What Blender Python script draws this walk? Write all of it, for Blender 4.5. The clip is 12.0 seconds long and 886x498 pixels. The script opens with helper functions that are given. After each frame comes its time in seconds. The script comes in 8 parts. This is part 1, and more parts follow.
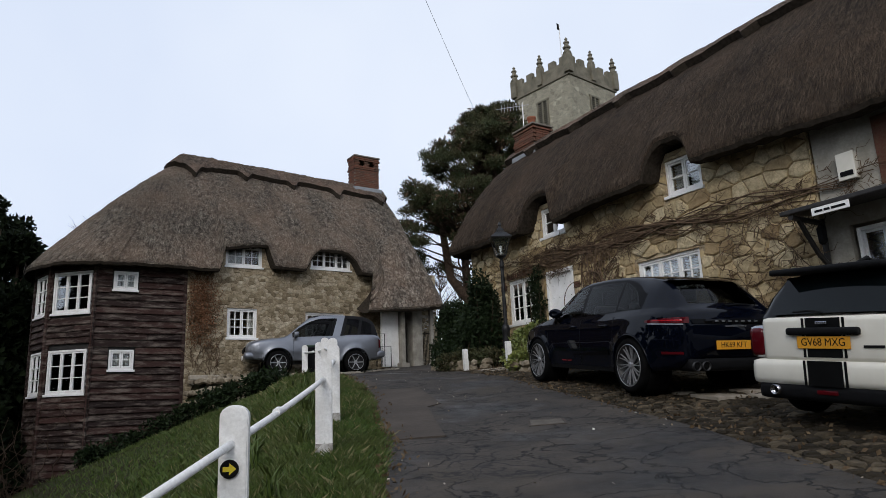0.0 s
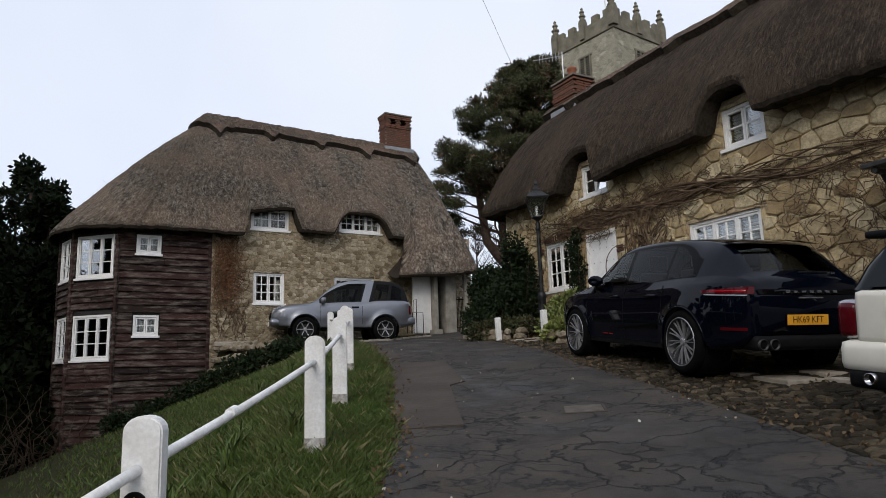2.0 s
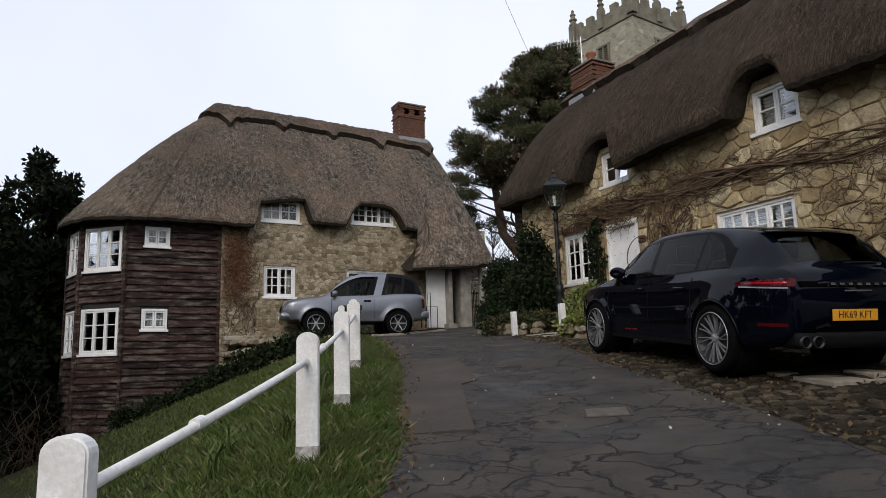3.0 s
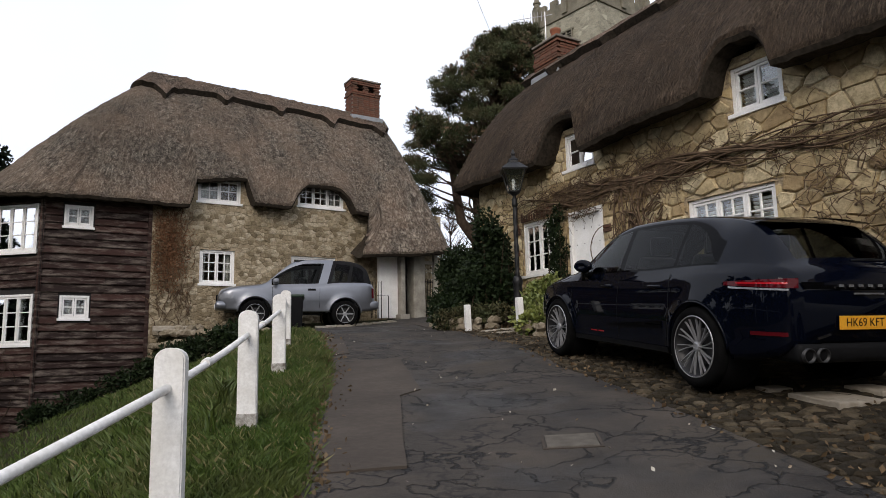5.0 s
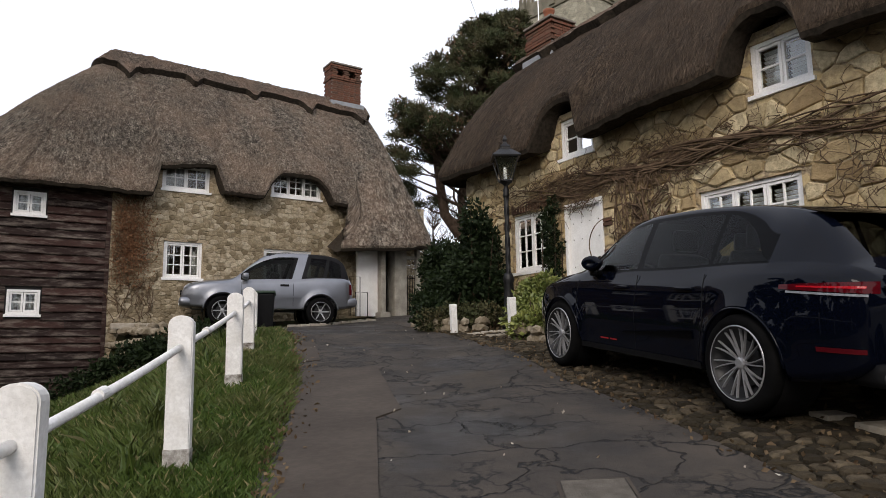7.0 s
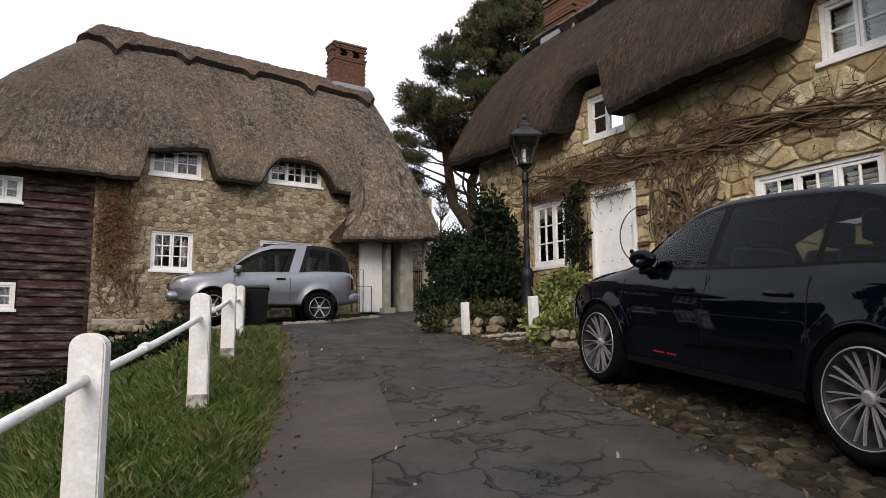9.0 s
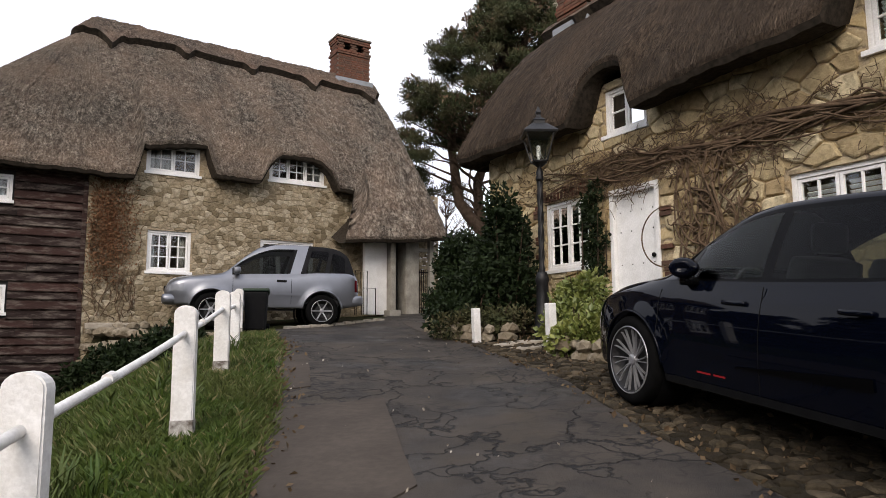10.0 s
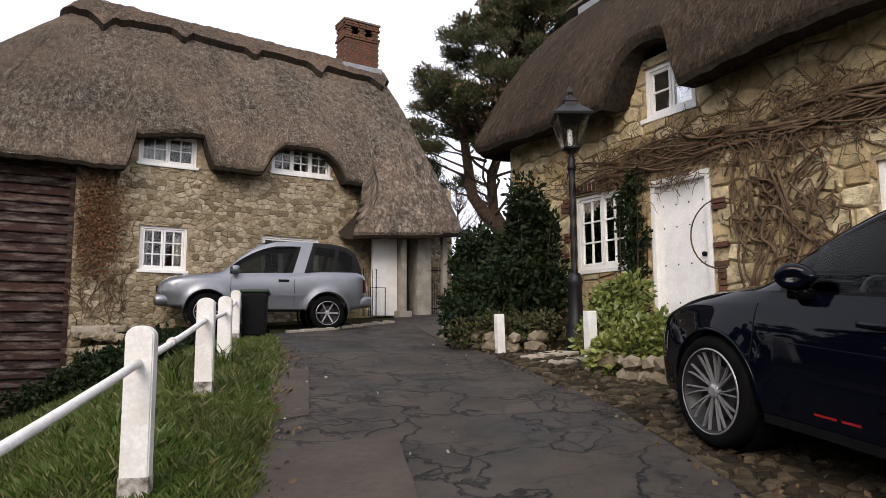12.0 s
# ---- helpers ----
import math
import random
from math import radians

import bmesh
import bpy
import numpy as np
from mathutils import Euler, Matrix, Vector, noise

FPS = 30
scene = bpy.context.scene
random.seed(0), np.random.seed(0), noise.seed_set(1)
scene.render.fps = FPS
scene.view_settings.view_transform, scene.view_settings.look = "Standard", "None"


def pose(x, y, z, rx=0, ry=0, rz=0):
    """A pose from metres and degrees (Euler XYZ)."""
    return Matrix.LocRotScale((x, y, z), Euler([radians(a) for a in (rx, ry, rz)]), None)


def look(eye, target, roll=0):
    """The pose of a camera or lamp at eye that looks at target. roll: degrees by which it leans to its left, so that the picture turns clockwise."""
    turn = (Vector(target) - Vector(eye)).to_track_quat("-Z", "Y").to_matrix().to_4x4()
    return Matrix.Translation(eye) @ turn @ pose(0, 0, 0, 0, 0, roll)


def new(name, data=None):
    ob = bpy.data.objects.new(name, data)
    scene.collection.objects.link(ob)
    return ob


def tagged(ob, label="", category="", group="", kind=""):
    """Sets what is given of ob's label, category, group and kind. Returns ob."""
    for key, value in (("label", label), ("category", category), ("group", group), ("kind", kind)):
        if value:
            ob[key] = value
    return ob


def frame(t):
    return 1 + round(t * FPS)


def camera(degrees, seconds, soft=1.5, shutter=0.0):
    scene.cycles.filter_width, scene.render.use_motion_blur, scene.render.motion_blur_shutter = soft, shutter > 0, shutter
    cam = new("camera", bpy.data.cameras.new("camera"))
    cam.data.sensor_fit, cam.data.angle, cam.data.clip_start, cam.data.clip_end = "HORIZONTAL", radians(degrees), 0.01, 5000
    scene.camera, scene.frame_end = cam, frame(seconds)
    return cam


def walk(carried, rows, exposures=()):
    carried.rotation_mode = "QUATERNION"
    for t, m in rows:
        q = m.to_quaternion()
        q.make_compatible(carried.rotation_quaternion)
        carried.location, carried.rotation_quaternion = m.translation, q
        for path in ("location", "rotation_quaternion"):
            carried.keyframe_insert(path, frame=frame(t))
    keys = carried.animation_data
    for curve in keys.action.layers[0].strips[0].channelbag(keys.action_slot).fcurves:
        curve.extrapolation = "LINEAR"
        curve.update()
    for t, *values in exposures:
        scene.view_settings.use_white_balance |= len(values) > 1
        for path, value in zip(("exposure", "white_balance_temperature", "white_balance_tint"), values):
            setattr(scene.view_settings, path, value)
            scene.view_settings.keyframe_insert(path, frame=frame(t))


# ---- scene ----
cam = camera(66.0, 12.0, soft=0.7)
PATH = [
    (0, (0.507, 0.452, 0.477), (0.587, 2.398, 0.929), -2.5),
    (0.5, (0.541, 0.872, 0.507), (0.549, 2.819, 0.963), -2.4),
    (1, (0.562, 1.024, 0.575), (0.539, 2.974, 1.019), -2.2),
    (1.5, (0.626, 1.241, 0.567), (0.594, 3.201, 0.962), -2.1),
    (2, (0.762, 1.584, 0.678), (0.72, 3.552, 1.03), -1.9),
    (2.5, (0.781, 1.867, 0.691), (0.696, 3.835, 1.034), -1.9),
    (4.5, (0.966, 3.15, 0.913), (0.873, 5.125, 1.213), -1.5),
    (5, (0.983, 3.437, 0.948), (1.008, 5.415, 1.24), -1.3),
    (5.5, (1.068, 3.776, 1.02), (1.153, 5.754, 1.304), -1.2),
    (6, (1.073, 4.043, 1.032), (1.157, 6.021, 1.312), -1.1),
    (6.5, (0.977, 4.385, 1.105), (1.06, 6.364, 1.383), -0.9),
    (7, (0.95, 4.634, 1.095), (1.029, 6.613, 1.373), -0.9),
    (9, (0.936, 5.987, 1.281), (0.995, 7.97, 1.535), -0.5),
    (9.5, (0.962, 6.234, 1.367), (1.016, 8.217, 1.618), -0.5),
    (10, (0.864, 6.618, 1.432), (0.913, 8.602, 1.68), -0.4),
    (10.5, (0.871, 6.861, 1.438), (0.912, 8.845, 1.685), -0.4),
    (11, (0.943, 7.22, 1.537), (0.979, 9.205, 1.778), -0.4),
    (11.5, (0.876, 7.522, 1.546), (0.904, 9.508, 1.781), -0.4),
    (12, (0.75, 7.809, 1.627), (0.774, 9.796, 1.86), -0.3),
]
walk(cam, [(t, look(eye, target, roll)) for t, eye, target, roll in PATH],
     [(0, -0.32, 6250, 10), (2.5, -0.22, 6500, 11), (4.5, 0.0, 6700, 12), (7, 0.12, 6850, 13), (12, 0.42, 6950, 15)])

# ---- world and light: an overcast winter day ----
world = bpy.data.worlds.new("overcast")
scene.world = world
world.use_nodes = True
wn = world.node_tree
wn.nodes.clear()
w_out = wn.nodes.new("ShaderNodeOutputWorld")
w_bg = wn.nodes.new("ShaderNodeBackground")
w_sky = wn.nodes.new("ShaderNodeTexSky")
w_sky.sky_type, w_sky.sun_disc = "NISHITA", False
w_sky.sun_elevation, w_sky.sun_rotation = radians(33), radians(195)
w_sky.air_density, w_sky.dust_density = 1.0, 3.0
w_cloud = wn.nodes.new("ShaderNodeTexNoise")
w_cloud.inputs["Scale"].default_value = 1.6
w_cloud.inputs["Detail"].default_value = 4
w_ramp = wn.nodes.new("ShaderNodeValToRGB")
w_ramp.color_ramp.elements[0].position, w_ramp.color_ramp.elements[0].color = 0.35, (7.6, 8.4, 10.0, 1)
w_ramp.color_ramp.elements[1].position, w_ramp.color_ramp.elements[1].color = 0.7, (9.2, 9.7, 10.6, 1)
w_mix = wn.nodes.new("ShaderNodeMix")
w_mix.data_type = "RGBA"
w_mix.inputs["Factor"].default_value = 0.86
wn.links.new(w_cloud.outputs["Fac"], w_ramp.inputs["Fac"])
wn.links.new(w_sky.outputs["Color"], w_mix.inputs["A"])
wn.links.new(w_ramp.outputs["Color"], w_mix.inputs["B"])
wn.links.new(w_mix.outputs["Result"], w_bg.inputs["Color"])
wn.links.new(w_bg.outputs["Background"], w_out.inputs["Surface"])
w_bg.inputs["Strength"].default_value = 0.125
sun = new("sun", bpy.data.lights.new("sun", "SUN"))
sun.data.energy, sun.data.angle, sun.data.color = 1.5, radians(30), (1.0, 0.94, 0.86)
sun.matrix_world = look((-9, -26, 22), (0, 8, 0))

# ---- places: two house frames and the lie of the land ----
class Spot:
    """A wall's own frame: s along the wall, n out of it, z up."""
    def __init__(self, x, y, deg):
        self.o = Vector((x, y, 0))
        self.u = Vector((math.cos(radians(deg)), math.sin(radians(deg)), 0))
        self.n = Vector((self.u.y, -self.u.x, 0))
        self.deg = deg

    def __call__(self, s, n, z):
        return self.o + self.u * s + self.n * n + Vector((0, 0, z))

    def m(self, s, n, z, turn=0):
        p = self(s, n, z)
        return pose(p.x, p.y, p.z, 0, 0, self.deg + turn)


LH = Spot(-3.9, 23.5, 31.5)
RH = Spot(3.69, 17.03, -60)

ROAD_Y = [-60, -20, -6, 0, 4, 7, 8.6, 12.1, 14, 17, 19.5, 22, 26, 32, 60, 120]
ROAD_Z = [-3.4, -2.6, -1.6, -0.92, -0.4, 0.0, 0.2, 0.7, 0.96, 1.28, 1.46, 1.62, 2.02, 2.3, 3.0, 3.0]


def smooth(a, b, v):
    k = min(1.0, max(0.0, (v - a) / (b - a)))
    return k * k * (3 - 2 * k)


def verge_x(y):
    """The road's grass edge."""
    return float(np.interp(y, [-30, 0, 6, 8.2, 9, 11, 12, 13.3, 14.7, 16.6, 18.5, 20.8, 24], [0.3, 0.25, 0.12, 0.1, -0.05, -0.27, -0.37, -0.6, -0.9, -1.25, -1.75, -2.35, -2.4]))


def gz(x, y):
    """The height of the land: the lane climbs, the bank falls away, a level place lies before the cottage."""
    z = float(np.interp(y, ROAD_Y, ROAD_Z))
    z += 0.05 * max(0.0, min(x - 1.2, 4.5))
    e = verge_x(y)
    d = e - x
    side = ((x + 7.0) * 4.6 + (y - 22.2) * 5.0) / 6.8
    s = (x - LH.o.x) * LH.u.x + (y - LH.o.y) * LH.u.y
    level = smooth(-0.3, 0.3, side) * smooth(-3.9, -3.4, s)
    fall = max(0.0, d - 0.7)
    bank = 0.37 * min(fall, 20) * smooth(0, 1.2, fall)
    z += 0.07 * smooth(0.0, 0.25, d) * smooth(19.4, 17.5, y)
    return z - bank * (1 - level)

# ---- small tools for meshes ----
def bm_obj(name, bm, mat, smooth_shade=False):
    me = bpy.data.meshes.new(name)
    bm.to_mesh(me)
    bm.free()
    for m in mat if isinstance(mat, (list, tuple)) else [mat]:
        me.materials.append(m)
    if smooth_shade:
        for p in me.polygons:
            p.use_smooth = True
    return new(name, me)


def part(name, bm, mat, parent, label="", smooth_shade=False):
    """One mesh object under a thing or under a part."""
    ob = bm_obj(name, bm, mat, smooth_shade)
    ob.parent = parent
    if label:
        ob["label"] = label
    return ob


def empty(name, m, label, category, group="", kind=""):
    ob = new(name)
    ob.empty_display_size = 0.2
    ob.matrix_basis = m
    return tagged(ob, label, category, group, kind)


def box(bm, x0, x1, y0, y1, z0, z1, bev=0.0, m=None):
    """A box, with bevelled edges where bev is given; m places it."""
    r = bmesh.ops.create_cube(bm, size=1)
    vs = r["verts"]
    for v in vs:
        v.co = Vector(((x0 + x1) / 2 + v.co.x * (x1 - x0), (y0 + y1) / 2 + v.co.y * (y1 - y0), (z0 + z1) / 2 + v.co.z * (z1 - z0)))
    if bev:
        es = list({e for v in vs for e in v.link_edges})
        bv = bmesh.ops.bevel(bm, geom=es, offset=bev, segments=2, affect="EDGES", profile=0.6)
        vs = list({v for f in bv["faces"] for v in f.verts} | {v for v in vs if v.is_valid})
    if m is not None:
        bmesh.ops.transform(bm, matrix=m, verts=vs)
    return vs


def grid_faces(bm, rows, closed=False):
    """Joins rows of points into a sheet."""
    vr = [[bm.verts.new(p) for p in r] for r in rows]
    for a, b in zip(vr, vr[1:]):
        k = len(a)
        for i in range(k if closed else k - 1):
            j = (i + 1) % k
            try:
                bm.faces.new((a[i], a[j], b[j], b[i]))
            except ValueError:
                pass
    return vr


def tube(bm, pts, radii, sides=8, cap=True):
    """A round tube along points."""
    if not isinstance(radii, (list, tuple)):
        radii = [radii] * len(pts)
    pts = [Vector(p) for p in pts]
    rows = []
    ref = None
    for i, p in enumerate(pts):
        d = (pts[min(i + 1, len(pts) - 1)] - pts[max(i - 1, 0)]).normalized()
        if ref is None:
            ref = d.orthogonal().normalized()
        ref = (ref - d * ref.dot(d)).normalized()
        b = d.cross(ref)
        rows.append([p + (ref * math.cos(2 * math.pi * k / sides) + b * math.sin(2 * math.pi * k / sides)) * radii[i] for k in range(sides)])
    vr = grid_faces(bm, rows, True)
    if cap:
        bm.faces.new(list(reversed(vr[0])))
        bm.faces.new(vr[-1])


def lathe(bm, profile, sides=16, m=None, cap=True):
    """Turns a profile of (radius, height) about z."""
    rows = [[Vector((r * math.cos(2 * math.pi * k / sides), r * math.sin(2 * math.pi * k / sides), z)) for k in range(sides)] for r, z in profile]
    if m is not None:
        rows = [[m @ p for p in r] for r in rows]
    vr = grid_faces(bm, rows, True)
    if cap:
        bm.faces.new(list(reversed(vr[0])))
        bm.faces.new(vr[-1])


def noise3(p, scale):
    return noise.noise(Vector(p) * scale)


def leaves(name, pts, size, mat, rng_seed, up=0.3, shape=1.8, curl=0.25, normals=None):
    """Many small folded leaves about given points, as one mesh."""
    g = np.random.RandomState(rng_seed)
    pts = np.asarray(pts, dtype=float)
    n = len(pts)
    d = g.normal(size=(n, 3))
    d[:, 2] += up
    if normals is not None:
        d += np.asarray(normals) * 0.9
    d /= np.linalg.norm(d, axis=1)[:, None]
    e = np.cross(d, g.normal(size=(n, 3)))
    e /= np.linalg.norm(e, axis=1)[:, None] + 1e-9
    f = np.cross(d, e)
    sz = (size * g.uniform(0.6, 1.35, n))[:, None]
    a = pts
    b = pts + d * sz * shape * 0.5 + e * sz * 0.5 + f * sz * curl * 0.5
    c = pts + d * sz * shape
    q = pts + d * sz * shape * 0.5 - e * sz * 0.5 + f * sz * curl * 0.5
    v = np.stack([a, b, c, q], 1).reshape(-1, 3)
    idx = np.arange(n) * 4
    faces = np.stack([idx, idx + 1, idx + 2, idx, idx + 2, idx + 3], 1).reshape(-1, 3)
    me = bpy.data.meshes.new(name)
    me.from_pydata(v.tolist(), [], faces.tolist())
    me.materials.append(mat)
    return new(name, me)


def blob_points(centres, radii, n, seed, flat=1.0, shell_from=0.55):
    """Points scattered in the outer part of a cluster of rounded masses."""
    g = np.random.RandomState(seed)
    centres, radii = np.asarray(centres, float), np.asarray(radii, float)
    pick = g.choice(len(centres), n, p=radii ** 2 / (radii ** 2).sum())
    d = g.normal(size=(n, 3))
    d /= np.linalg.norm(d, axis=1)[:, None]
    r = radii[pick] * g.uniform(shell_from, 1.05, n)
    p = d * r[:, None]
    p[:, 2] *= flat
    return centres[pick] + p, d

# ---- materials ----
def material(name, rough=0.8, metal=0.0, spec=0.4):
    mat = bpy.data.materials.new(name)
    mat.use_nodes = True
    nt = mat.node_tree
    bsdf = nt.nodes["Principled BSDF"]
    bsdf.inputs["Roughness"].default_value = rough
    bsdf.inputs["Metallic"].default_value = metal
    bsdf.inputs["Specular IOR Level"].default_value = spec
    return mat, nt, bsdf


def mixed(nt, fac, a, b, blend="MIX"):
    mx = nt.nodes.new("ShaderNodeMix")
    mx.data_type, mx.blend_type = "RGBA", blend
    for key, val in (("Factor", fac), ("A", a), ("B", b)):
        sock = next(s for s in mx.inputs if s.name == key and (s.type == "VALUE" if key == "Factor" else s.type == "RGBA"))
        if isinstance(val, bpy.types.NodeSocket):
            nt.links.new(val, sock)
        elif key == "Factor":
            sock.default_value = val
        else:
            sock.default_value = (*val, 1)
    return next(s for s in mx.outputs if s.type == "RGBA")


def coords(nt, scale=(1, 1, 1), rot=(0, 0, 0), which="Object"):
    tc = nt.nodes.new("ShaderNodeTexCoord")
    mp = nt.nodes.new("ShaderNodeMapping")
    mp.inputs["Scale"].default_value = scale
    mp.inputs["Rotation"].default_value = [radians(a) for a in rot]
    nt.links.new(tc.outputs[which], mp.inputs["Vector"])
    return mp.outputs["Vector"]


def noisy(nt, vec, scale, detail=4, rough=0.55, lo=0.35, hi=0.65, distortion=0.0):
    nz = nt.nodes.new("ShaderNodeTexNoise")
    nz.inputs["Scale"].default_value = scale
    nz.inputs["Detail"].default_value = detail
    nz.inputs["Roughness"].default_value = rough
    nz.inputs["Distortion"].default_value = distortion
    nt.links.new(vec, nz.inputs["Vector"])
    mr = nt.nodes.new("ShaderNodeMapRange")
    mr.inputs["From Min"].default_value, mr.inputs["From Max"].default_value = lo, hi
    nt.links.new(nz.outputs["Fac"], mr.inputs["Value"])
    return mr.outputs["Result"]


def bumped(nt, bsdf, height, strength=0.4, dist=0.01, before=None):
    bp = nt.nodes.new("ShaderNodeBump")
    bp.inputs["Strength"].default_value = strength
    bp.inputs["Distance"].default_value = dist
    nt.links.new(height, bp.inputs["Height"])
    if before is not None:
        nt.links.new(before, bp.inputs["Normal"])
    nt.links.new(bp.outputs["Normal"], bsdf.inputs["Normal"])
    return bp.outputs["Normal"]


def per_object(nt):
    return nt.nodes.new("ShaderNodeObjectInfo").outputs["Random"]


def per_island(nt):
    return nt.nodes.new("ShaderNodeNewGeometry").outputs["Random Per Island"]


def plain(name, a, b, scale=8, rough=0.6, metal=0.0, spec=0.4, bump=0.2, detail=4, dist=0.004):
    """A surface of two near tones in blotches and a fine grain."""
    mat, nt, bsdf = material(name, rough, metal, spec)
    v = coords(nt)
    big = noisy(nt, v, scale, detail)
    fine = noisy(nt, v, scale * 9, 3)
    c = mixed(nt, big, a, b)
    c = mixed(nt, mixed(nt, fine, (0, 0, 0), (0.35, 0.35, 0.35)), c, [k * 0.7 for k in b])
    nt.links.new(c, bsdf.inputs["Base Color"])
    if bump:
        bumped(nt, bsdf, fine, bump, dist)
    return mat


def thatch_mat(name, dark, light, russet, stretch=0.45, tuft_size=14):
    mat, nt, bsdf = material(name, 0.95, 0, 0.12)
    v2 = coords(nt, (1, stretch, 1), which="UV")
    obj = coords(nt)
    straw = noisy(nt, v2, tuft_size * 3.2, 4, 0.75, 0.36, 0.66)
    tuft = noisy(nt, v2, tuft_size, 5, 0.8, 0.4, 0.62)
    patch = noisy(nt, obj, 0.7, 5, 0.65, 0.38, 0.68)
    damp = noisy(nt, obj, 0.33, 4, 0.6, 0.45, 0.7)
    run = noisy(nt, coords(nt, (1, 0.07, 1), which="UV"), 2.4, 4, 0.6, 0.5, 0.78)
    c = mixed(nt, tuft, dark, light)
    c = mixed(nt, mixed(nt, straw, (0.0,) * 3, (0.85,) * 3), [k * 0.45 for k in dark], c)
    c = mixed(nt, mixed(nt, patch, (0,) * 3, (0.6,) * 3), c, mixed(nt, straw, [k * 0.5 for k in russet], russet))
    c = mixed(nt, mixed(nt, damp, (0,) * 3, (0.5,) * 3), c, [k * 0.8 for k in dark])
    c = mixed(nt, mixed(nt, run, (0,) * 3, (0.45,) * 3), c, [k * 0.5 for k in dark])
    nt.links.new(c, bsdf.inputs["Base Color"])
    n1 = bumped(nt, bsdf, tuft, 1.0, 0.07)
    bumped(nt, bsdf, straw, 0.9, 0.025, n1)
    return mat


M_thatch = thatch_mat("thatch_weathered", (0.085, 0.07, 0.056), (0.88, 0.76, 0.61), (0.5, 0.35, 0.25), 0.65, 7.5)
M_thatch_r = thatch_mat("thatch_brown", (0.05, 0.036, 0.025), (0.23, 0.172, 0.122), (0.17, 0.118, 0.08), 0.14, 11)
M_cap = thatch_mat("thatch_ridge", (0.11, 0.085, 0.068), (0.7, 0.56, 0.44), (0.46, 0.29, 0.2), 0.5, 9)
# near-black straw: shade under eaves and ridge cap, put into the colour
M_thatch_shade = plain("thatch_shade_dark", (0.02, 0.016, 0.012), (0.05, 0.04, 0.03), 14, 0.95, 0, 0.1, 0.5)
M_white = plain("white_paint", (0.9, 0.89, 0.87), (0.8, 0.79, 0.76), 5, 0.45, 0, 0.4, 0.1)
def stone_mat(name, tones, mortar, scale=3.2, stain=(0.25, 0.12, 0.06)):
    """Rubble masonry, for faces too far off to lay stone by stone."""
    mat, nt, bsdf = material(name, 0.92, 0, 0.2)
    v = coords(nt, (1, 1, 1.7))
    nz = nt.nodes.new("ShaderNodeTexNoise")
    nz.inputs["Scale"].default_value = 5
    nt.links.new(v, nz.inputs["Vector"])
    vv = nt.nodes.new("ShaderNodeMix")
    vv.data_type = "VECTOR"
    vv.inputs["Factor"].default_value = 0.1
    nt.links.new(v, vv.inputs[4])
    nt.links.new(nz.outputs["Color"], vv.inputs[5])
    vo = nt.nodes.new("ShaderNodeTexVoronoi")
    vo.inputs["Scale"].default_value = scale
    nt.links.new(vv.outputs[1], vo.inputs["Vector"])
    ve = nt.nodes.new("ShaderNodeTexVoronoi")
    ve.feature = "DISTANCE_TO_EDGE"
    ve.inputs["Scale"].default_value = scale
    nt.links.new(vv.outputs[1], ve.inputs["Vector"])
    sep = nt.nodes.new("ShaderNodeSeparateColor")
    nt.links.new(vo.outputs["Color"], sep.inputs["Color"])
    ramp = nt.nodes.new("ShaderNodeValToRGB")
    els = ramp.color_ramp.elements
    while len(els) < len(tones):
        els.new(0.5)
    for i, t in enumerate(tones):
        els[i].position, els[i].color = i / (len(tones) - 1), (*t, 1)
    nt.links.new(sep.outputs[0], ramp.inputs["Fac"])
    edge = nt.nodes.new("ShaderNodeMapRange")
    edge.inputs["From Min"].default_value, edge.inputs["From Max"].default_value = 0.02, 0.1
    nt.links.new(ve.outputs["Distance"], edge.inputs["Value"])
    obj = coords(nt)
    grime = noisy(nt, obj, 1.1, 5, 0.6, 0.4, 0.75)
    fine = noisy(nt, obj, 26, 4, 0.6)
    c = mixed(nt, edge.outputs["Result"], mortar, ramp.outputs["Color"])
    c = mixed(nt, mixed(nt, grime, (0, 0, 0), (0.55,) * 3), c, [k * 0.45 for k in mortar])
    c = mixed(nt, mixed(nt, fine, (0.0,) * 3, (0.4,) * 3), c, [min(1, k * 1.5) for k in tones[-1]])
    nt.links.new(c, bsdf.inputs["Base Color"])
    n1 = bumped(nt, bsdf, edge.outputs["Result"], 0.6, 0.03)
    bumped(nt, bsdf, fine, 0.4, 0.008, n1)
    return mat


M_rubble_l = stone_mat("rubble_grey_brown", [(0.2, 0.155, 0.095), (0.3, 0.235, 0.15), (0.25, 0.19, 0.11), (0.36, 0.29, 0.2)], (0.36, 0.29, 0.2), 4.2)
M_rubble_r = stone_mat("rubble_golden", [(0.42, 0.3, 0.14), (0.5, 0.38, 0.2), (0.3, 0.21, 0.11), (0.46, 0.38, 0.24)], (0.2, 0.15, 0.1), 2.6)
M_tower = stone_mat("tower_stone", [(0.18, 0.165, 0.12), (0.32, 0.295, 0.22), (0.13, 0.12, 0.09), (0.4, 0.37, 0.28)], (0.24, 0.22, 0.17), 2.6)
M_tower_ash = plain("tower_ashlar", (0.24, 0.215, 0.16), (0.14, 0.128, 0.095), 1.5, 0.9, 0, 0.2, 0.4)


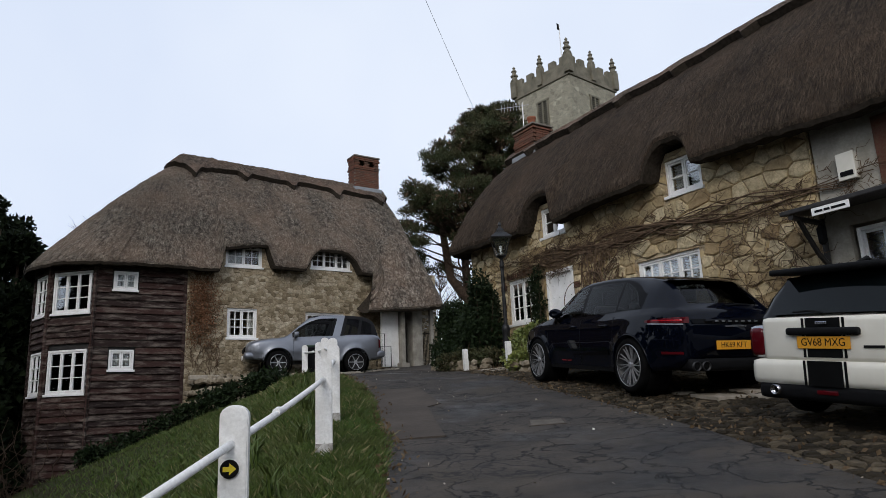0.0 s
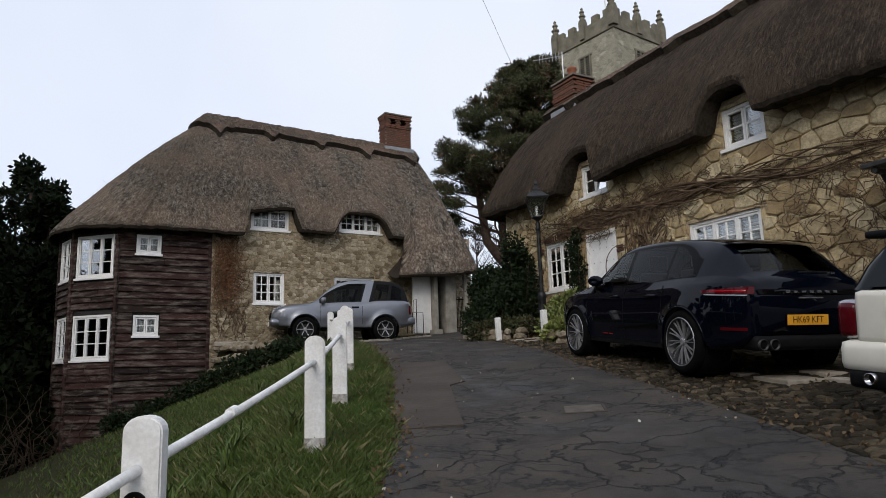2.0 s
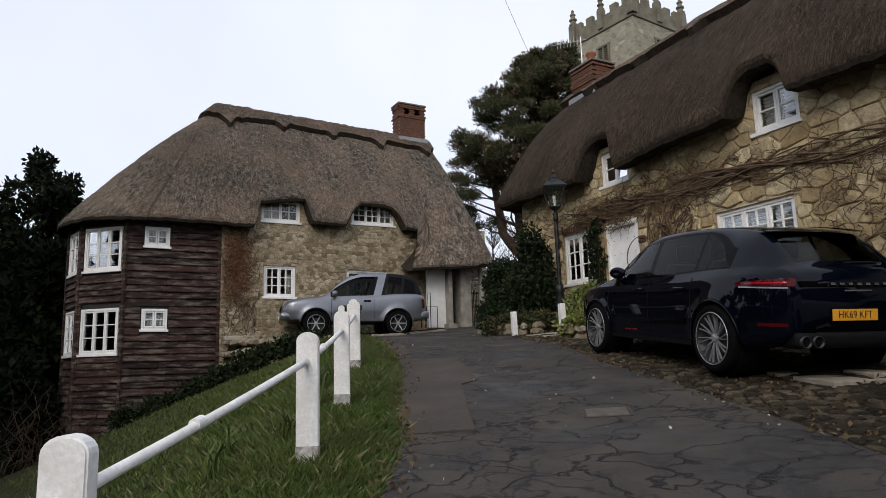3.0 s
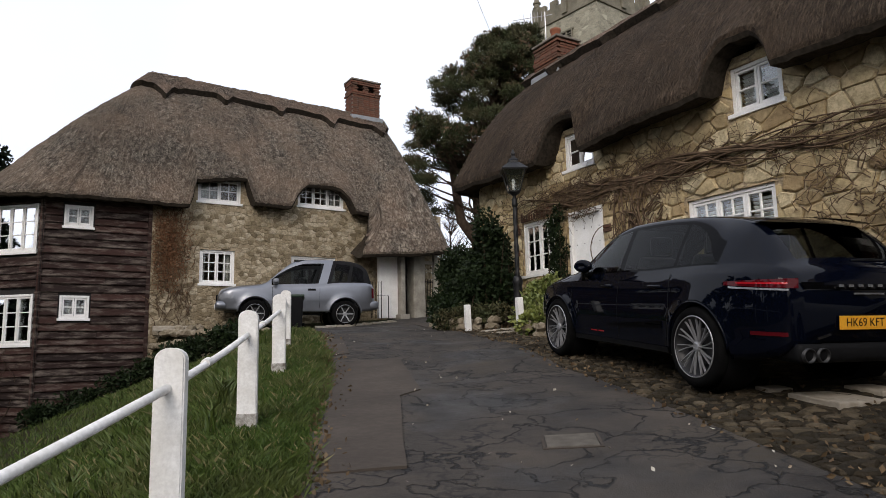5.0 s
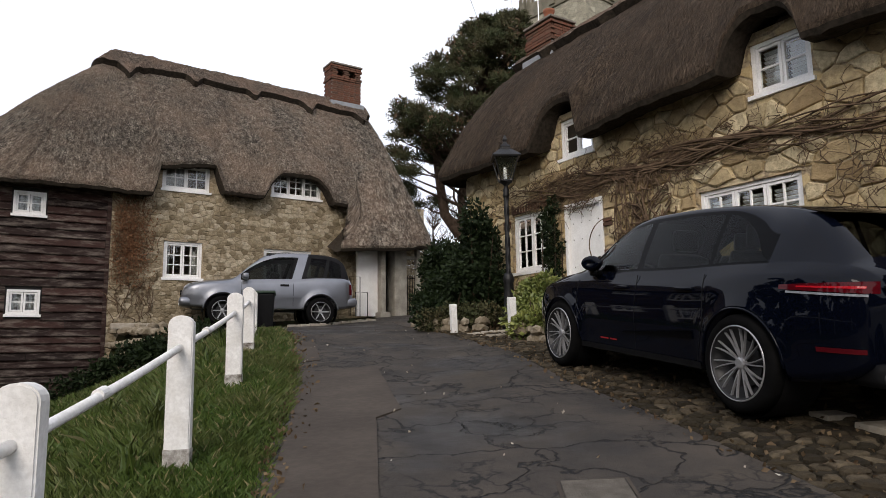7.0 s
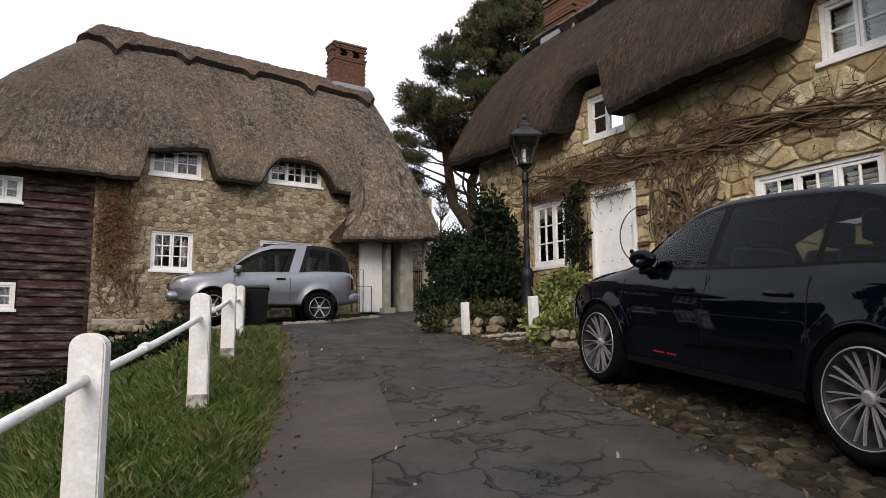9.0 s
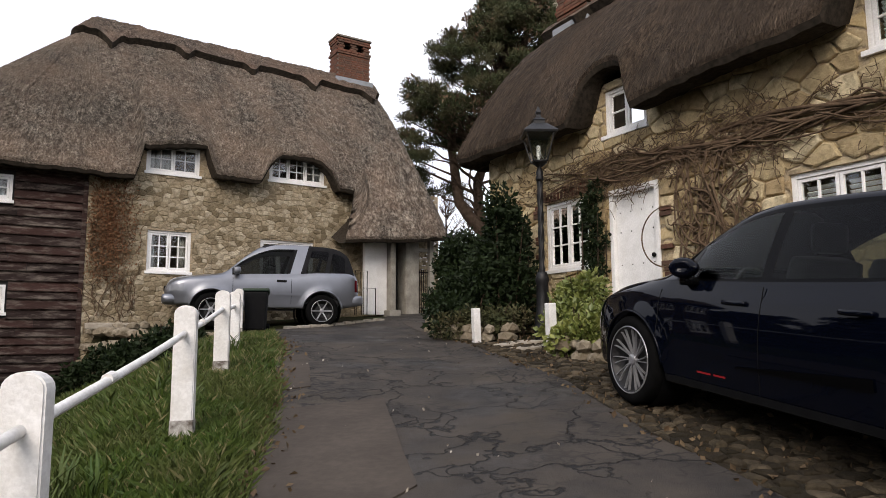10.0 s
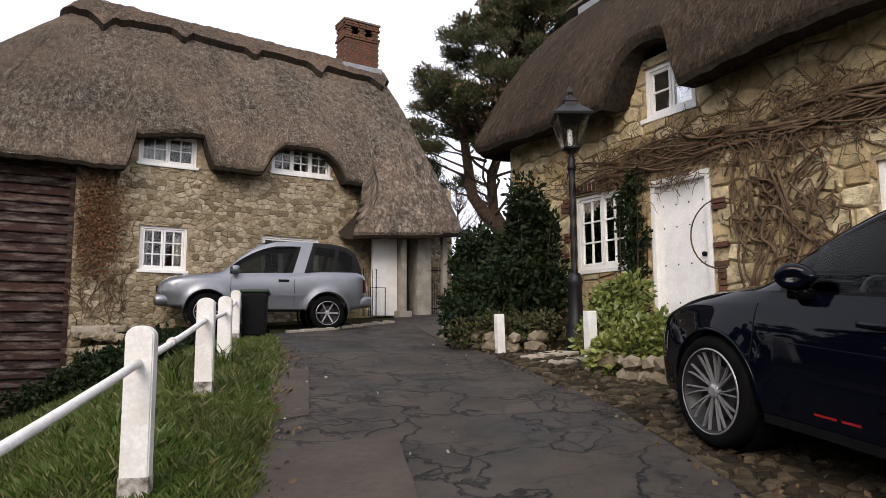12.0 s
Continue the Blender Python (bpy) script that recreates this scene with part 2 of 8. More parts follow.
def timber_mat(name, a, b, grey):
    mat, nt, bsdf = material(name, 0.85, 0, 0.25)
    v = coords(nt, (0.5, 4, 9), which="Object")
    grain = noisy(nt, v, 5, 5, 0.65, 0.3, 0.7)
    worn = noisy(nt, coords(nt, (1, 1, 5)), 1.9, 6, 0.72, 0.48, 0.68)
    c = mixed(nt, per_object(nt), a, b)
    c = mixed(nt, mixed(nt, grain, (0,) * 3, (0.6,) * 3), c, [k * 0.4 for k in a])
    c = mixed(nt, mixed(nt, worn, (0,) * 3, (0.7,) * 3), c, grey)
    nt.links.new(c, bsdf.inputs["Base Color"])
    bumped(nt, bsdf, grain, 0.5, 0.008)
    return mat


M_board = timber_mat("weatherboard", (0.014, 0.0075, 0.006), (0.06, 0.027, 0.021), (0.2, 0.165, 0.138))
M_black_wood = plain("black_timber", (0.012, 0.011, 0.01), (0.03, 0.027, 0.025), 10, 0.6)


def brick_mat():
    mat, nt, bsdf = material("brick_red", 0.9, 0, 0.2)
    r = per_object(nt)
    f = noisy(nt, coords(nt), 30, 4)
    c = mixed(nt, r, (0.16, 0.05, 0.03), (0.075, 0.036, 0.027))
    c = mixed(nt, mixed(nt, f, (0,) * 3, (0.5,) * 3), c, (0.12, 0.095, 0.06))
    nt.links.new(c, bsdf.inputs["Base Color"])
    bumped(nt, bsdf, f, 0.4, 0.006)
    return mat


M_brick = brick_mat()
M_mortar = plain("mortar", (0.24, 0.21, 0.17), (0.15, 0.13, 0.11), 12, 0.95, 0, 0.1, 0.4)
M_curtain = plain("net_curtain", (0.6, 0.58, 0.54), (0.42, 0.4, 0.37), 6, 0.9)
# near-black for flat panels that stand for the shade inside openings
M_void_shade = plain("void_shade", (0.02, 0.018, 0.016), (0.035, 0.03, 0.028), 2, 0.9)


def glass_mat(name, tint=(1, 1, 1), rough=0.03):
    mat, nt, bsdf = material(name, rough, 0, 0.5)
    bsdf.inputs["Base Color"].default_value = (*tint, 1)
    bsdf.inputs["Transmission Weight"].default_value = 1.0
    bsdf.inputs["IOR"].default_value = 1.45
    nz = noisy(nt, coords(nt), 2.5, 2)
    bumped(nt, bsdf, nz, 0.06, 0.01)
    return mat


M_glass = glass_mat("window_glass", (0.9, 0.95, 0.95))


def asphalt_mat():
    mat, nt, bsdf = material("asphalt", 0.8, 0, 0.3)
    v = coords(nt)
    grit = noisy(nt, v, 90, 3, 0.7, 0.3, 0.7)
    mid = noisy(nt, v, 1.7, 6, 0.62, 0.35, 0.68)
    damp = noisy(nt, v, 0.55, 4, 0.6, 0.5, 0.64)
    moss = noisy(nt, v, 0.9, 5, 0.65, 0.55, 0.75)
    nz = nt.nodes.new("ShaderNodeTexNoise")
    nz.inputs["Scale"].default_value = 2.2
    nz.inputs["Detail"].default_value = 5
    nt.links.new(v, nz.inputs["Vector"])
    vv = nt.nodes.new("ShaderNodeMix")
    vv.data_type = "VECTOR"
    vv.inputs["Factor"].default_value = 0.5
    nt.links.new(v, vv.inputs[4])
    nt.links.new(nz.outputs["Color"], vv.inputs[5])
    ve = nt.nodes.new("ShaderNodeTexVoronoi")
    ve.feature = "DISTANCE_TO_EDGE"
    ve.inputs["Scale"].default_value = 2.3
    nt.links.new(vv.outputs[1], ve.inputs["Vector"])
    crack = nt.nodes.new("ShaderNodeMapRange")
    crack.inputs["From Min"].default_value, crack.inputs["From Max"].default_value = 0.006, 0.024
    nt.links.new(ve.outputs["Distance"], crack.inputs["Value"])
    few = noisy(nt, v, 0.6, 5, 0.6, 0.36, 0.46)
    inv = nt.nodes.new("ShaderNodeMath")
    inv.operation = "SUBTRACT"
    inv.inputs[0].default_value = 1
    nt.links.new(crack.outputs["Result"], inv.inputs[1])
    cr = nt.nodes.new("ShaderNodeMath")
    cr.operation = "MULTIPLY"
    nt.links.new(inv.outputs[0], cr.inputs[0])
    nt.links.new(few, cr.inputs[1])
    c = mixed(nt, mid, (0.018, 0.0145, 0.012), (0.064, 0.05, 0.037))
    c = mixed(nt, mixed(nt, grit, (0,) * 3, (0.5,) * 3), c, (0.055, 0.05, 0.045))
    c = mixed(nt, mixed(nt, moss, (0,) * 3, (0.6,) * 3), c, (0.05, 0.038, 0.022))
    c = mixed(nt, mixed(nt, damp, (0,) * 3, (0.6,) * 3), c, (0.014, 0.0135, 0.0135))
    ve2 = nt.nodes.new("ShaderNodeTexVoronoi")
    ve2.feature = "DISTANCE_TO_EDGE"
    ve2.inputs["Scale"].default_value = 5.5
    nt.links.new(vv.outputs[1], ve2.inputs["Vector"])
    net = nt.nodes.new("ShaderNodeMapRange")
    net.inputs["From Min"].default_value, net.inputs["From Max"].default_value = 0.06, 0.012
    nt.links.new(ve2.outputs["Distance"], net.inputs["Value"])
    zone = noisy(nt, v, 0.8, 4, 0.6, 0.47, 0.56)
    fine_cr = nt.nodes.new("ShaderNodeMath")
    fine_cr.operation = "MULTIPLY"
    nt.links.new(net.outputs["Result"], fine_cr.inputs[0])
    nt.links.new(zone, fine_cr.inputs[1])
    c = mixed(nt, fine_cr.outputs[0], c, (0.01, 0.009, 0.008))
    c = mixed(nt, cr.outputs[0], c, (0.007, 0.0065, 0.006))
    nt.links.new(c, bsdf.inputs["Base Color"])
    rr = nt.nodes.new("ShaderNodeMapRange")
    rr.inputs["To Min"].default_value, rr.inputs["To Max"].default_value = 0.82, 0.38
    nt.links.new(damp, rr.inputs["Value"])
    nt.links.new(rr.outputs["Result"], bsdf.inputs["Roughness"])
    n1 = bumped(nt, bsdf, grit, 0.35, 0.006)
    n2 = bumped(nt, bsdf, mid, 0.3, 0.03, n1)
    neg = nt.nodes.new("ShaderNodeMath")
    neg.operation = "MULTIPLY"
    neg.inputs[1].default_value = -1
    nt.links.new(cr.outputs[0], neg.inputs[0])
    bumped(nt, bsdf, neg.outputs[0], 0.8, 0.02, n2)
    return mat


M_asphalt = asphalt_mat()
M_asphalt_patch = plain("asphalt_patch", (0.072, 0.058, 0.046), (0.048, 0.038, 0.03), 1.6, 0.85, 0, 0.25, 0.35, 6)
M_soil = plain("soil_and_turf", (0.024, 0.034, 0.01), (0.03, 0.022, 0.013), 2.2, 0.95, 0, 0.1, 0.5, 6, 0.02)


def leaf_mat(name, a, b, c3, rough=0.6, spec=0.3):
    mat, nt, bsdf = material(name, rough, 0, spec)
    r = per_island(nt)
    f = noisy(nt, coords(nt), 1.6, 3)
    c = mixed(nt, r, a, b)
    c = mixed(nt, mixed(nt, f, (0,) * 3, (0.6,) * 3), c, c3)
    nt.links.new(c, bsdf.inputs["Base Color"])
    return mat


M_grass = leaf_mat("grass_blades", (0.03, 0.062, 0.008), (0.07, 0.105, 0.018), (0.07, 0.075, 0.022))
M_grass_dead = leaf_mat("dry_grass", (0.16, 0.14, 0.06), (0.2, 0.18, 0.09), (0.12, 0.12, 0.05))
M_pine = leaf_mat("pine_needles", (0.022, 0.034, 0.012), (0.055, 0.07, 0.024), (0.085, 0.062, 0.03), 0.75)
M_hedge = leaf_mat("hedge_leaves", (0.006, 0.012, 0.004), (0.02, 0.034, 0.011), (0.011, 0.018, 0.006), 0.6, 0.15)
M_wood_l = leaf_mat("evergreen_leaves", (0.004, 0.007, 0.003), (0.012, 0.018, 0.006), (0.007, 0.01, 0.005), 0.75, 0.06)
M_shrub = leaf_mat("variegated_leaves", (0.1, 0.13, 0.025), (0.27, 0.28, 0.08), (0.05, 0.08, 0.018), 0.45, 0.4)
M_bark = plain("bark", (0.05, 0.034, 0.024), (0.1, 0.07, 0.05), 6, 0.95, 0, 0.1, 0.9, 6, 0.03)
M_vine = plain("vine_stem", (0.06, 0.038, 0.024), (0.16, 0.108, 0.068), 9, 0.9, 0, 0.15, 0.6)

# ---- the ground: one sheet out to the horizon ----
def axis(near0, near1, step, far):
    a = list(np.arange(near0, near1 + 1e-6, step))
    k, d = near1, step
    while k < far:
        d *= 1.35
        k += d
        a.append(k)
    k, d = near0, step
    while k > -far:
        d *= 1.35
        k -= d
        a.insert(0, k)
    return a


gx, gy = axis(-14, 9, 0.28, 700), axis(-3, 27, 0.28, 700)
bm = bmesh.new()
rows = []
for y in gy:
    r = []
    for x in gx:
        near = abs(x) < 60 and -60 < y < 60
        z = gz(max(-60, min(60, x)), max(-59, min(119, y)))
        e = verge_x(y)
        if x < e - 0.1 or x > 2.2:
            z += 0.03 * noise3((x, y, 0), 1.4) + 0.015 * noise3((x, y, 3), 5)
        r.append(Vector((x, y, z - 0.02)))
    rows.append(r)
grid_faces(bm, rows)
ground = tagged(bm_obj("ground", bm, M_soil, True), "sloping bank of soil and rough winter turf", "ground", kind="structure")

# the lane: a sheet of worn asphalt laid on the ground
bm = bmesh.new()
rows = []


def lane_right(y):
    return float(np.interp(y, [-30, 0, 5, 7.6, 10.4, 11.7, 13.5, 14.7, 16.5, 18.2, 19.5, 21, 24, 30], [4.0, 3.8, 3.5, 3.3, 2.8, 2.5, 2.27, 1.96, 1.6, 1.1, 0.9, 1.1, 1.6, 2.5]))


def lane_left(y):
    return verge_x(y) if y < 20.8 else float(np.interp(y, [20.8, 23.5, 26, 31], [-2.35, -0.3, -0.1, 0.3]))


for y in np.arange(-30, 31, 0.3):
    l, rt = lane_left(y), lane_right(y)
    rows.append([Vector((l + (rt - l) * k / 16, y, gz(l + (rt - l) * k / 16, y) + 0.012 + 0.012 * noise3((l + (rt - l) * k / 16, y, 7), 0.8))) for k in range(17)])
grid_faces(bm, rows)
tagged(bm_obj("road", bm, M_asphalt, True), "cracked and patched damp grey asphalt lane", "road", kind="structure")

# ---- thatched roofs ----
def thatch(name, spot, eave, ridge_z, cap_tips, mats, label, n_b=64, cap_from=0.0, cap_span=None, bulge=0.28, ridge_n=-2.3, cap_drop=0.2, rough=0.05):
    """A thatched roof: eave is a list of (s, n, z, ridge_s, ridge_n); straw runs from each up to the ridge, swelling a little."""
    fine = []
    for a, b in zip(eave, eave[1:]):
        k = max(1, int(math.dist(a[:3], b[:3]) / 0.1))
        a, b = [(*v, *[0.0] * (9 - len(v))) for v in (a, b)]
        fine += [tuple(p + (q - p) * i / k for p, q in zip(a, b)) for i in range(k)]
    fine.append((*eave[-1], *[0.0] * (9 - len(eave[-1]))))

    def at(e, b, off=0.0):
        lift = e[5]
        lip = 0.2 * min(1.0, lift * 7) * (1 - b) ** 4
        drape = max(0.0, 1 - b / 0.42) ** 1.5
        b = lift + (1 - lift) * b
        s = e[0] + (e[3] - e[0]) * b
        n = e[1] + (e[4] - e[1]) * b
        rz = ridge_z(e[3])
        z = e[2] + 0.14 + (rz - e[2] - 0.14) * b
        k = bulge * math.sin(math.pi * b) ** 0.8
        wob = 0.045 * noise3((s, n, z), 1.1) + 0.025 * noise3((s, n, z), 3.5) + rough * noise3((s, n, z), 7.5)
        out = 1 if e[4] < e[1] else -1
        return spot(s + e[6] * drape, n + e[7] * drape + out * (k * 0.55 + off * 0.6 + wob * 0.5 + lip), z + e[8] * drape + k * 0.75 + off + wob * 0.6)

    thing = empty(name, Matrix(), label, "roof", kind="structure")
    bm = bmesh.new()
    uvl = bm.loops.layers.uv.new("UVMap")
    rows = []
    dist = 0.0
    us = []
    for i, e in enumerate(fine):
        if i:
            dist += math.dist(e[:3], fine[i - 1][:3])
        us.append(dist)
        rows.append([at(e, j / n_b) for j in range(n_b + 1)])
    vr = grid_faces(bm, rows)
    idx = {}
    for i, r in enumerate(vr):
        for j, v in enumerate(r):
            idx[v] = (us[i], j / n_b * 5.2)
    for f in bm.faces:
        for lp in f.loops:
            lp[uvl].uv = idx[lp.vert]
    top = part("straw", bm, mats[0], thing, "", True)
    # the cut edge and the underside, with the eave's shade coloured in
    bm = bmesh.new()
    uvl = bm.loops.layers.uv.new("UVMap")
    rows = []
    for i, e in enumerate(fine):
        jag = 0.025 * noise3((e[0] * 3, e[1] * 3, e[2] * 3), 3) + 0.02 * noise3((e[0], e[1], 9), 9)
        p0 = at(e, 0)
        inward = spot.n * (-1 if e[4] < e[1] else 1)
        p1 = p0 + inward * 0.05 + Vector((0, 0, jag - 0.15))
        p2 = p0 + inward * 0.36 + Vector((0, 0, jag - 0.13))
        p3 = p0 + inward * 0.95 + Vector((0, 0, 0.1))
        rows.append([p0 + Vector((0, 0, 0.004)), p0 * 0.5 + p1 * 0.5 - inward * 0.015, p1, p2, p3])
    vr = grid_faces(bm, rows)
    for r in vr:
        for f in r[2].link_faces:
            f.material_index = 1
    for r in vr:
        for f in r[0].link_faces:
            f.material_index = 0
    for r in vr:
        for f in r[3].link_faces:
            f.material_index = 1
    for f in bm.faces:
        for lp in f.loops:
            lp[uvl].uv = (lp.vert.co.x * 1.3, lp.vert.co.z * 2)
    part("eave_edge", bm, [mats[0], mats[2]], thing, "trimmed thatch edge, shade painted dark below")
    # the ridge cap with scalloped lower edge
    bm = bmesh.new()
    uvl = bm.loops.layers.uv.new("UVMap")
    rows = []
    meta = []
    for i, e in enumerate(fine):
        if cap_span and not (cap_span[0] <= e[0] <= cap_span[1]):
            continue
        near = min(abs(e[3] - t) for t in cap_tips)
        drop = cap_drop * (0.56 + 0.5 * max(0.0, 1 - near / 0.24) + 0.06 * min(near, 0.9))
        b0 = 1 - drop
        r = [at(e, b0, -0.02), at(e, b0 - 0.008, 0.16)] + [at(e, b0 + (1 - b0) * j / 6, 0.17 + 0.05 * j / 6) for j in range(1, 7)]
        rows.append(r)
        meta.append(us[i])
    vr = grid_faces(bm, rows)
    idx = {v: (meta[i], j * 0.2) for i, r in enumerate(vr) for j, v in enumerate(r)}
    for f in bm.faces:
        for lp in f.loops:
            lp[uvl].uv = idx[lp.vert]
    # first row of faces is dark: a shadow line painted under the cap
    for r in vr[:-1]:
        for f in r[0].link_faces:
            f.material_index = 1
    part("ridge_cap", bm, [mats[1], mats[2]], thing, "scalloped raised thatch ridge with painted shadow line")
    return thing, at, fine


def lump(s, bumps):
    """How far up the slope the eave is lifted over a window: bumps are (centre, half width, lift, arched or flat)."""
    out = [0.0]
    for c, hw, lift, arched in bumps:
        d = abs(s - c) / hw
        out.append(lift * (max(0.0, 1 - (d / 1.36) ** 3.4) if arched else 1 - smooth(0.97, 1.16, d)))
    return max(out)


# the cottage at the end of the lane
lh_ridge = lambda s: 9.52 - 0.03 * (s + 3)
L_BUMPS = [(-1.5, 0.74, 0.15, False), (1.56, 0.76, 0.165, True)]
eave_l = []
for a in np.linspace(180, 0, 17):            # the rounded far end over the boarded bay
    c = radians(a)
    eave_l.append((-5.4 - 2.2 * math.sin(c), -2.3 + 2.88 * math.cos(c), 5.0 - 0.05 * math.cos(c), -3.1, -2.3))
for s in np.arange(-5.3, 3.42, 0.1):
    eave_l.append((s, 0.5, 4.98 + 0.24 * smooth(-2.3, -0.9, s), max(-3.1, s), -2.3, lump(s, L_BUMPS)))
# the porch roof is draped down and out from the main slope
PORCH = [(3.46, 0.5, 0.0, 0.0, 0.0), (3.49, 0.5, -0.2, 0.25, -0.45), (3.53, 0.5, -0.55, 0.45, -0.98), (3.6, 0.5, -1.08, 0.6, -1.42), (3.95, 0.5, -0.7, 0.66, -1.38), (4.5, 0.5, 0.1, 0.64, -1.28), (5.15, 0.45, 0.45, 0.55, -1.12),
         (5.45, 0.2, 0.45, 0.45, -1.0), (5.6, -0.4, 0.25, 0.25, -0.6), (5.62, -1.3, 0.05, 0.0, -0.1), (5.6, -2.3, 0.0, 0.0, 0.0), (5.6, -5.1, 0.0, 0.0, 0.0)]
eave_l += [(s, n, 5.2, min(s, 4.9), -2.31 if n == -2.3 else -2.3, 0.0, ds, dn, dz) for s, n, ds, dn, dz in PORCH]
eave_l += [(s, -5.15, 5.0, max(-3.1, min(4.9, s)), -2.3) for s in np.arange(5.5, -5.5, -0.4)]
thatch("roof_thatch", LH, eave_l, lh_ridge, [-2.8, -0.95, 0.88, 2.7, 4.6], (M_thatch, M_cap, M_thatch_shade), "weathered grey-brown thatched cottage roof", cap_drop=0.21)

# the long cottage beside the lane
rh_ridge = lambda s: 8.35 + 0.015 * s
R_BUMPS = [(0.38, 0.44, 0.19, True), (4.4, 0.44, 0.15, True)]
rh_e = lambda s: float(np.interp(s, [-3.4, 1, 4.5, 5.5, 7.5, 14], [4.74, 4.61, 4.77, 4.75, 4.6, 4.5]))
eave_r = [(-3.75, -5.6, 4.9, -3.95, -2.5), (-3.75, -2.5, 4.9, -3.95, -2.49), (-3.72, -1.0, 4.8, -3.95, -2.5), (-3.6, 0.3, 4.72, -3.95, -2.5)]
for s in np.arange(-3.4, 14.05, 0.12):
    eave_r.append((s, 0.6, rh_e(s), s if s > -3 else s - 0.3, -2.5, lump(s, R_BUMPS)))
eave_r += [(14.2, -2.5, 4.6, 13.6, -2.49), (14.2, -5.6, 4.6, 13.6, -2.5)]
eave_r += [(s, -5.6, 4.7, s, -2.5) for s in np.arange(13.8, -3.8, -0.6)]
thatch("roof_thatch", RH, eave_r, rh_ridge, [-2.6 + 1.9 * k for k in range(9)], (M_thatch_r, M_cap, M_thatch_shade), "brown combed thatch roof with eyebrow dormers", cap_drop=0.16, bulge=0.34, rough=0.02)


# ---- walls with openings ----
def wall_mesh(bm, place, s0, s1, z0, z1, holes, thick):
    """A wall in its own frame: front at n = 0, openings (s0, s1, z0, z1) go right through."""
    ss = sorted({s0, s1, *[h[0] for h in holes], *[h[1] for h in holes]})
    zs = sorted({z0, z1, *[h[2] for h in holes], *[h[3] for h in holes]})
    ss, zs = [v for v in ss if s0 <= v <= s1], [v for v in zs if z0 <= v <= z1]

    def solid(i, j):
        if not (0 <= i < len(ss) - 1 and 0 <= j < len(zs) - 1):
            return False
        cs, cz = (ss[i] + ss[i + 1]) / 2, (zs[j] + zs[j + 1]) / 2
        return not any(h[0] < cs < h[1] and h[2] < cz < h[3] for h in holes)

    def quad(*pts):
        bm.faces.new([bm.verts.new(place(*p)) for p in pts])

    for i in range(len(ss) - 1):
        for j in range(len(zs) - 1):
            if not solid(i, j):
                continue
            a, b, c, d = ss[i], ss[i + 1], zs[j], zs[j + 1]
            quad((a, 0, c), (b, 0, c), (b, 0, d), (a, 0, d))
            quad((b, -thick, c), (a, -thick, c), (a, -thick, d), (b, -thick, d))
            if not solid(i - 1, j):
                quad((a, -thick, c), (a, 0, c), (a, 0, d), (a, -thick, d))
            if not solid(i + 1, j):
                quad((b, 0, c), (b, -thick, c), (b, -thick, d), (b, 0, d))
            if not solid(i, j - 1):
                quad((a, -thick, c), (b, -thick, c), (b, 0, c), (a, 0, c))
            if not solid(i, j + 1):
                quad((a, 0, d), (b, 0, d), (b, -thick, d), (a, -thick, d))
    bmesh.ops.remove_doubles(bm, verts=bm.verts, dist=0.0005)


def wall(name, place, s0, s1, z0, z1, holes, mat, label, thick=0.45):
    bm = bmesh.new()
    wall_mesh(bm, place, s0, s1, z0, z1, holes, thick)
    return tagged(bm_obj(name, bm, mat), label, "wall", kind="structure")


WIN_COUNT = [0]


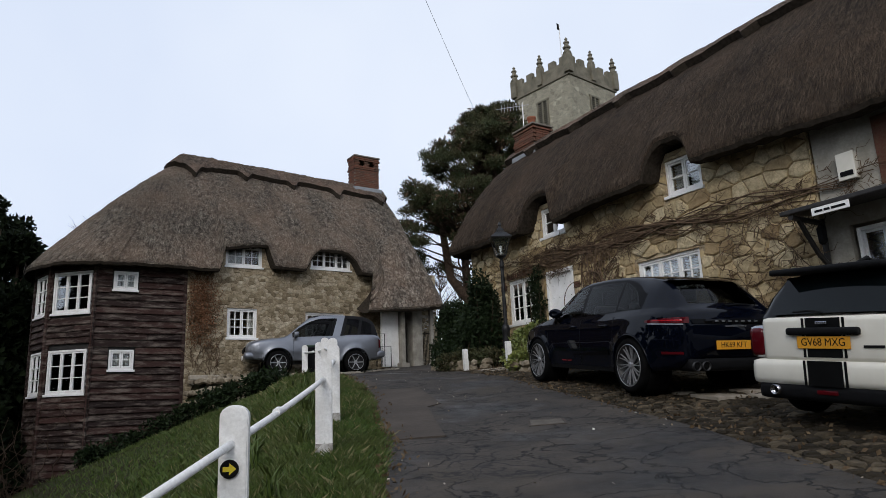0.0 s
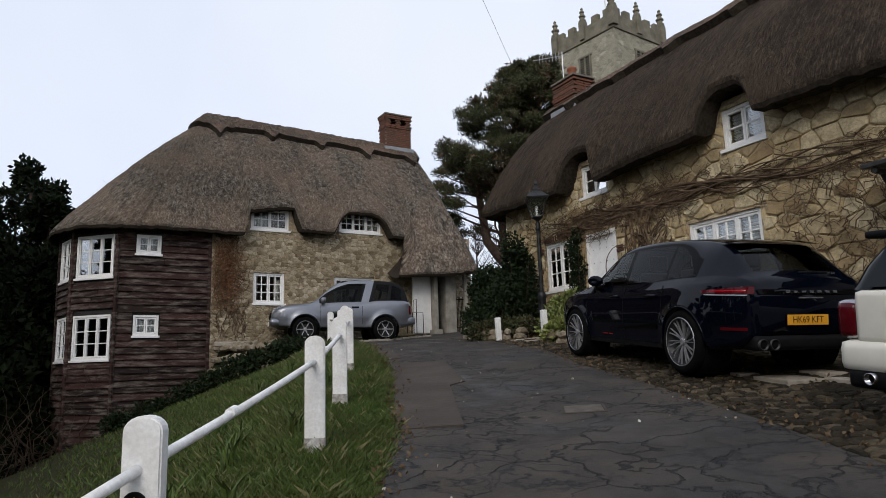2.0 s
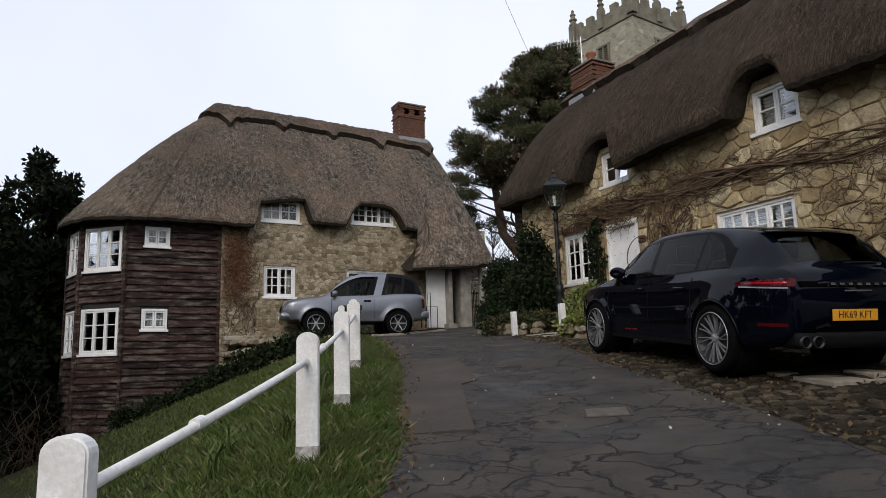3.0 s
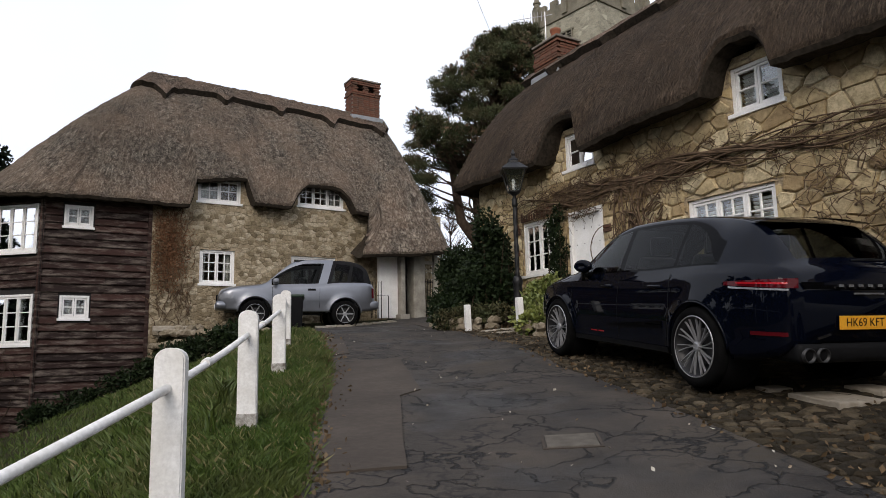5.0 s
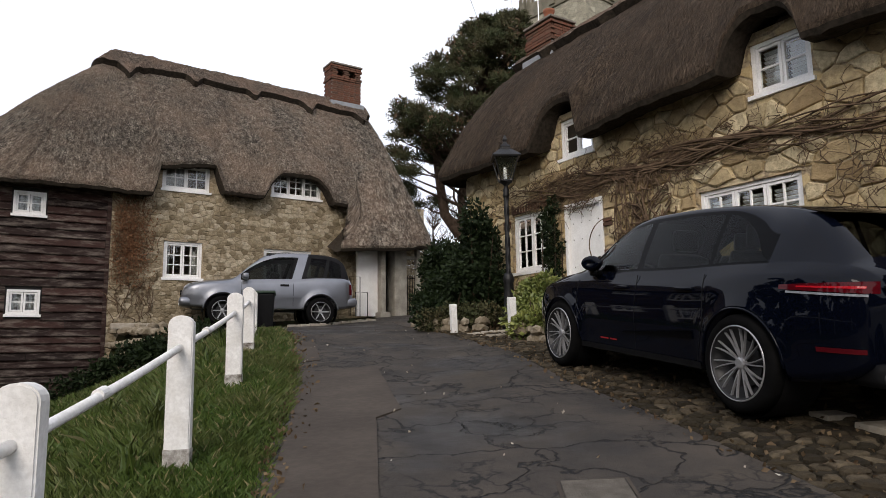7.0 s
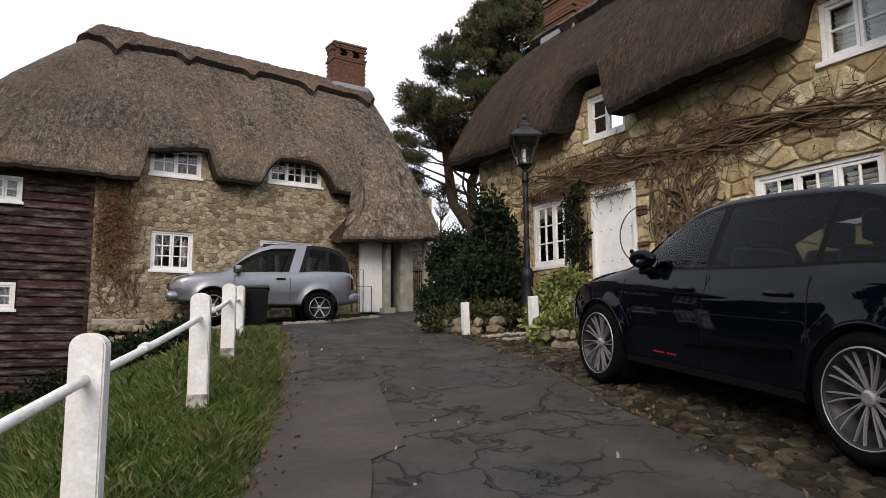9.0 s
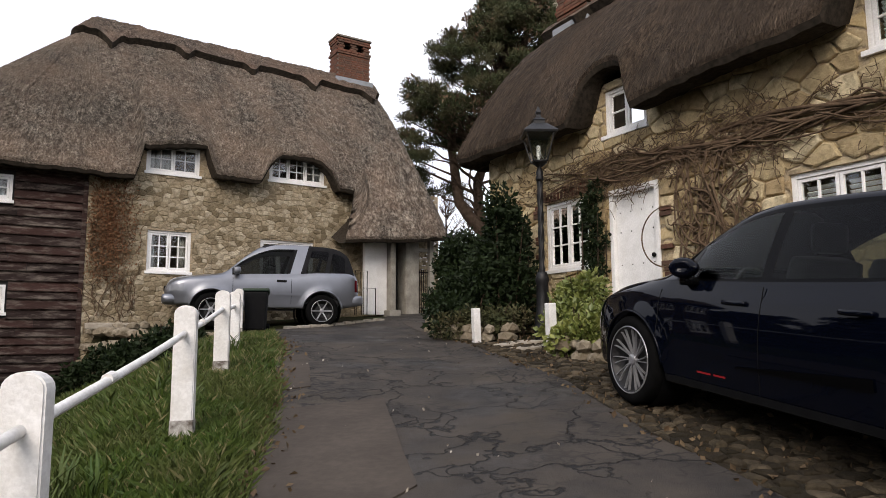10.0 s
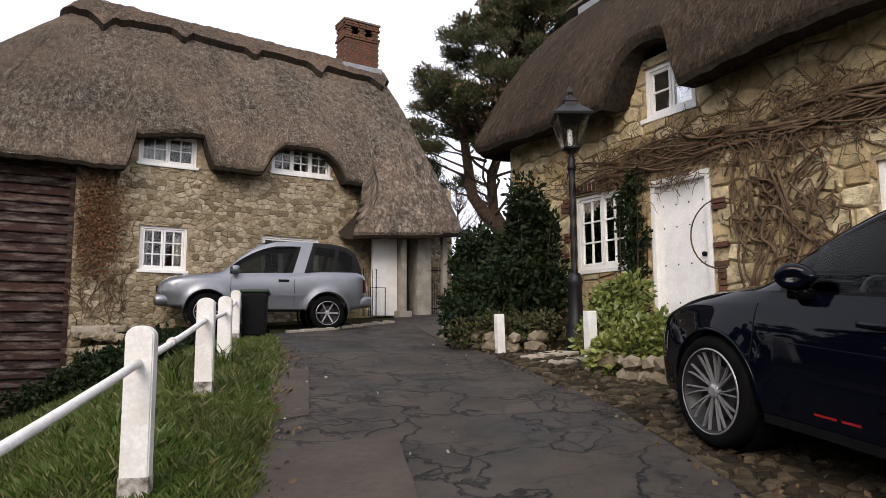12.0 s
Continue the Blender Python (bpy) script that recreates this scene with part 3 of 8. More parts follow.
def window(place, s0, s1, z0, z1, lights, rows, label, cols=2, inset=0.06, sill=True, curtain=None, shutters=False, open_light=None):
    """A casement window: outer frame, mullions between its lights, bars and panes; lights may carry curtains or shutters."""
    WIN_COUNT[0] += 1
    win = empty("window_%d" % WIN_COUNT[0], Matrix(), label, "window", kind="structure")

    def bar(bm, a, b, c, d, n0, n1, bev=0.006):
        vs = box(bm, a, b, n0, n1, c, d, bev)
        for v in vs:
            v.co = place(v.co.x, v.co.y, v.co.z)

    f = 0.06
    bm = bmesh.new()
    bar(bm, s0, s0 + f, z0, z1, -inset - 0.07, -inset + 0.015)
    bar(bm, s1 - f, s1, z0, z1, -inset - 0.07, -inset + 0.015)
    bar(bm, s0 + f, s1 - f, z1 - f, z1, -inset - 0.07, -inset + 0.012)
    bar(bm, s0 + f, s1 - f, z0, z0 + f, -inset - 0.07, -inset + 0.012)
    part("window_frame", bm, M_white, win)
    w = (s1 - s0 - 2 * f) / lights
    for k in range(lights):
        a = s0 + f + w * k + 0.004
        b = a + w - 0.008
        c, d = z0 + f + 0.004, z1 - f - 0.004
        g = 0.042
        bm = bmesh.new()
        bar(bm, a, a + g, c, d, -inset - 0.055, -inset - 0.005)
        bar(bm, b - g, b, c, d, -inset - 0.055, -inset - 0.005)
        bar(bm, a + g, b - g, c, c + g, -inset - 0.055, -inset - 0.008)
        bar(bm, a + g, b - g, d - g, d, -inset - 0.055, -inset - 0.008)
        cas = part("casement", bm, M_white, win)
        pw, ph = (b - a - 2 * g) / cols, (d - c - 2 * g) / rows
        for i in range(1, cols):
            bm = bmesh.new()
            bar(bm, a + g + pw * i - 0.013, a + g + pw * i + 0.013, c + g, d - g, -inset - 0.045, -inset - 0.012, 0.003)
            part("glazing_bar", bm, M_white, cas)
        for j in range(1, rows):
            bm = bmesh.new()
            bar(bm, a + g, b - g, c + g + ph * j - 0.013, c + g + ph * j + 0.013, -inset - 0.043, -inset - 0.014, 0.003)
            part("glazing_bar", bm, M_white, cas)
        for i in range(cols):
            for j in range(rows):
                bm = bmesh.new()
                bar(bm, a + g + pw * i, a + g + pw * (i + 1), c + g + ph * j, c + g + ph * (j + 1), -inset - 0.034, -inset - 0.03, 0)
                pane = part("pane", bm, M_glass, cas)
                pane.visible_shadow = False
        if shutters:
            for q in np.arange(c + 0.06, d - 0.05, 0.062):
                bm = bmesh.new()
                vs = box(bm, a + g, b - g, -0.028, 0.028, -0.005, 0.005)
                bmesh.ops.rotate(bm, verts=vs, cent=(0, 0, 0), matrix=Matrix.Rotation(radians(38), 3, "X"))
                for v in vs:
                    v.co = place(v.co.x, v.co.y - inset - 0.14, v.co.z + q)
                part("shutter_slat", bm, M_white, cas)
    if sill:
        bm = bmesh.new()
        bar(bm, s0 - 0.04, s1 + 0.04, z0 - 0.06, z0 + 0.004, -inset - 0.06, 0.05)
        part("window_sill", bm, M_white, win)
    if curtain:
        for a, b in curtain:
            bm = bmesh.new()
            sa, sb = s0 + (s1 - s0) * a, s0 + (s1 - s0) * b
            nn = max(8, int((sb - sa) / 0.02))
            grid_faces(bm, [[place(sa + (sb - sa) * i / nn, -inset - 0.2 + 0.025 * math.sin(i * 1.1) + 0.012 * math.sin(i * 2.3), z) for z in (z0 + 0.05, (z0 + z1) / 2, z1 - 0.03)] for i in range(nn + 1)])
            cu = bm_obj("curtain", bm, M_curtain, True)
            sol = cu.modifiers.new("cloth", "SOLIDIFY")
            sol.thickness = 0.004
            tagged(cu, "pale gathered curtain hanging inside a window", "curtain")
    return win


# the end cottage
L_HOLES = [(-2.0, -1.02, 2.93, 3.9), (0.66, 2.1, 2.93, 3.86), (-2.1, -0.88, 5.28, 5.99), (0.85, 2.38, 5.42, 6.2)]
wall("wall_south", LH, -3.3, 5.3, 0.2, 6.0, L_HOLES, M_rubble_l, "grey-brown rubble stone cottage front")
wall("wall_back", Spot(*LH(5.2, -4.6, 0).xy, 211.5), -0.9, 8.5, 0.2, 5.3, [], M_rubble_l, "rubble stone back wall of the cottage")
wall("wall_side", Spot(*LH(5.3, 0, 0).xy, 121.5), 0.0, 4.6, 0.2, 5.3, [], M_rubble_l, "rubble stone gable wall of the cottage")
for hole, lights, rws, cols, cur in zip(L_HOLES, (2, 3, 2, 3), (3, 3, 2, 3), (2, 2, 2, 2), ([(0.05, 0.2), (0.72, 0.97)], None, [(0.02, 0.48)], [(0.62, 0.98)])):
    window(LH, *hole, lights, rws, "white painted casement window in a stone wall", cols, curtain=cur)

# the long cottage
R_HOLES = [(-1.5, -0.42, 2.5, 3.66), (0.05, 1.02, 1.62, 3.62), (2.97, 4.55, 2.55, 3.28), (0.0, 0.86, 4.5, 5.24), (3.95, 4.82, 4.45, 5.2)]
wall("wall_lane", RH, -3.12, 6.95, 0.0, 5.36, R_HOLES, M_rubble_r, "golden rubble stone front of the long cottage")
wall("wall_end", Spot(*RH(-3.12, 0, 0).xy, -150), -5.0, -0.46, 0.0, 5.3, [], M_rubble_r, "golden stone end wall of the long cottage")
wall("wall_rear", Spot(*RH(5, -5.0, 0).xy, 120), -9, 8.1, -0.5, 5.2, [], M_rubble_r, "stone rear wall of the long cottage")
window(RH, *R_HOLES[0], 2, 3, "white painted window with louvred shutters inside", 2, shutters=True)
window(RH, *R_HOLES[2], 3, 2, "wide white painted window with louvred shutters inside", 2, shutters=True)
window(RH, *R_HOLES[3], 2, 2, "white painted eyebrow dormer window under the thatch", 1, shutters=True)
window(RH, *R_HOLES[4], 2, 2, "white painted eyebrow dormer window under the thatch", 1, shutters=True)

# ---- cars ----
def paint(name, col, metal=0.0, rough=0.25, coat=1.0):
    mat, nt, bsdf = material(name, rough, metal, 0.0)
    v = coords(nt)
    fl = noisy(nt, v, 3, 3)
    nt.links.new(mixed(nt, fl, col, [k * 0.9 for k in col]), bsdf.inputs["Base Color"])
    bsdf.inputs["Coat Weight"].default_value = coat
    bsdf.inputs["Coat Roughness"].default_value = 0.03
    bsdf.inputs["Coat IOR"].default_value = 1.3
    return mat


M_navy = paint("midnight_paint", (0.0014, 0.0022, 0.0056), 0.0, 0.5, 0.85)
M_silver = paint("silver_paint", (0.22, 0.23, 0.255), 0.75, 0.36, 0.8)
M_cream = paint("cream_paint", (0.72, 0.69, 0.6), 0.0, 0.3)
M_carglass = material("privacy_glass", 0.02, 0, 0.2)[0]
M_carglass.node_tree.nodes["Principled BSDF"].inputs["Base Color"].default_value = (0.004, 0.006, 0.007, 1)


def clear_glass(name, tint):
    """A thin tinted pane: clear, with a mirror sheen that grows towards grazing."""
    mat = bpy.data.materials.new(name)
    mat.use_nodes = True
    nt = mat.node_tree
    nt.nodes.clear()
    out, mix = nt.nodes.new("ShaderNodeOutputMaterial"), nt.nodes.new("ShaderNodeMixShader")
    clear, gloss, fr = nt.nodes.new("ShaderNodeBsdfTransparent"), nt.nodes.new("ShaderNodeBsdfGlossy"), nt.nodes.new("ShaderNodeFresnel")
    clear.inputs["Color"].default_value = (*tint, 1)
    gloss.inputs["Roughness"].default_value = 0.02
    fr.inputs["IOR"].default_value = 1.22
    nt.links.new(fr.outputs[0], mix.inputs[0])
    nt.links.new(clear.outputs[0], mix.inputs[1])
    nt.links.new(gloss.outputs[0], mix.inputs[2])
    nt.links.new(mix.outputs[0], out.inputs["Surface"])
    return mat


M_autoglass = clear_glass("tinted_glass", (0.8, 0.87, 0.82))
M_darkglass = clear_glass("smoked_glass", (0.24, 0.26, 0.26))
M_gloss_black = paint("gloss_black", (0.002, 0.002, 0.0023), 0, 0.3, 0.35)
M_seat = plain("black_leather", (0.012, 0.012, 0.013), (0.02, 0.019, 0.019), 14, 0.5, 0, 0.3, 0.2)
M_trim = plain("black_plastic", (0.004, 0.004, 0.0045), (0.007, 0.007, 0.0075), 12, 0.65, 0, 0.1, 0.1)
M_fabric = plain("black_canvas", (0.007, 0.007, 0.008), (0.014, 0.014, 0.016), 10, 0.9, 0, 0.2, 0.3)
M_tyre = plain("tyre_rubber", (0.004, 0.004, 0.004), (0.007, 0.007, 0.007), 14, 0.85, 0, 0.03, 0.2)
M_alloy = plain("alloy", (0.42, 0.42, 0.43), (0.33, 0.33, 0.34), 10, 0.3, 0.6, 0.5, 0.05)
M_alloy_dark = plain("dark_alloy", (0.008, 0.008, 0.009), (0.014, 0.014, 0.015), 10, 0.5, 0.2, 0.5, 0)
M_chrome = plain("chrome", (0.42, 0.42, 0.44), (0.34, 0.34, 0.36), 10, 0.2, 1.0, 0.5, 0)
M_redlens = paint("red_lens", (0.07, 0.003, 0.006), 0, 0.3)
M_clearlens = paint("clear_lens", (0.28, 0.29, 0.31), 0.3, 0.15)
M_yellow = plain("plate_yellow", (0.75, 0.35, 0.025), (0.68, 0.31, 0.02), 6, 0.4, 0, 0.4, 0)
M_ink = plain("black_ink", (0.003, 0.003, 0.003), (0.005, 0.005, 0.005), 6, 0.5, 0, 0.1, 0)
M_redink = plain("red_ink", (0.3, 0.008, 0.012), (0.24, 0.008, 0.01), 6, 0.5, 0, 0.3, 0)


def words(text, size, mat, m, parent, name="lettering", extrude=0.001, bold=0.0):
    """Raised lettering in the built-in font, as a mesh part."""
    cu = bpy.data.curves.new(name, "FONT")
    cu.body, cu.size, cu.extrude, cu.align_x, cu.align_y, cu.offset = text, size, extrude, "CENTER", "CENTER", bold
    tmp = bpy.data.objects.new("tmp", cu)
    scene.collection.objects.link(tmp)
    me = bpy.data.meshes.new_from_object(tmp.evaluated_get(bpy.context.evaluated_depsgraph_get()))
    bpy.data.objects.remove(tmp)
    bpy.data.curves.remove(cu)
    me.materials.clear()
    me.materials.append(mat)
    ob = new(name, me)
    ob.parent = parent
    ob.matrix_basis = m
    return ob


def wheel(parent, x, y, z, r, w, spokes, side, rim_mat, face_mat, rim=0.74, twin=True):
    """A road wheel whose outer face looks to side (+1 left, -1 right)."""
    m = Matrix.Translation((x, y, z)) @ Matrix.Rotation(radians(-90 * side), 4, "X")
    bm = bmesh.new()
    lathe(bm, [(r * rim, -w / 2), (r * 0.93, -w / 2), (r, -w / 2 + 0.03), (r, w / 2 - 0.03), (r * 0.95, w / 2 - 0.004), (r * 0.82, w / 2 + 0.006), (r * rim, w / 2 - 0.006)], 40, m, False)
    tyre = part("wheel", bm, M_tyre, parent, "", True)
    tyre.name = "wheel"
    bm = bmesh.new()
    rr = r * rim
    rows = [(rr + 0.004, w / 2 - 0.004), (rr - 0.012, w / 2 + 0.004), (rr - 0.022, w / 2 - 0.012), (rr - 0.03, w / 2 - 0.09), (0.03, w / 2 - 0.1)]
    lathe(bm, rows, 40, m, False)
    part("rim", bm, rim_mat, tyre, "", True)
    bm = bmesh.new()
    lathe(bm, [(rr + 0.002, w / 2 - 0.002), (rr - 0.003, w / 2 + 0.006), (rr - 0.009, w / 2 + 0.004), (rr - 0.011, w / 2 - 0.008)], 40, m, False)
    part("rim_edge", bm, face_mat, tyre, "bright machined rim edge", True)
    bm = bmesh.new()
    lathe(bm, [(rr * 0.62, w / 2 - 0.085), (rr * 0.62, w / 2 - 0.075), (0.05, w / 2 - 0.075)], 28, m)
    part("brake_disc", bm, M_alloy_dark, tyre)
    for k in range(spokes):
        bm = bmesh.new()
        for off in ((-0.105, 0.105) if twin else (0,)):
            a = 2 * math.pi * k / spokes
            pts = []
            for q in np.linspace(0.14, 0.97, 6):
                ang = a + off * (0.5 + 0.7 * q) + (0.16 * q if twin else 0)
                wd = 0.0046 * (1.15 - 0.2 * q) * (1 if twin else 3.0)
                pts.append((q * rr, ang, wd, w / 2 - 0.045 + 0.035 * q))
            top, bot = [], []
            for rad, ang, wd, h in pts:
                c, s_ = math.cos(ang), math.sin(ang)
                px = Vector((rad * c, rad * s_, h))
                t = Vector((-s_, c, 0)) * wd
                top.append([m @ (px - t - Vector((0, 0, 0.02))), m @ (px - t * 0.8), m @ (px + t * 0.8), m @ (px + t - Vector((0, 0, 0.02)))])
            grid_faces(bm, top)
        part("spoke", bm, face_mat, tyre)
    bm = bmesh.new()
    lathe(bm, [(0.05, w / 2 - 0.06), (0.045, w / 2 - 0.028), (0.03, w / 2 - 0.02), (0.002, w / 2 - 0.02)], 18, m)
    part("hub_cap", bm, face_mat, tyre)
    return tyre


def interp(xs, ys):
    return lambda v: float(np.interp(v, xs, ys))


def shell(x0, x1, step, half, bottom, deck, arches, tuck=0.05, crown=0.05, shoulder=0.05):
    """The lower body as a closed loft: half width, sill line, deck line by length; arches are (x, z, r)."""
    bm = bmesh.new()
    rows = []
    xs = list(np.arange(x0, x1 + 1e-6, step))
    for x in xs:
        h, zb, zt = half(x), bottom(x), deck(x)
        arch = zb
        for ax, az, ar in arches:
            if abs(x - ax) < ar:
                arch = max(arch, az + math.sqrt(ar * ar - (x - ax) ** 2))
        arch = min(arch, zt - 0.12)
        lo = arch
        side = []
        for q in (0.0, 0.06, 0.25, 0.45, 0.62, 0.8, 0.92, 1.0):
            z = lo + (zt - shoulder - lo) * q
            g = (z - zb) / max(0.1, zt - zb)
            y = h * (1 - tuck * (1.6 * (0.42 - g)) ** 2 if g < 0.42 else 1 - 0.10 * (g - 0.42) ** 2 * (1 + 1.6 * (g > 0.9)))
            flare = 0.0
            for ax, az, ar in arches:
                dd = math.hypot(x - ax, z - az)
                if ar <= dd + 0.02 and dd < ar + 0.12:
                    flare = max(flare, 0.028 * (1 - (dd - ar) / 0.12))
            side.append(Vector((x, y + flare, z)))
        top = [Vector((x, h * 0.90, zt - shoulder * 0.25)), Vector((x, h * 0.8, zt + 0.005)), Vector((x, h * 0.45, zt + crown * 0.75)), Vector((x, 0, zt + crown))]
        under = [Vector((x, 0, zb + 0.03)), Vector((x, h * 0.7, zb + 0.03)), Vector((x, h * 0.72, max(zb + 0.03, arch - 0.02)))]
        halfring = under + side + top
        ring = halfring + [Vector((p.x, -p.y, p.z)) for p in reversed(halfring[1:-1])]
        rows.append(ring)
    vr = grid_faces(bm, rows, True)
    bm.faces.new(list(reversed(vr[0])))
    bm.faces.new(vr[-1])
    bmesh.ops.recalc_face_normals(bm, faces=bm.faces)
    return bm


def cabin(stations, n=4):
    """The glasshouse: stations are (x, z low, half low, z top, half top)."""
    bm = bmesh.new()
    rows = []
    for x, zl, hl, zt, ht in stations:
        hr = [Vector((x, hl, zl)), Vector((x, hl * 0.66 + ht * 0.34 + 0.012, zl + (zt - zl) * 0.4)), Vector((x, ht * 0.82 + hl * 0.18 + 0.012, zl + (zt - zl) * 0.8)), Vector((x, ht * 0.94, zt - 0.02)), Vector((x, ht * 0.6, zt + 0.012)), Vector((x, 0, zt + 0.03))]
        rows.append(hr + [Vector((p.x, -p.y, p.z)) for p in reversed(hr[:-1])])
    grid_faces(bm, rows)
    bmesh.ops.recalc_face_normals(bm, faces=bm.faces)
    return bm


def quadpatch(corners, n=6, bow=0.0, axis=Vector((0, 0, 0))):
    bm = bmesh.new()
    a, b, c, d = [Vector(p) for p in corners]
    rows = []
    for i in range(n + 1):
        u = i / n
        rows.append([(a * (1 - u) + b * u) * (1 - v) + (d * (1 - u) + c * u) * v + axis * (bow * (1 - (2 * u - 1) ** 2)) for v in [j / n for j in range(n + 1)]])
    grid_faces(bm, rows)
    return bm


def number_plate(parent, text, m, size=0.083):
    bm = bmesh.new()
    box(bm, -0.26, 0.26, -0.0555, 0.0555, 0, 0.008, 0.003)
    pl = part("number_plate", bm, M_yellow, parent, "yellow rear number plate with black characters")
    pl.matrix_basis = m
    words(text, size * 1.18, M_ink, Matrix.Translation((0, 0, 0.0095)) @ Matrix.Diagonal((0.92, 1.0, 1, 1)), pl, "characters")
    return pl


def flow(xs, ys):
    """A smooth curve through points, with no overshoot."""
    xs, ys = np.array(xs, float), np.array(ys, float)
    d = np.diff(ys) / np.diff(xs)
    m = np.zeros(len(xs))
    m[0], m[-1] = d[0], d[-1]
    for i in range(1, len(xs) - 1):
        m[i] = 0.0 if d[i - 1] * d[i] <= 0 else 2 * d[i - 1] * d[i] / (d[i - 1] + d[i])

    def at(v):
        v = min(max(v, xs[0]), xs[-1])
        i = min(len(xs) - 2, int(np.searchsorted(xs, v, side="right")) - 1)
        h = xs[i + 1] - xs[i]
        u = (v - xs[i]) / h
        return float((1 + 2 * u) * (1 - u) ** 2 * ys[i] + u * (1 - u) ** 2 * h * m[i] + u * u * (3 - 2 * u) * ys[i + 1] + u * u * (u - 1) * h * m[i + 1])
    return at


class Hull:
    """A car body lofted along its length. Rows climb from the floor over the side, the glass and the roof; fields of it become parts."""
    SIDE = ((0.0, 0.955), (0.1, 0.968), (0.24, 0.975), (0.33, 0.987), (0.42, 0.995), (0.55, 1.0), (0.68, 1.0), (0.8, 0.995), (0.9, 0.985), (0.96, 0.974), (1.0, 0.96))
    BELT, GLASS, RAIL = 14, (16, 19), 20

    def __init__(self, half, sill, shoulder, belt, belt_y, rail, rail_y, dlo, arches, crown, marks, rake=0.0, wing=0.022):
        self.half, self.sill, self.shoulder, self.belt, self.belt_y, self.rail, self.rail_y, self.dlo, self.arches, self.crown, self.rake, self.wing = half, sill, shoulder, belt, belt_y, rail, rail_y, dlo, arches, crown, rake, wing
        self.xs = marks

    def side_y(self, x, z):
        """Half width of the flank at a height."""
        zb, zs = self.sill(x) + 0.03, self.shoulder(x)
        y = self.half(x) * float(np.interp((z - zb) / (zs - zb), *zip(*self.SIDE)))
        for ax, az, ar in self.arches:
            dd = math.hypot(x - ax, z - az)
            y += self.wing * max(0.0, 1 - abs(dd - ar) / 0.14) ** 1.5
        return y

    def column(self, x):
        h, zb, zs = self.half(x), self.sill(x), self.shoulder(x)
        lo = zb + 0.03
        for ax, az, ar in self.arches:
            if abs(x - ax) < ar:
                lo = max(lo, az + math.sqrt(ar * ar - (x - ax) ** 2))
        lo = min(lo, zs - 0.08)
        out = [Vector((x, 0, zb + 0.04)), Vector((x, h * 0.72, zb + 0.04)), Vector((x, h * 0.74, max(zb + 0.02, lo - 0.02)))]
        for q, _ in self.SIDE:
            z = lo + (zs - lo) * q
            out.append(Vector((x, self.side_y(x, z), z)))
        zl, yl, zr, yr = self.belt(x), self.belt_y(x), self.rail(x), self.rail_y(x)
        d = self.dlo(x)
        for q in (0.0, 0.04, 0.04 + (d - 0.04) * 0.33, 0.04 + (d - 0.04) * 0.67, d, 0.5 + d / 2, 1.0):
            out.append(Vector((x - self.rake * max(0.0, zr - zl - 0.1) * q * smooth(0.6, -0.2, x) * smooth(-1.6, -1.0, x), yl + (yr - yl) * q + 0.05 * q * (1 - q), zl + (zr - zl) * q)))
        out.append(Vector((x, yr * 0.86, zr + self.crown * 0.45)))
        out += [Vector((x, yr * k, zr + self.crown * (1 - k * k * 0.75))) for k in (0.6, 0.3, 0.0)]
        return out

    def parts(self, fields, other):
        """fields: (key, x0, x1, row0, row1); each gets a mesh for its faces on either flank; the rest goes to other."""
        cols = [self.column(x) for x in self.xs]
        bms = {}
        nrow = len(cols[0])
        for i in range(len(cols) - 1):
            xm = (self.xs[i] + self.xs[i + 1]) / 2
            for j in range(nrow - 1):
                key, centre = other, False
                for name, x0, x1, r0, r1 in fields:
                    if x0 < xm < x1 and r0 <= j < r1:
                        key, centre = name, r1 >= nrow - 1
                        break
                for sd in (1, -1):
                    bms.setdefault(key if key == other or centre else (key, sd), []).append((i, j, sd))
        done = {}
        for key, quads in bms.items():
            bm = bmesh.new()
            vs = {}

            def vert(i, j, sd):
                k = (i, j, 0 if j in (0, nrow - 1) else sd)
                if k not in vs:
                    p = cols[i][j]
                    vs[k] = bm.verts.new((p.x, p.y * sd, p.z))
                return vs[k]

            for i, j, sd in quads:
                q = [vert(i, j, sd), vert(i + 1, j, sd), vert(i + 1, j + 1, sd), vert(i, j + 1, sd)]
                bm.faces.new(q if sd < 0 else list(reversed(q)))
            if key == other:
                for i in (0, len(cols) - 1):
                    ring = [vert(i, j, 1) for j in range(nrow)] + [vert(i, j, -1) for j in range(nrow - 2, 0, -1)]
                    bm.faces.new(ring if i == 0 else list(reversed(ring)))
                bmesh.ops.recalc_face_normals(bm, faces=bm.faces)
            done[key] = bm
        return done

    def strip(self, x0, x1, z0, z1, off, side, n=12, rows=4):
        """A band lying on the flank between two slanting lines."""
        bm = bmesh.new()
        pts = []
        for i in range(n + 1):
            x = x0 + (x1 - x0) * i / n
            a, b = z0[0] + (z0[1] - z0[0]) * i / n, z1[0] + (z1[1] - z1[0]) * i / n
            pts.append([Vector((x, (self.side_y(x, a + (b - a) * k / rows) + off) * side, a + (b - a) * k / rows)) for k in range(rows + 1)])
        grid_faces(bm, pts)
        return bm


def marks(x0, x1, step, extra):
    return sorted({round(v, 3) for v in list(np.arange(x0, x1, step)) + [x1] + list(extra)})


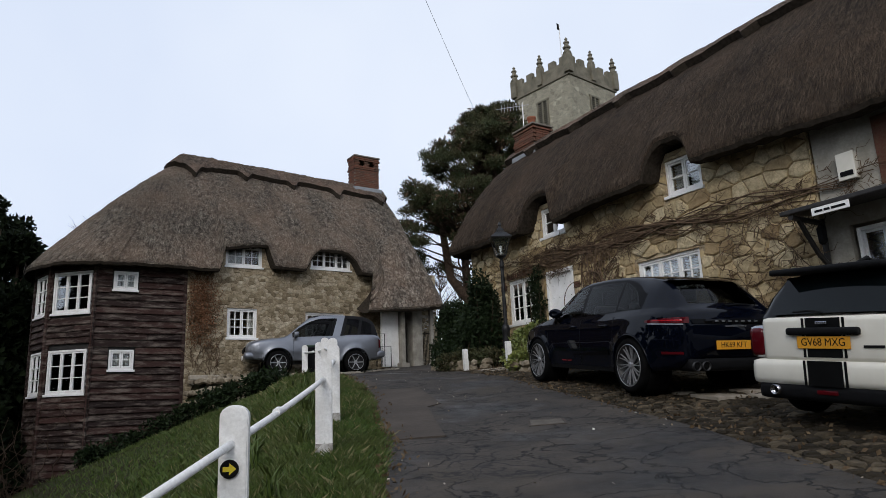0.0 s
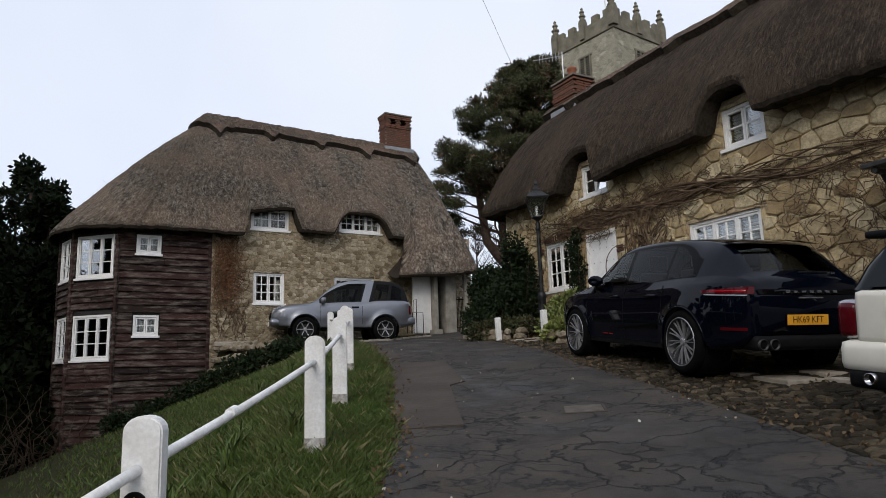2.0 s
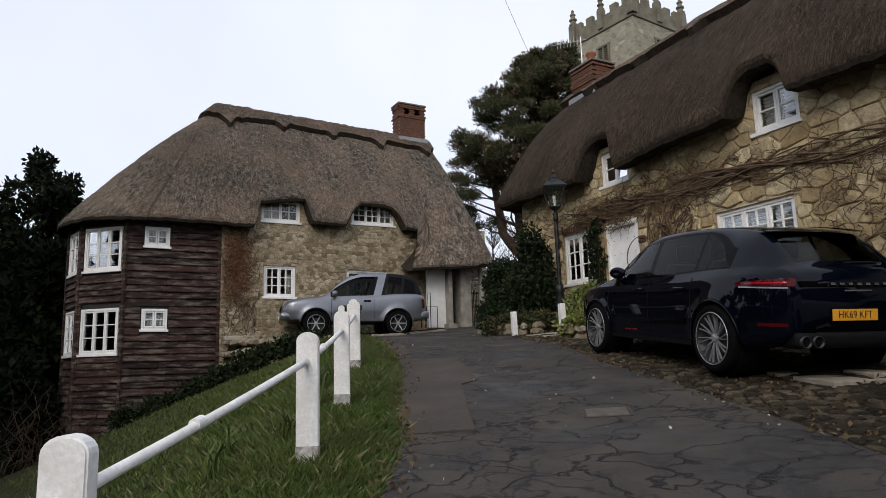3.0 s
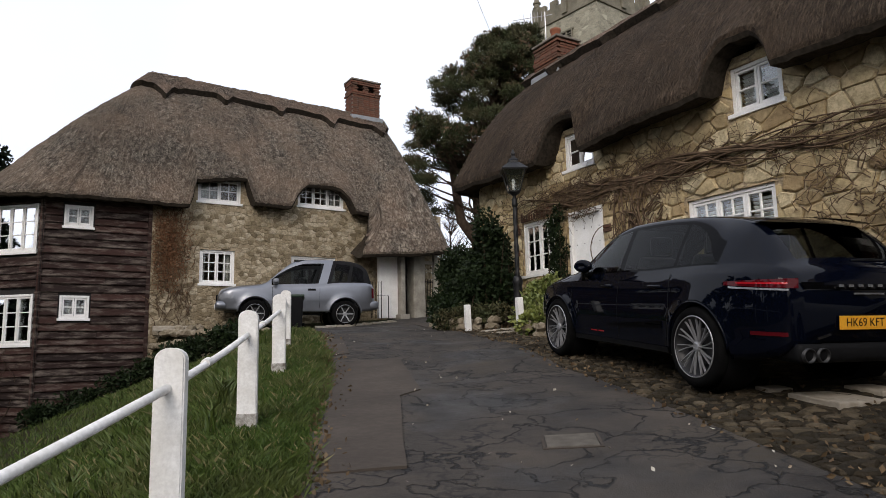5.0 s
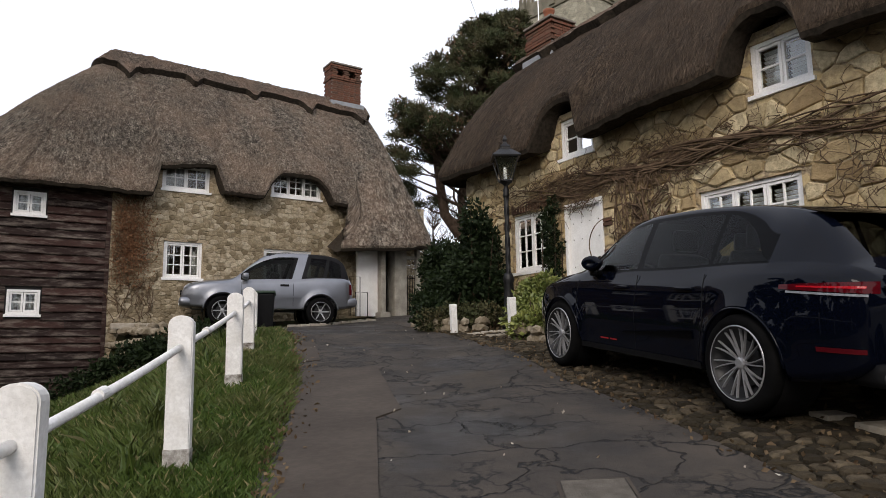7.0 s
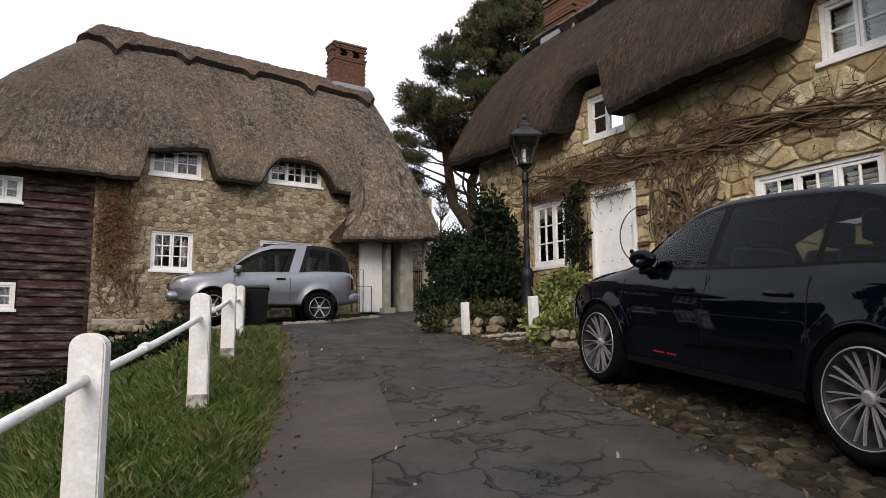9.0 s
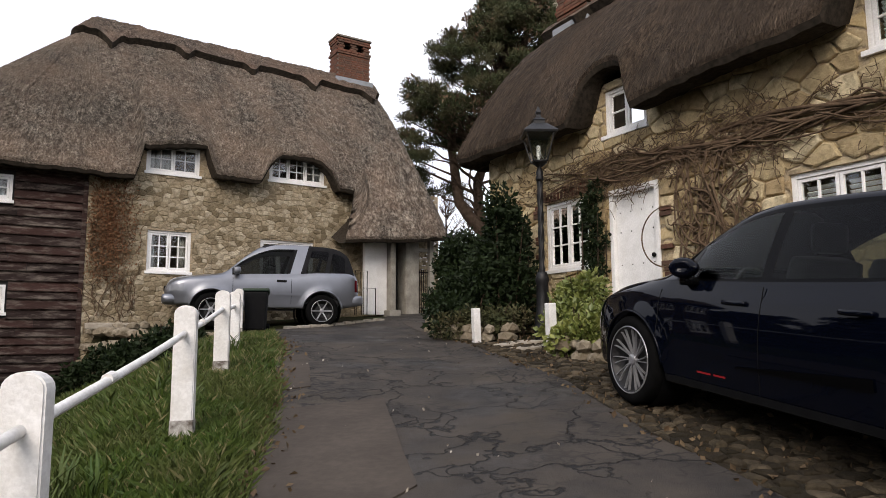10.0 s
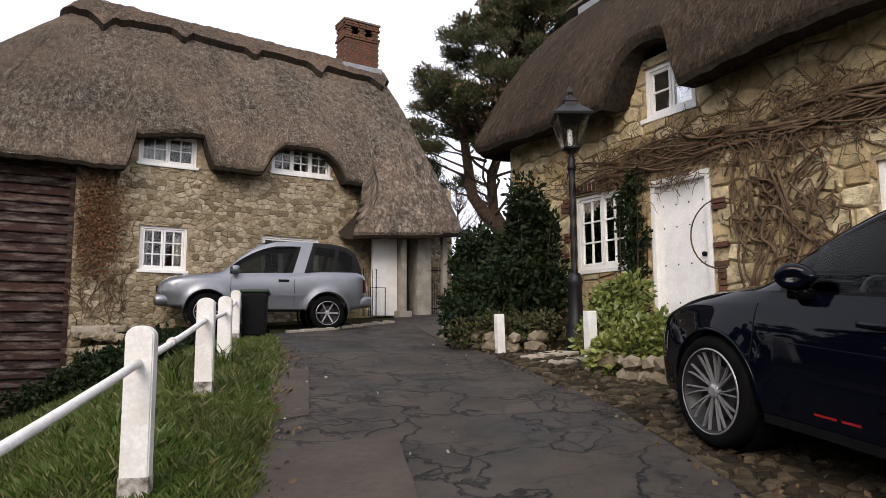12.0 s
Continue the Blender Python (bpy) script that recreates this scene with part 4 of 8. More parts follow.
def front_seats(car, xs, z, y=0.36):
    for x in xs:
        for side in (1, -1):
            bm = bmesh.new()
            box(bm, x - 0.12, x + 0.1, side * y - 0.23, side * y + 0.23, z - 0.1, z + 0.52, 0.06, Matrix.Translation((x, 0, z)) @ Matrix.Rotation(radians(-14), 4, "Y") @ Matrix.Translation((-x, 0, -z)))
            seat = part("seat", bm, M_seat, car, "black leather seat", True)
            bm = bmesh.new()
            box(bm, x - 0.2, x - 0.1, side * y - 0.13, side * y + 0.13, z + 0.53, z + 0.74, 0.045)
            part("headrest", bm, M_seat, seat, "", True)


# the midnight-blue sports utility car, left side to the lane, tail to the walker
def sports_utility():
    car = empty("car", pose(3.86, 11.33, 0.705, 0, -5.83, 105.85), "glossy midnight-blue sports utility car parked on cobbles", "car")
    FX, RX, R = 1.4035, -1.4035, 0.365
    hull = Hull(
        flow([-2.36, -2.33, -2.27, -2.1, -1.75, -1.4, -0.8, 0, 0.8, 1.4, 1.8, 2.1, 2.25, 2.31, 2.34], [0.66, 0.74, 0.81, 0.895, 0.945, 0.955, 0.94, 0.932, 0.934, 0.948, 0.925, 0.84, 0.73, 0.64, 0.55]),
        flow([-2.36, -2.2, -1.9, -1.0, 1.0, 1.9, 2.2, 2.34], [0.44, 0.33, 0.27, 0.225, 0.225, 0.24, 0.28, 0.4]),
        flow([-2.36, -2.3, -2.2, -1.9, -1.4, -0.6, 0.3, 1.0, 1.6, 2.0, 2.2, 2.3, 2.34], [0.86, 0.97, 1.02, 1.04, 1.03, 0.985, 0.965, 0.965, 0.93, 0.84, 0.73, 0.64, 0.56]),
        flow([-2.36, -2.3, -2.2, -1.9, -1.4, -0.6, 0.3, 1.0, 1.25, 1.6, 2.0, 2.2, 2.3, 2.34], [0.9, 1.02, 1.08, 1.11, 1.105, 1.07, 1.05, 1.04, 1.03, 0.985, 0.89, 0.78, 0.69, 0.6]),
        flow([-2.36, -2.2, -1.9, -1.4, -0.6, 0.3, 1.0, 1.3, 1.6, 2.0, 2.2, 2.34], [0.6, 0.73, 0.81, 0.868, 0.872, 0.87, 0.862, 0.85, 0.83, 0.75, 0.66, 0.5]),
        flow([-2.36, -2.3, -2.2, -2.05, -1.9, -1.74, -1.5, -1.0, -0.5, 0, 0.3, 0.6, 0.9, 1.18, 1.32, 1.6, 2.0, 2.2, 2.3, 2.34], [0.92, 1.035, 1.105, 1.25, 1.38, 1.475, 1.53, 1.582, 1.598, 1.585, 1.545, 1.43, 1.265, 1.085, 1.06, 1.03, 0.935, 0.825, 0.72, 0.62]),
        flow([-2.36, -2.2, -1.9, -1.5, -1.0, 0, 0.3, 0.9, 1.18, 1.4, 2.0, 2.34], [0.5, 0.63, 0.6, 0.62, 0.64, 0.645, 0.64, 0.68, 0.72, 0.68, 0.56, 0.35]),
        flow([-2.36, -1.6, -1.52, -1.4, -1.2, -1.0, 0.9, 1.2], [0.06, 0.06, 0.16, 0.5, 0.78, 0.88, 0.88, 0.8]),
        [(FX, R, 0.405), (RX, R, 0.405)], 0.035, marks(-2.36, 2.34, 0.04, (-2.345, -2.31, 2.325, 2.3, -1.58, -1.02, -0.97, -0.06, 0.03, 0.76, 0.92, 0.36, 1.16, -1.78, -2.17)), wing=0.026)
    last = 24
    fields = [("front_window", 0.03, 0.76, 15, 18), ("rear_window", -0.97, -0.06, 15, 18), ("quarter_window", -1.58, -1.02, 15, 18),
              ("window_pillar", -0.06, 0.03, 15, 18), ("rear_pillar", -1.02, -0.97, 15, 18), ("belt_trim", -1.6, 1.0, 14, 15), ("window_trim", -1.6, 1.1, 18, 19), ("mirror_corner", 0.76, 0.92, 15, 18),
              ("windscreen", 0.36, 1.16, 21, last), ("rear_screen", -2.17, -1.78, 21, last)]
    glass = {"front_window": M_autoglass, "rear_window": M_darkglass, "quarter_window": M_darkglass, "windscreen": M_autoglass, "rear_screen": M_darkglass, "window_trim": M_gloss_black, "belt_trim": M_gloss_black, "mirror_corner": M_gloss_black, "window_pillar": M_gloss_black, "rear_pillar": M_gloss_black, "body": M_navy}
    for key, bm in hull.parts(fields, "body").items():
        nm = key if isinstance(key, str) else key[0]
        part(nm, bm, glass[nm], car, "", True)
    bm = bmesh.new()
    box(bm, 0.75, 1.2, -0.78, 0.78, 0.7, 1.03, 0.08)
    part("dashboard", bm, M_seat, car, "", True)
    bm = bmesh.new()
    box(bm, -1.75, 0.75, -0.8, 0.8, 0.4, 0.62, 0.03)
    part("cabin_floor", bm, M_seat, car)
    front_seats(car, (0.12, -0.85), 0.72)
    bm = bmesh.new()
    tube(bm, [(0.62 + 0.06 * math.sin(a), 0.37 + 0.18 * math.cos(a), 0.98 + 0.17 * math.sin(a)) for a in np.linspace(0, 2 * math.pi, 21)], 0.014, 6, False)
    part("steering_wheel", bm, M_seat, car, "", True)
    for side in (1, -1):
        bm = bmesh.new()
        rows = []
        for u in np.linspace(0, 1, 9):
            k = math.sin(math.pi * (0.12 + 0.86 * u)) ** 0.6
            rows.append([Vector((0.8 - 0.2 * u * (0.4 + 0.6 * abs(math.sin(a / 2))) - 0.02, (0.955 + 0.105 * k * math.cos(a)) * side, 1.14 + 0.08 * k * math.sin(a))) for a in np.linspace(0, 2 * math.pi, 15)[:-1]])
        vr = grid_faces(bm, rows, True)
        bm.faces.new(vr[0])
        bm.faces.new(vr[-1])
        bmesh.ops.recalc_face_normals(bm, faces=bm.faces)
        mir = part("wing_mirror", bm, M_navy, car, "", True)
        bm = bmesh.new()
        box(bm, 0.64, 0.78, 0.895 * side - 0.05, 0.895 * side + 0.05, 1.01, 1.075, 0.018)
        part("mirror_foot", bm, M_gloss_black, mir, "", True)
        for hx in (0.1, -0.86):
            bm = bmesh.new()
            y = hull.side_y(hx, 0.9)
            box(bm, hx, hx + 0.22, y * side - 0.02, y * side + 0.026, 0.89, 0.922, 0.012)
            part("door_handle", bm, M_navy, car, "", True)
        for sx, z1 in ((1.06, 0.97), (-0.015, 1.02), (-1.0, 1.03)):
            bm = bmesh.new()
            pts = []
            for z in np.linspace(0.3, z1, 10):
                x = sx + (0.03 if sx < -0.5 else -0.02) * (z - 0.3) + (-0.2 * max(0.0, 0.62 - z) if sx < -0.5 else 0.0) * -1.6
                pts.append((x, (hull.side_y(x, z) + 0.0005) * side, z))
            tube(bm, pts, 0.0035, 5)
            part("door_seam", bm, M_ink, car)
        part("sill", hull.strip(-0.96, 0.96, (0.262, 0.262), (0.318, 0.318), 0.006, side, 16), M_trim, car)
        part("door_strip", hull.strip(-0.86, 0.2, (0.492, 0.47), (0.565, 0.48), 0.01, side, 16), M_gloss_black, car, "glossy side blade along the doors", True)
        for ax in (FX, RX):
            bm = bmesh.new()
            tube(bm, [(ax + 0.408 * math.cos(a), (hull.side_y(ax + 0.408 * math.cos(a), R + 0.41 * math.sin(a)) - 0.006) * side, R + 0.408 * math.sin(a)) for a in np.linspace(0.02, math.pi - 0.02, 26)], 0.012, 6)
            part("arch_lip", bm, M_navy, car, "", True)
            bm = bmesh.new()
            lathe(bm, [(0.397, -0.34), (0.402, 0.0)], 28, Matrix.Translation((ax, 0.9 * side, R)) @ Matrix.Rotation(radians(-90 * side), 4, "X"), False)
            part("arch_liner", bm, M_trim, car, "", True)
            wheel(car, ax, 0.835 * side, R, R, 0.27, 10, side, M_alloy_dark, M_alloy, 0.77)
        lamp = part("tail_lamp", hull.strip(-1.78, -2.345, (0.925, 0.905), (0.955, 0.985), 0.008, side, 14), M_redlens, car, "dark red wrap-round tail lamp", True)
        part("reversing_strip", hull.strip(-1.84, -2.32, (0.9, 0.885), (0.915, 0.9), 0.01, side, 14), M_clearlens, lamp, "", True)
        part("light_band", hull.strip(-1.92, -2.31, (0.94, 0.935), (0.95, 0.952), 0.012, side, 14), M_redband, lamp, "", True)
        bm = quadpatch([(1.98, 0.86 * side, 0.7), (2.27, 0.6 * side, 0.66), (2.25, 0.6 * side, 0.78), (1.9, 0.88 * side, 0.85)], 5, 0.03, Vector((0.7, 0.5 * side, 0)))
        part("head_lamp", bm, M_clearlens, car)
        for ex in (0.5, 0.64):
            bm = bmesh.new()
            lathe(bm, [(0.05, 0.0), (0.058, 0.01), (0.06, 0.16), (0.05, 0.16), (0.045, 0.02), (0.002, 0.02)], 18, Matrix.Translation((-2.25, ex * side, 0.375)) @ Matrix.Rotation(radians(-90), 4, "Y"), False)
            part("exhaust_pipe", bm, M_alloy_dark, car, "", True)
        part("reflector", hull.strip(-2.05, -2.31, (0.52, 0.52), (0.552, 0.552), 0.008, side, 10), M_redlens, car, "", True)
    bm = bmesh.new()
    rows = [[Vector((-1.72 - 0.2 * v - 0.03 * math.sin(v * 3), 0.6 * u * (1 - 0.04 * v), hull.rail(-1.72) + 0.028 + 0.036 * (1 - u * u) - 0.03 * v + 0.012 * v * v)) for u in np.linspace(-1, 1, 15)] for v in np.linspace(0, 1, 6)]
    grid_faces(bm, rows)
    bmesh.ops.solidify(bm, geom=bm.faces[:], thickness=0.02)
    part("roof_spoiler", bm, M_gloss_black, car, "", True)
    part("light_bar", quadpatch([(-2.368, 0.64, 0.9), (-2.368, -0.64, 0.9), (-2.345, -0.66, 0.955), (-2.345, 0.66, 0.955)], 6, 0.01, Vector((-1, 0, 0))), M_gloss_black, car)
    bm = bmesh.new()
    box(bm, -2.385, -2.1, -0.72, 0.72, 0.31, 0.47, 0.05)
    part("rear_diffuser", bm, M_trim, car, "", True)
    back = Matrix.Translation((-2.378, 0.06, 0.63)) @ Matrix(((0, 0, -1, 0), (-1, 0, 0, 0), (0, 1, 0, 0), (0, 0, 0, 1)))
    number_plate(car, "HK69 KFT", back)
    for k in range(7):
        bm = bmesh.new()
        box(bm, -2.39, -2.37, 0.3 - k * 0.1 - 0.026, 0.3 - k * 0.1 + 0.026, 0.915, 0.94, 0.003)
        part("badge_bar", bm, M_chrome, car)
    bm = bmesh.new()
    box(bm, -2.374, -2.366, -0.16, 0.16, 0.855, 0.872, 0.003)
    part("script_bar", bm, M_chrome, car)
    for k, w_ in enumerate((0.15, 0.12)):
        part("script_bar", hull.strip(0.6 - 0.18 * k, 0.6 - 0.18 * k - w_, (0.38, 0.38), (0.394, 0.394), 0.004, 1, 5, 1), M_redink, car, "small red script along the door")
    bm = bmesh.new()
    tube(bm, [(-2.2, 0.0, 1.14), (-2.2, -0.2, 1.15), (-2.18, -0.4, 1.145)], 0.012, 6)
    part("rear_wiper", bm, M_trim, car)
    return car


M_redband = paint("red_light_band", (0.42, 0.012, 0.02), 0, 0.25)
sports_utility()


# the silver three-door off-roader with a black canvas rear top
def off_roader():
    car = empty("car", pose(-2.86, 22.42, 1.62, 0, -0.6, 198) @ Matrix.Scale(1.07, 4), "silver three-door off-road car with black canvas top", "car")
    FX, RX, R = 1.1, -1.1, 0.335
    hull = Hull(
        flow([-1.88, -1.84, -1.7, -1.2, -0.5, 0.5, 1.2, 1.65, 1.85, 1.94, 1.98], [0.7, 0.78, 0.825, 0.84, 0.82, 0.82, 0.835, 0.81, 0.74, 0.64, 0.55]),
        flow([-1.88, -1.7, -0.7, 0.7, 1.7, 1.98], [0.46, 0.4, 0.36, 0.36, 0.4, 0.46]),
        flow([-1.88, -1.82, -1.6, -1.0, -0.3, 0.5, 1.0, 1.5, 1.8, 1.94, 1.98], [0.9, 1.04, 1.08, 1.07, 1.01, 0.99, 0.97, 0.94, 0.88, 0.8, 0.72]),
        flow([-1.88, -1.82, -1.6, -1.0, -0.3, 0.5, 1.0, 1.5, 1.8, 1.94, 1.98], [0.93, 1.08, 1.13, 1.12, 1.06, 1.04, 1.02, 0.985, 0.93, 0.84, 0.75]),
        flow([-1.88, -1.6, -1.0, 0.5, 1.0, 1.5, 1.98], [0.66, 0.77, 0.79, 0.785, 0.765, 0.72, 0.48]),
        flow([-1.88, -1.8, -1.65, -1.45, -1.25, -0.9, -0.4, 0.0, 0.2, 0.5, 0.88, 1.0, 1.5, 1.8, 1.94, 1.98], [0.95, 1.16, 1.5, 1.63, 1.67, 1.7, 1.715, 1.7, 1.62, 1.4, 1.09, 1.06, 1.025, 0.965, 0.88, 0.78]),
        flow([-1.88, -1.6, -1.2, 0.1, 0.9, 1.1, 1.98], [0.6, 0.66, 0.62, 0.62, 0.68, 0.62, 0.35]),
        flow([-1.88, -1.7, -1.5, -0.9, 0.7, 0.95], [0.3, 0.62, 0.78, 0.84, 0.86, 0.8]),
        [(FX, R, 0.405), (RX, R, 0.405)], 0.03, marks(-1.88, 1.98, 0.05, (-1.865, 1.965, -0.64, -0.42, -0.34, 0.72, 0.2, 0.86, -1.24, -1.14, -1.66, -0.74)), rake=0.35, wing=0.035)
    last = 24
    fields = [("door_window", -0.34, 0.72, 15, 18), ("window_trim", -0.42, -0.34, 15, 18), ("side_screen", -1.14, -0.74, 15, 18), ("side_screen", -1.6, -1.24, 15, 18), ("canvas_top", -1.8, -0.64, 14, last),
              ("roof_cover", -0.64, 0.16, 20, last), ("windscreen", 0.2, 0.86, 21, last)]
    skins = {"door_window": M_darkglass, "window_trim": M_trim, "side_screen": M_darkglass, "canvas_top": M_fabric, "roof_cover": M_fabric, "windscreen": M_autoglass, "body": M_silver}
    for key, bm in hull.parts(fields, "body").items():
        nm = key if isinstance(key, str) else key[0]
        part(nm, bm, skins[nm], car, "black folding canvas top" if nm == "canvas_top" else "", True)
    front_seats(car, (0.05,), 0.75, 0.34)
    bm = bmesh.new()
    box(bm, 0.5, 0.9, -0.7, 0.7, 0.75, 1.02, 0.06)
    part("dashboard", bm, M_seat, car, "", True)
    bm = bmesh.new()
    box(bm, -1.5, 0.5, -0.72, 0.72, 0.45, 0.6, 0.03)
    part("cabin_floor", bm, M_seat, car)
    for side in (1, -1):
        bm = bmesh.new()
        box(bm, 0.56, 0.7, 0.9 * side - 0.09, 0.9 * side + 0.09, 1.05, 1.19, 0.045)
        part("wing_mirror", bm, M_silver, car, "", True)
        bm = bmesh.new()
        y = hull.side_y(-0.3, 0.93)
        box(bm, -0.36, -0.16, y * side - 0.02, y * side + 0.02, 0.91, 0.96, 0.012)
        part("door_handle", bm, M_trim, car, "black door handle")
        part("side_strip", hull.strip(-0.66, 0.66, (0.64, 0.64), (0.69, 0.69), 0.012, side, 14), M_silver, car, "", True)
        part("sill", hull.strip(-0.68, 0.68, (0.4, 0.4), (0.47, 0.47), 0.012, side, 14), M_silver, car, "", True)
        for sx in (0.7, -0.46):
            bm = bmesh.new()
            tube(bm, [(sx, (hull.side_y(sx, z) + 0.001) * side, z) for z in np.linspace(0.45, 0.98, 8)], 0.005, 5)
            part("door_seam", bm, M_ink, car)
        for ax in (FX, RX):
            bm = bmesh.new()
            tube(bm, [(ax + 0.415 * math.cos(a), hull.side_y(ax + 0.415 * math.cos(a), R + 0.415 * math.sin(a)) * side, R + 0.415 * math.sin(a)) for a in np.linspace(0.1, math.pi - 0.1, 22)], 0.022, 6)
            part("arch_lip", bm, M_silver, car, "", True)
            bm = bmesh.new()
            lathe(bm, [(0.395, -0.3), (0.4, 0.0)], 24, Matrix.Translation((ax, 0.8 * side, R)) @ Matrix.Rotation(radians(-90 * side), 4, "X"), False)
            part("arch_liner", bm, M_trim, car, "", True)
            wheel(car, ax, 0.735 * side, R, R, 0.23, 6, side, M_alloy_dark, M_alloy, 0.68, False)
        part("head_lamp", hull.strip(1.62, 1.94, (0.7, 0.68), (0.84, 0.8), 0.008, side, 10), M_clearlens, car, "clear head lamp", True)
        part("tail_lamp", hull.strip(-1.78, -1.86, (0.74, 0.74), (1.0, 0.98), 0.008, side, 6), M_redlens, car, "", True)
    bm = bmesh.new()
    box(bm, 1.92, 2.01, -0.42, 0.42, 0.68, 0.81, 0.03)
    part("grille", bm, M_trim, car, "black radiator grille", True)
    bm = bmesh.new()
    box(bm, 1.72, 2.03, -0.76, 0.76, 0.43, 0.64, 0.085)
    part("front_bumper", bm, M_silver, car, "", True)
    bm = bmesh.new()
    box(bm, -1.98, -1.7, -0.8, 0.8, 0.46, 0.67, 0.06)
    part("rear_bumper", bm, M_silver, car, "", True)
    bm = bmesh.new()
    box(bm, 2.03, 2.04, -0.26, 0.26, 0.47, 0.58, 0.003)
    part("number_plate", bm, M_white, car, "white front number plate")


off_roader()


# the small cream hatchback with black stripes
def mini():
    car = empty("car", pose(5.95, 7.3, 0.255, 6.0, -2.5, 22), "cream hatchback with black roof and bonnet stripes", "car")
    FX, RX, R = 1.25, -1.245, 0.31
    half = interp([-1.92, -1.88, -1.7, -1.2, 0, 1.2, 1.7, 1.9], [0.6, 0.74, 0.83, 0.865, 0.85, 0.865, 0.8, 0.55])
    bottom = interp([-1.92, -1.7, 1.7, 1.9], [0.33, 0.26, 0.24, 0.32])
    deck = interp([-1.92, -1.88, -1.8, -1.4, 0, 1.0, 1.5, 1.8, 1.9], [0.7, 0.92, 0.98, 1.0, 0.98, 0.97, 0.92, 0.8, 0.66])
    part("body", shell(-1.92, 1.9, 0.05, half, bottom, deck, [(FX, R, 0.37), (RX, R, 0.37)], 0.08, 0.03), M_cream, car, "", True)
    st = [(-1.84, 0.95, 0.74, 0.98, 0.72), (-1.76, 0.97, 0.76, 1.2, 0.64), (-1.66, 0.97, 0.77, 1.36, 0.58), (-1.3, 0.96, 0.78, 1.41, 0.57), (0, 0.96, 0.78, 1.42, 0.57), (0.35, 0.95, 0.78, 1.38, 0.57), (0.85, 0.95, 0.76, 1.0, 0.66)]
    part("cabin", cabin(st), M_carglass, car, "dark glazed cabin with wrap-round windows", True)
    part("roof", quadpatch([(-1.74, 0.58, 1.375), (-1.74, -0.58, 1.375), (0.38, -0.55, 1.4), (0.38, 0.55, 1.4)], 8, 0.0), M_trim, car, "black roof")
    bm = bmesh.new()
    box(bm, -1.92, -1.55, -0.56, 0.56, 1.37, 1.43, 0.025)
    part("roof_spoiler", bm, M_trim, car, "", True)
    bm = bmesh.new()
    tube(bm, [(-1.2, 0.0, 1.46), (-1.25, 0, 1.5), (-1.4, 0, 1.46)], [0.03, 0.025, 0.01], 8)
    part("roof_aerial", bm, M_trim, car)
    part("rear_screen", quadpatch([(-1.865, 0.62, 0.99), (-1.865, -0.62, 0.99), (-1.7, -0.52, 1.35), (-1.7, 0.52, 1.35)], 6, 0.03, Vector((-1, 0, 0.3))), M_carglass, car, "", True)
    # the tailgate and bumper, with the stripes running down them
    bm = bmesh.new()
    box(bm, -1.965, -1.8, -0.66, 0.66, 0.56, 0.97, 0.05)
    gate = part("tailgate", bm, M_cream, car, "", True)
    bm = bmesh.new()
    box(bm, -1.99, -1.75, -0.8, 0.8, 0.33, 0.58, 0.07)
    bumper = part("rear_bumper", bm, M_cream, car, "", True)
    bm = bmesh.new()
    box(bm, -1.98, -1.7, -0.74, 0.74, 0.2, 0.36, 0.05)
    part("bumper_skirt", bm, M_trim, car, "", True)
    for z0, z1, x, dad in ((0.6, 0.955, -1.9685, gate), (0.345, 0.57, -1.9935, bumper)):
        bm = bmesh.new()
        box(bm, x, x + 0.004, -0.17, 0.17, z0, z1)
        part("stripe", bm, M_ink, dad, "broad black stripe")
        for s_ in (-1, 1):
            bm = bmesh.new()
            box(bm, x, x + 0.004, s_ * 0.2 - 0.012, s_ * 0.2 + 0.012, z0, z1)
            part("pinstripe", bm, M_ink, dad)
    bm = bmesh.new()
    box(bm, -2.01, -1.96, -0.36, 0.36, 0.8, 0.87, 0.025)
    part("boot_handle", bm, M_trim, gate, "black boot handle", True)
    bm = bmesh.new()
    box(bm, -1.985, -1.968, -0.06, 0.06, 0.895, 0.925, 0.008)
    part("badge", bm, M_chrome, gate)
    bm = bmesh.new()
    box(bm, -1.975, -1.966, -0.55, -0.37, 0.69, 0.712, 0.003)
    part("script_bar", bm, M_trim, gate)
    back = Matrix.Translation((-1.975, 0, 0.735)) @ Matrix(((0, 0, -1, 0), (-1, 0, 0, 0), (0, 1, 0, 0), (0, 0, 0, 1)))
    number_plate(car, "GV68 MXG", back)
    for side in (1, -1):
        bm = bmesh.new()
        box(bm, -1.955, -1.78, side * 0.73 - 0.1, side * 0.73 + 0.1, 0.58, 0.9, 0.06)
        lamp = part("tail_lamp", bm, M_chrome, car, "chrome-rimmed red tail lamp", True)
        bm = bmesh.new()
        box(bm, -1.972, -1.8, side * 0.73 - 0.083, side * 0.73 + 0.083, 0.6, 0.88, 0.05)
        part("lens", bm, M_redlens, lamp, "", True)
        for ax in (FX, RX):
            bm = bmesh.new()
            tube(bm, [(ax + 0.38 * math.cos(a), 0.86 * side, R + 0.38 * math.sin(a)) for a in np.linspace(-0.1, math.pi + 0.1, 18)], 0.025, 6)
            part("arch_lip", bm, M_trim, car, "", True)
            wheel(car, ax, 0.74 * side, R, R, 0.2, 8, side, M_alloy_dark, M_alloy, 0.7, False)
        bm = bmesh.new()
        box(bm, 0.5, 0.65, 0.9 * side - 0.09, 0.9 * side + 0.09, 0.97, 1.1, 0.04)
        part("wing_mirror", bm, M_trim, car)
    bm = bmesh.new()
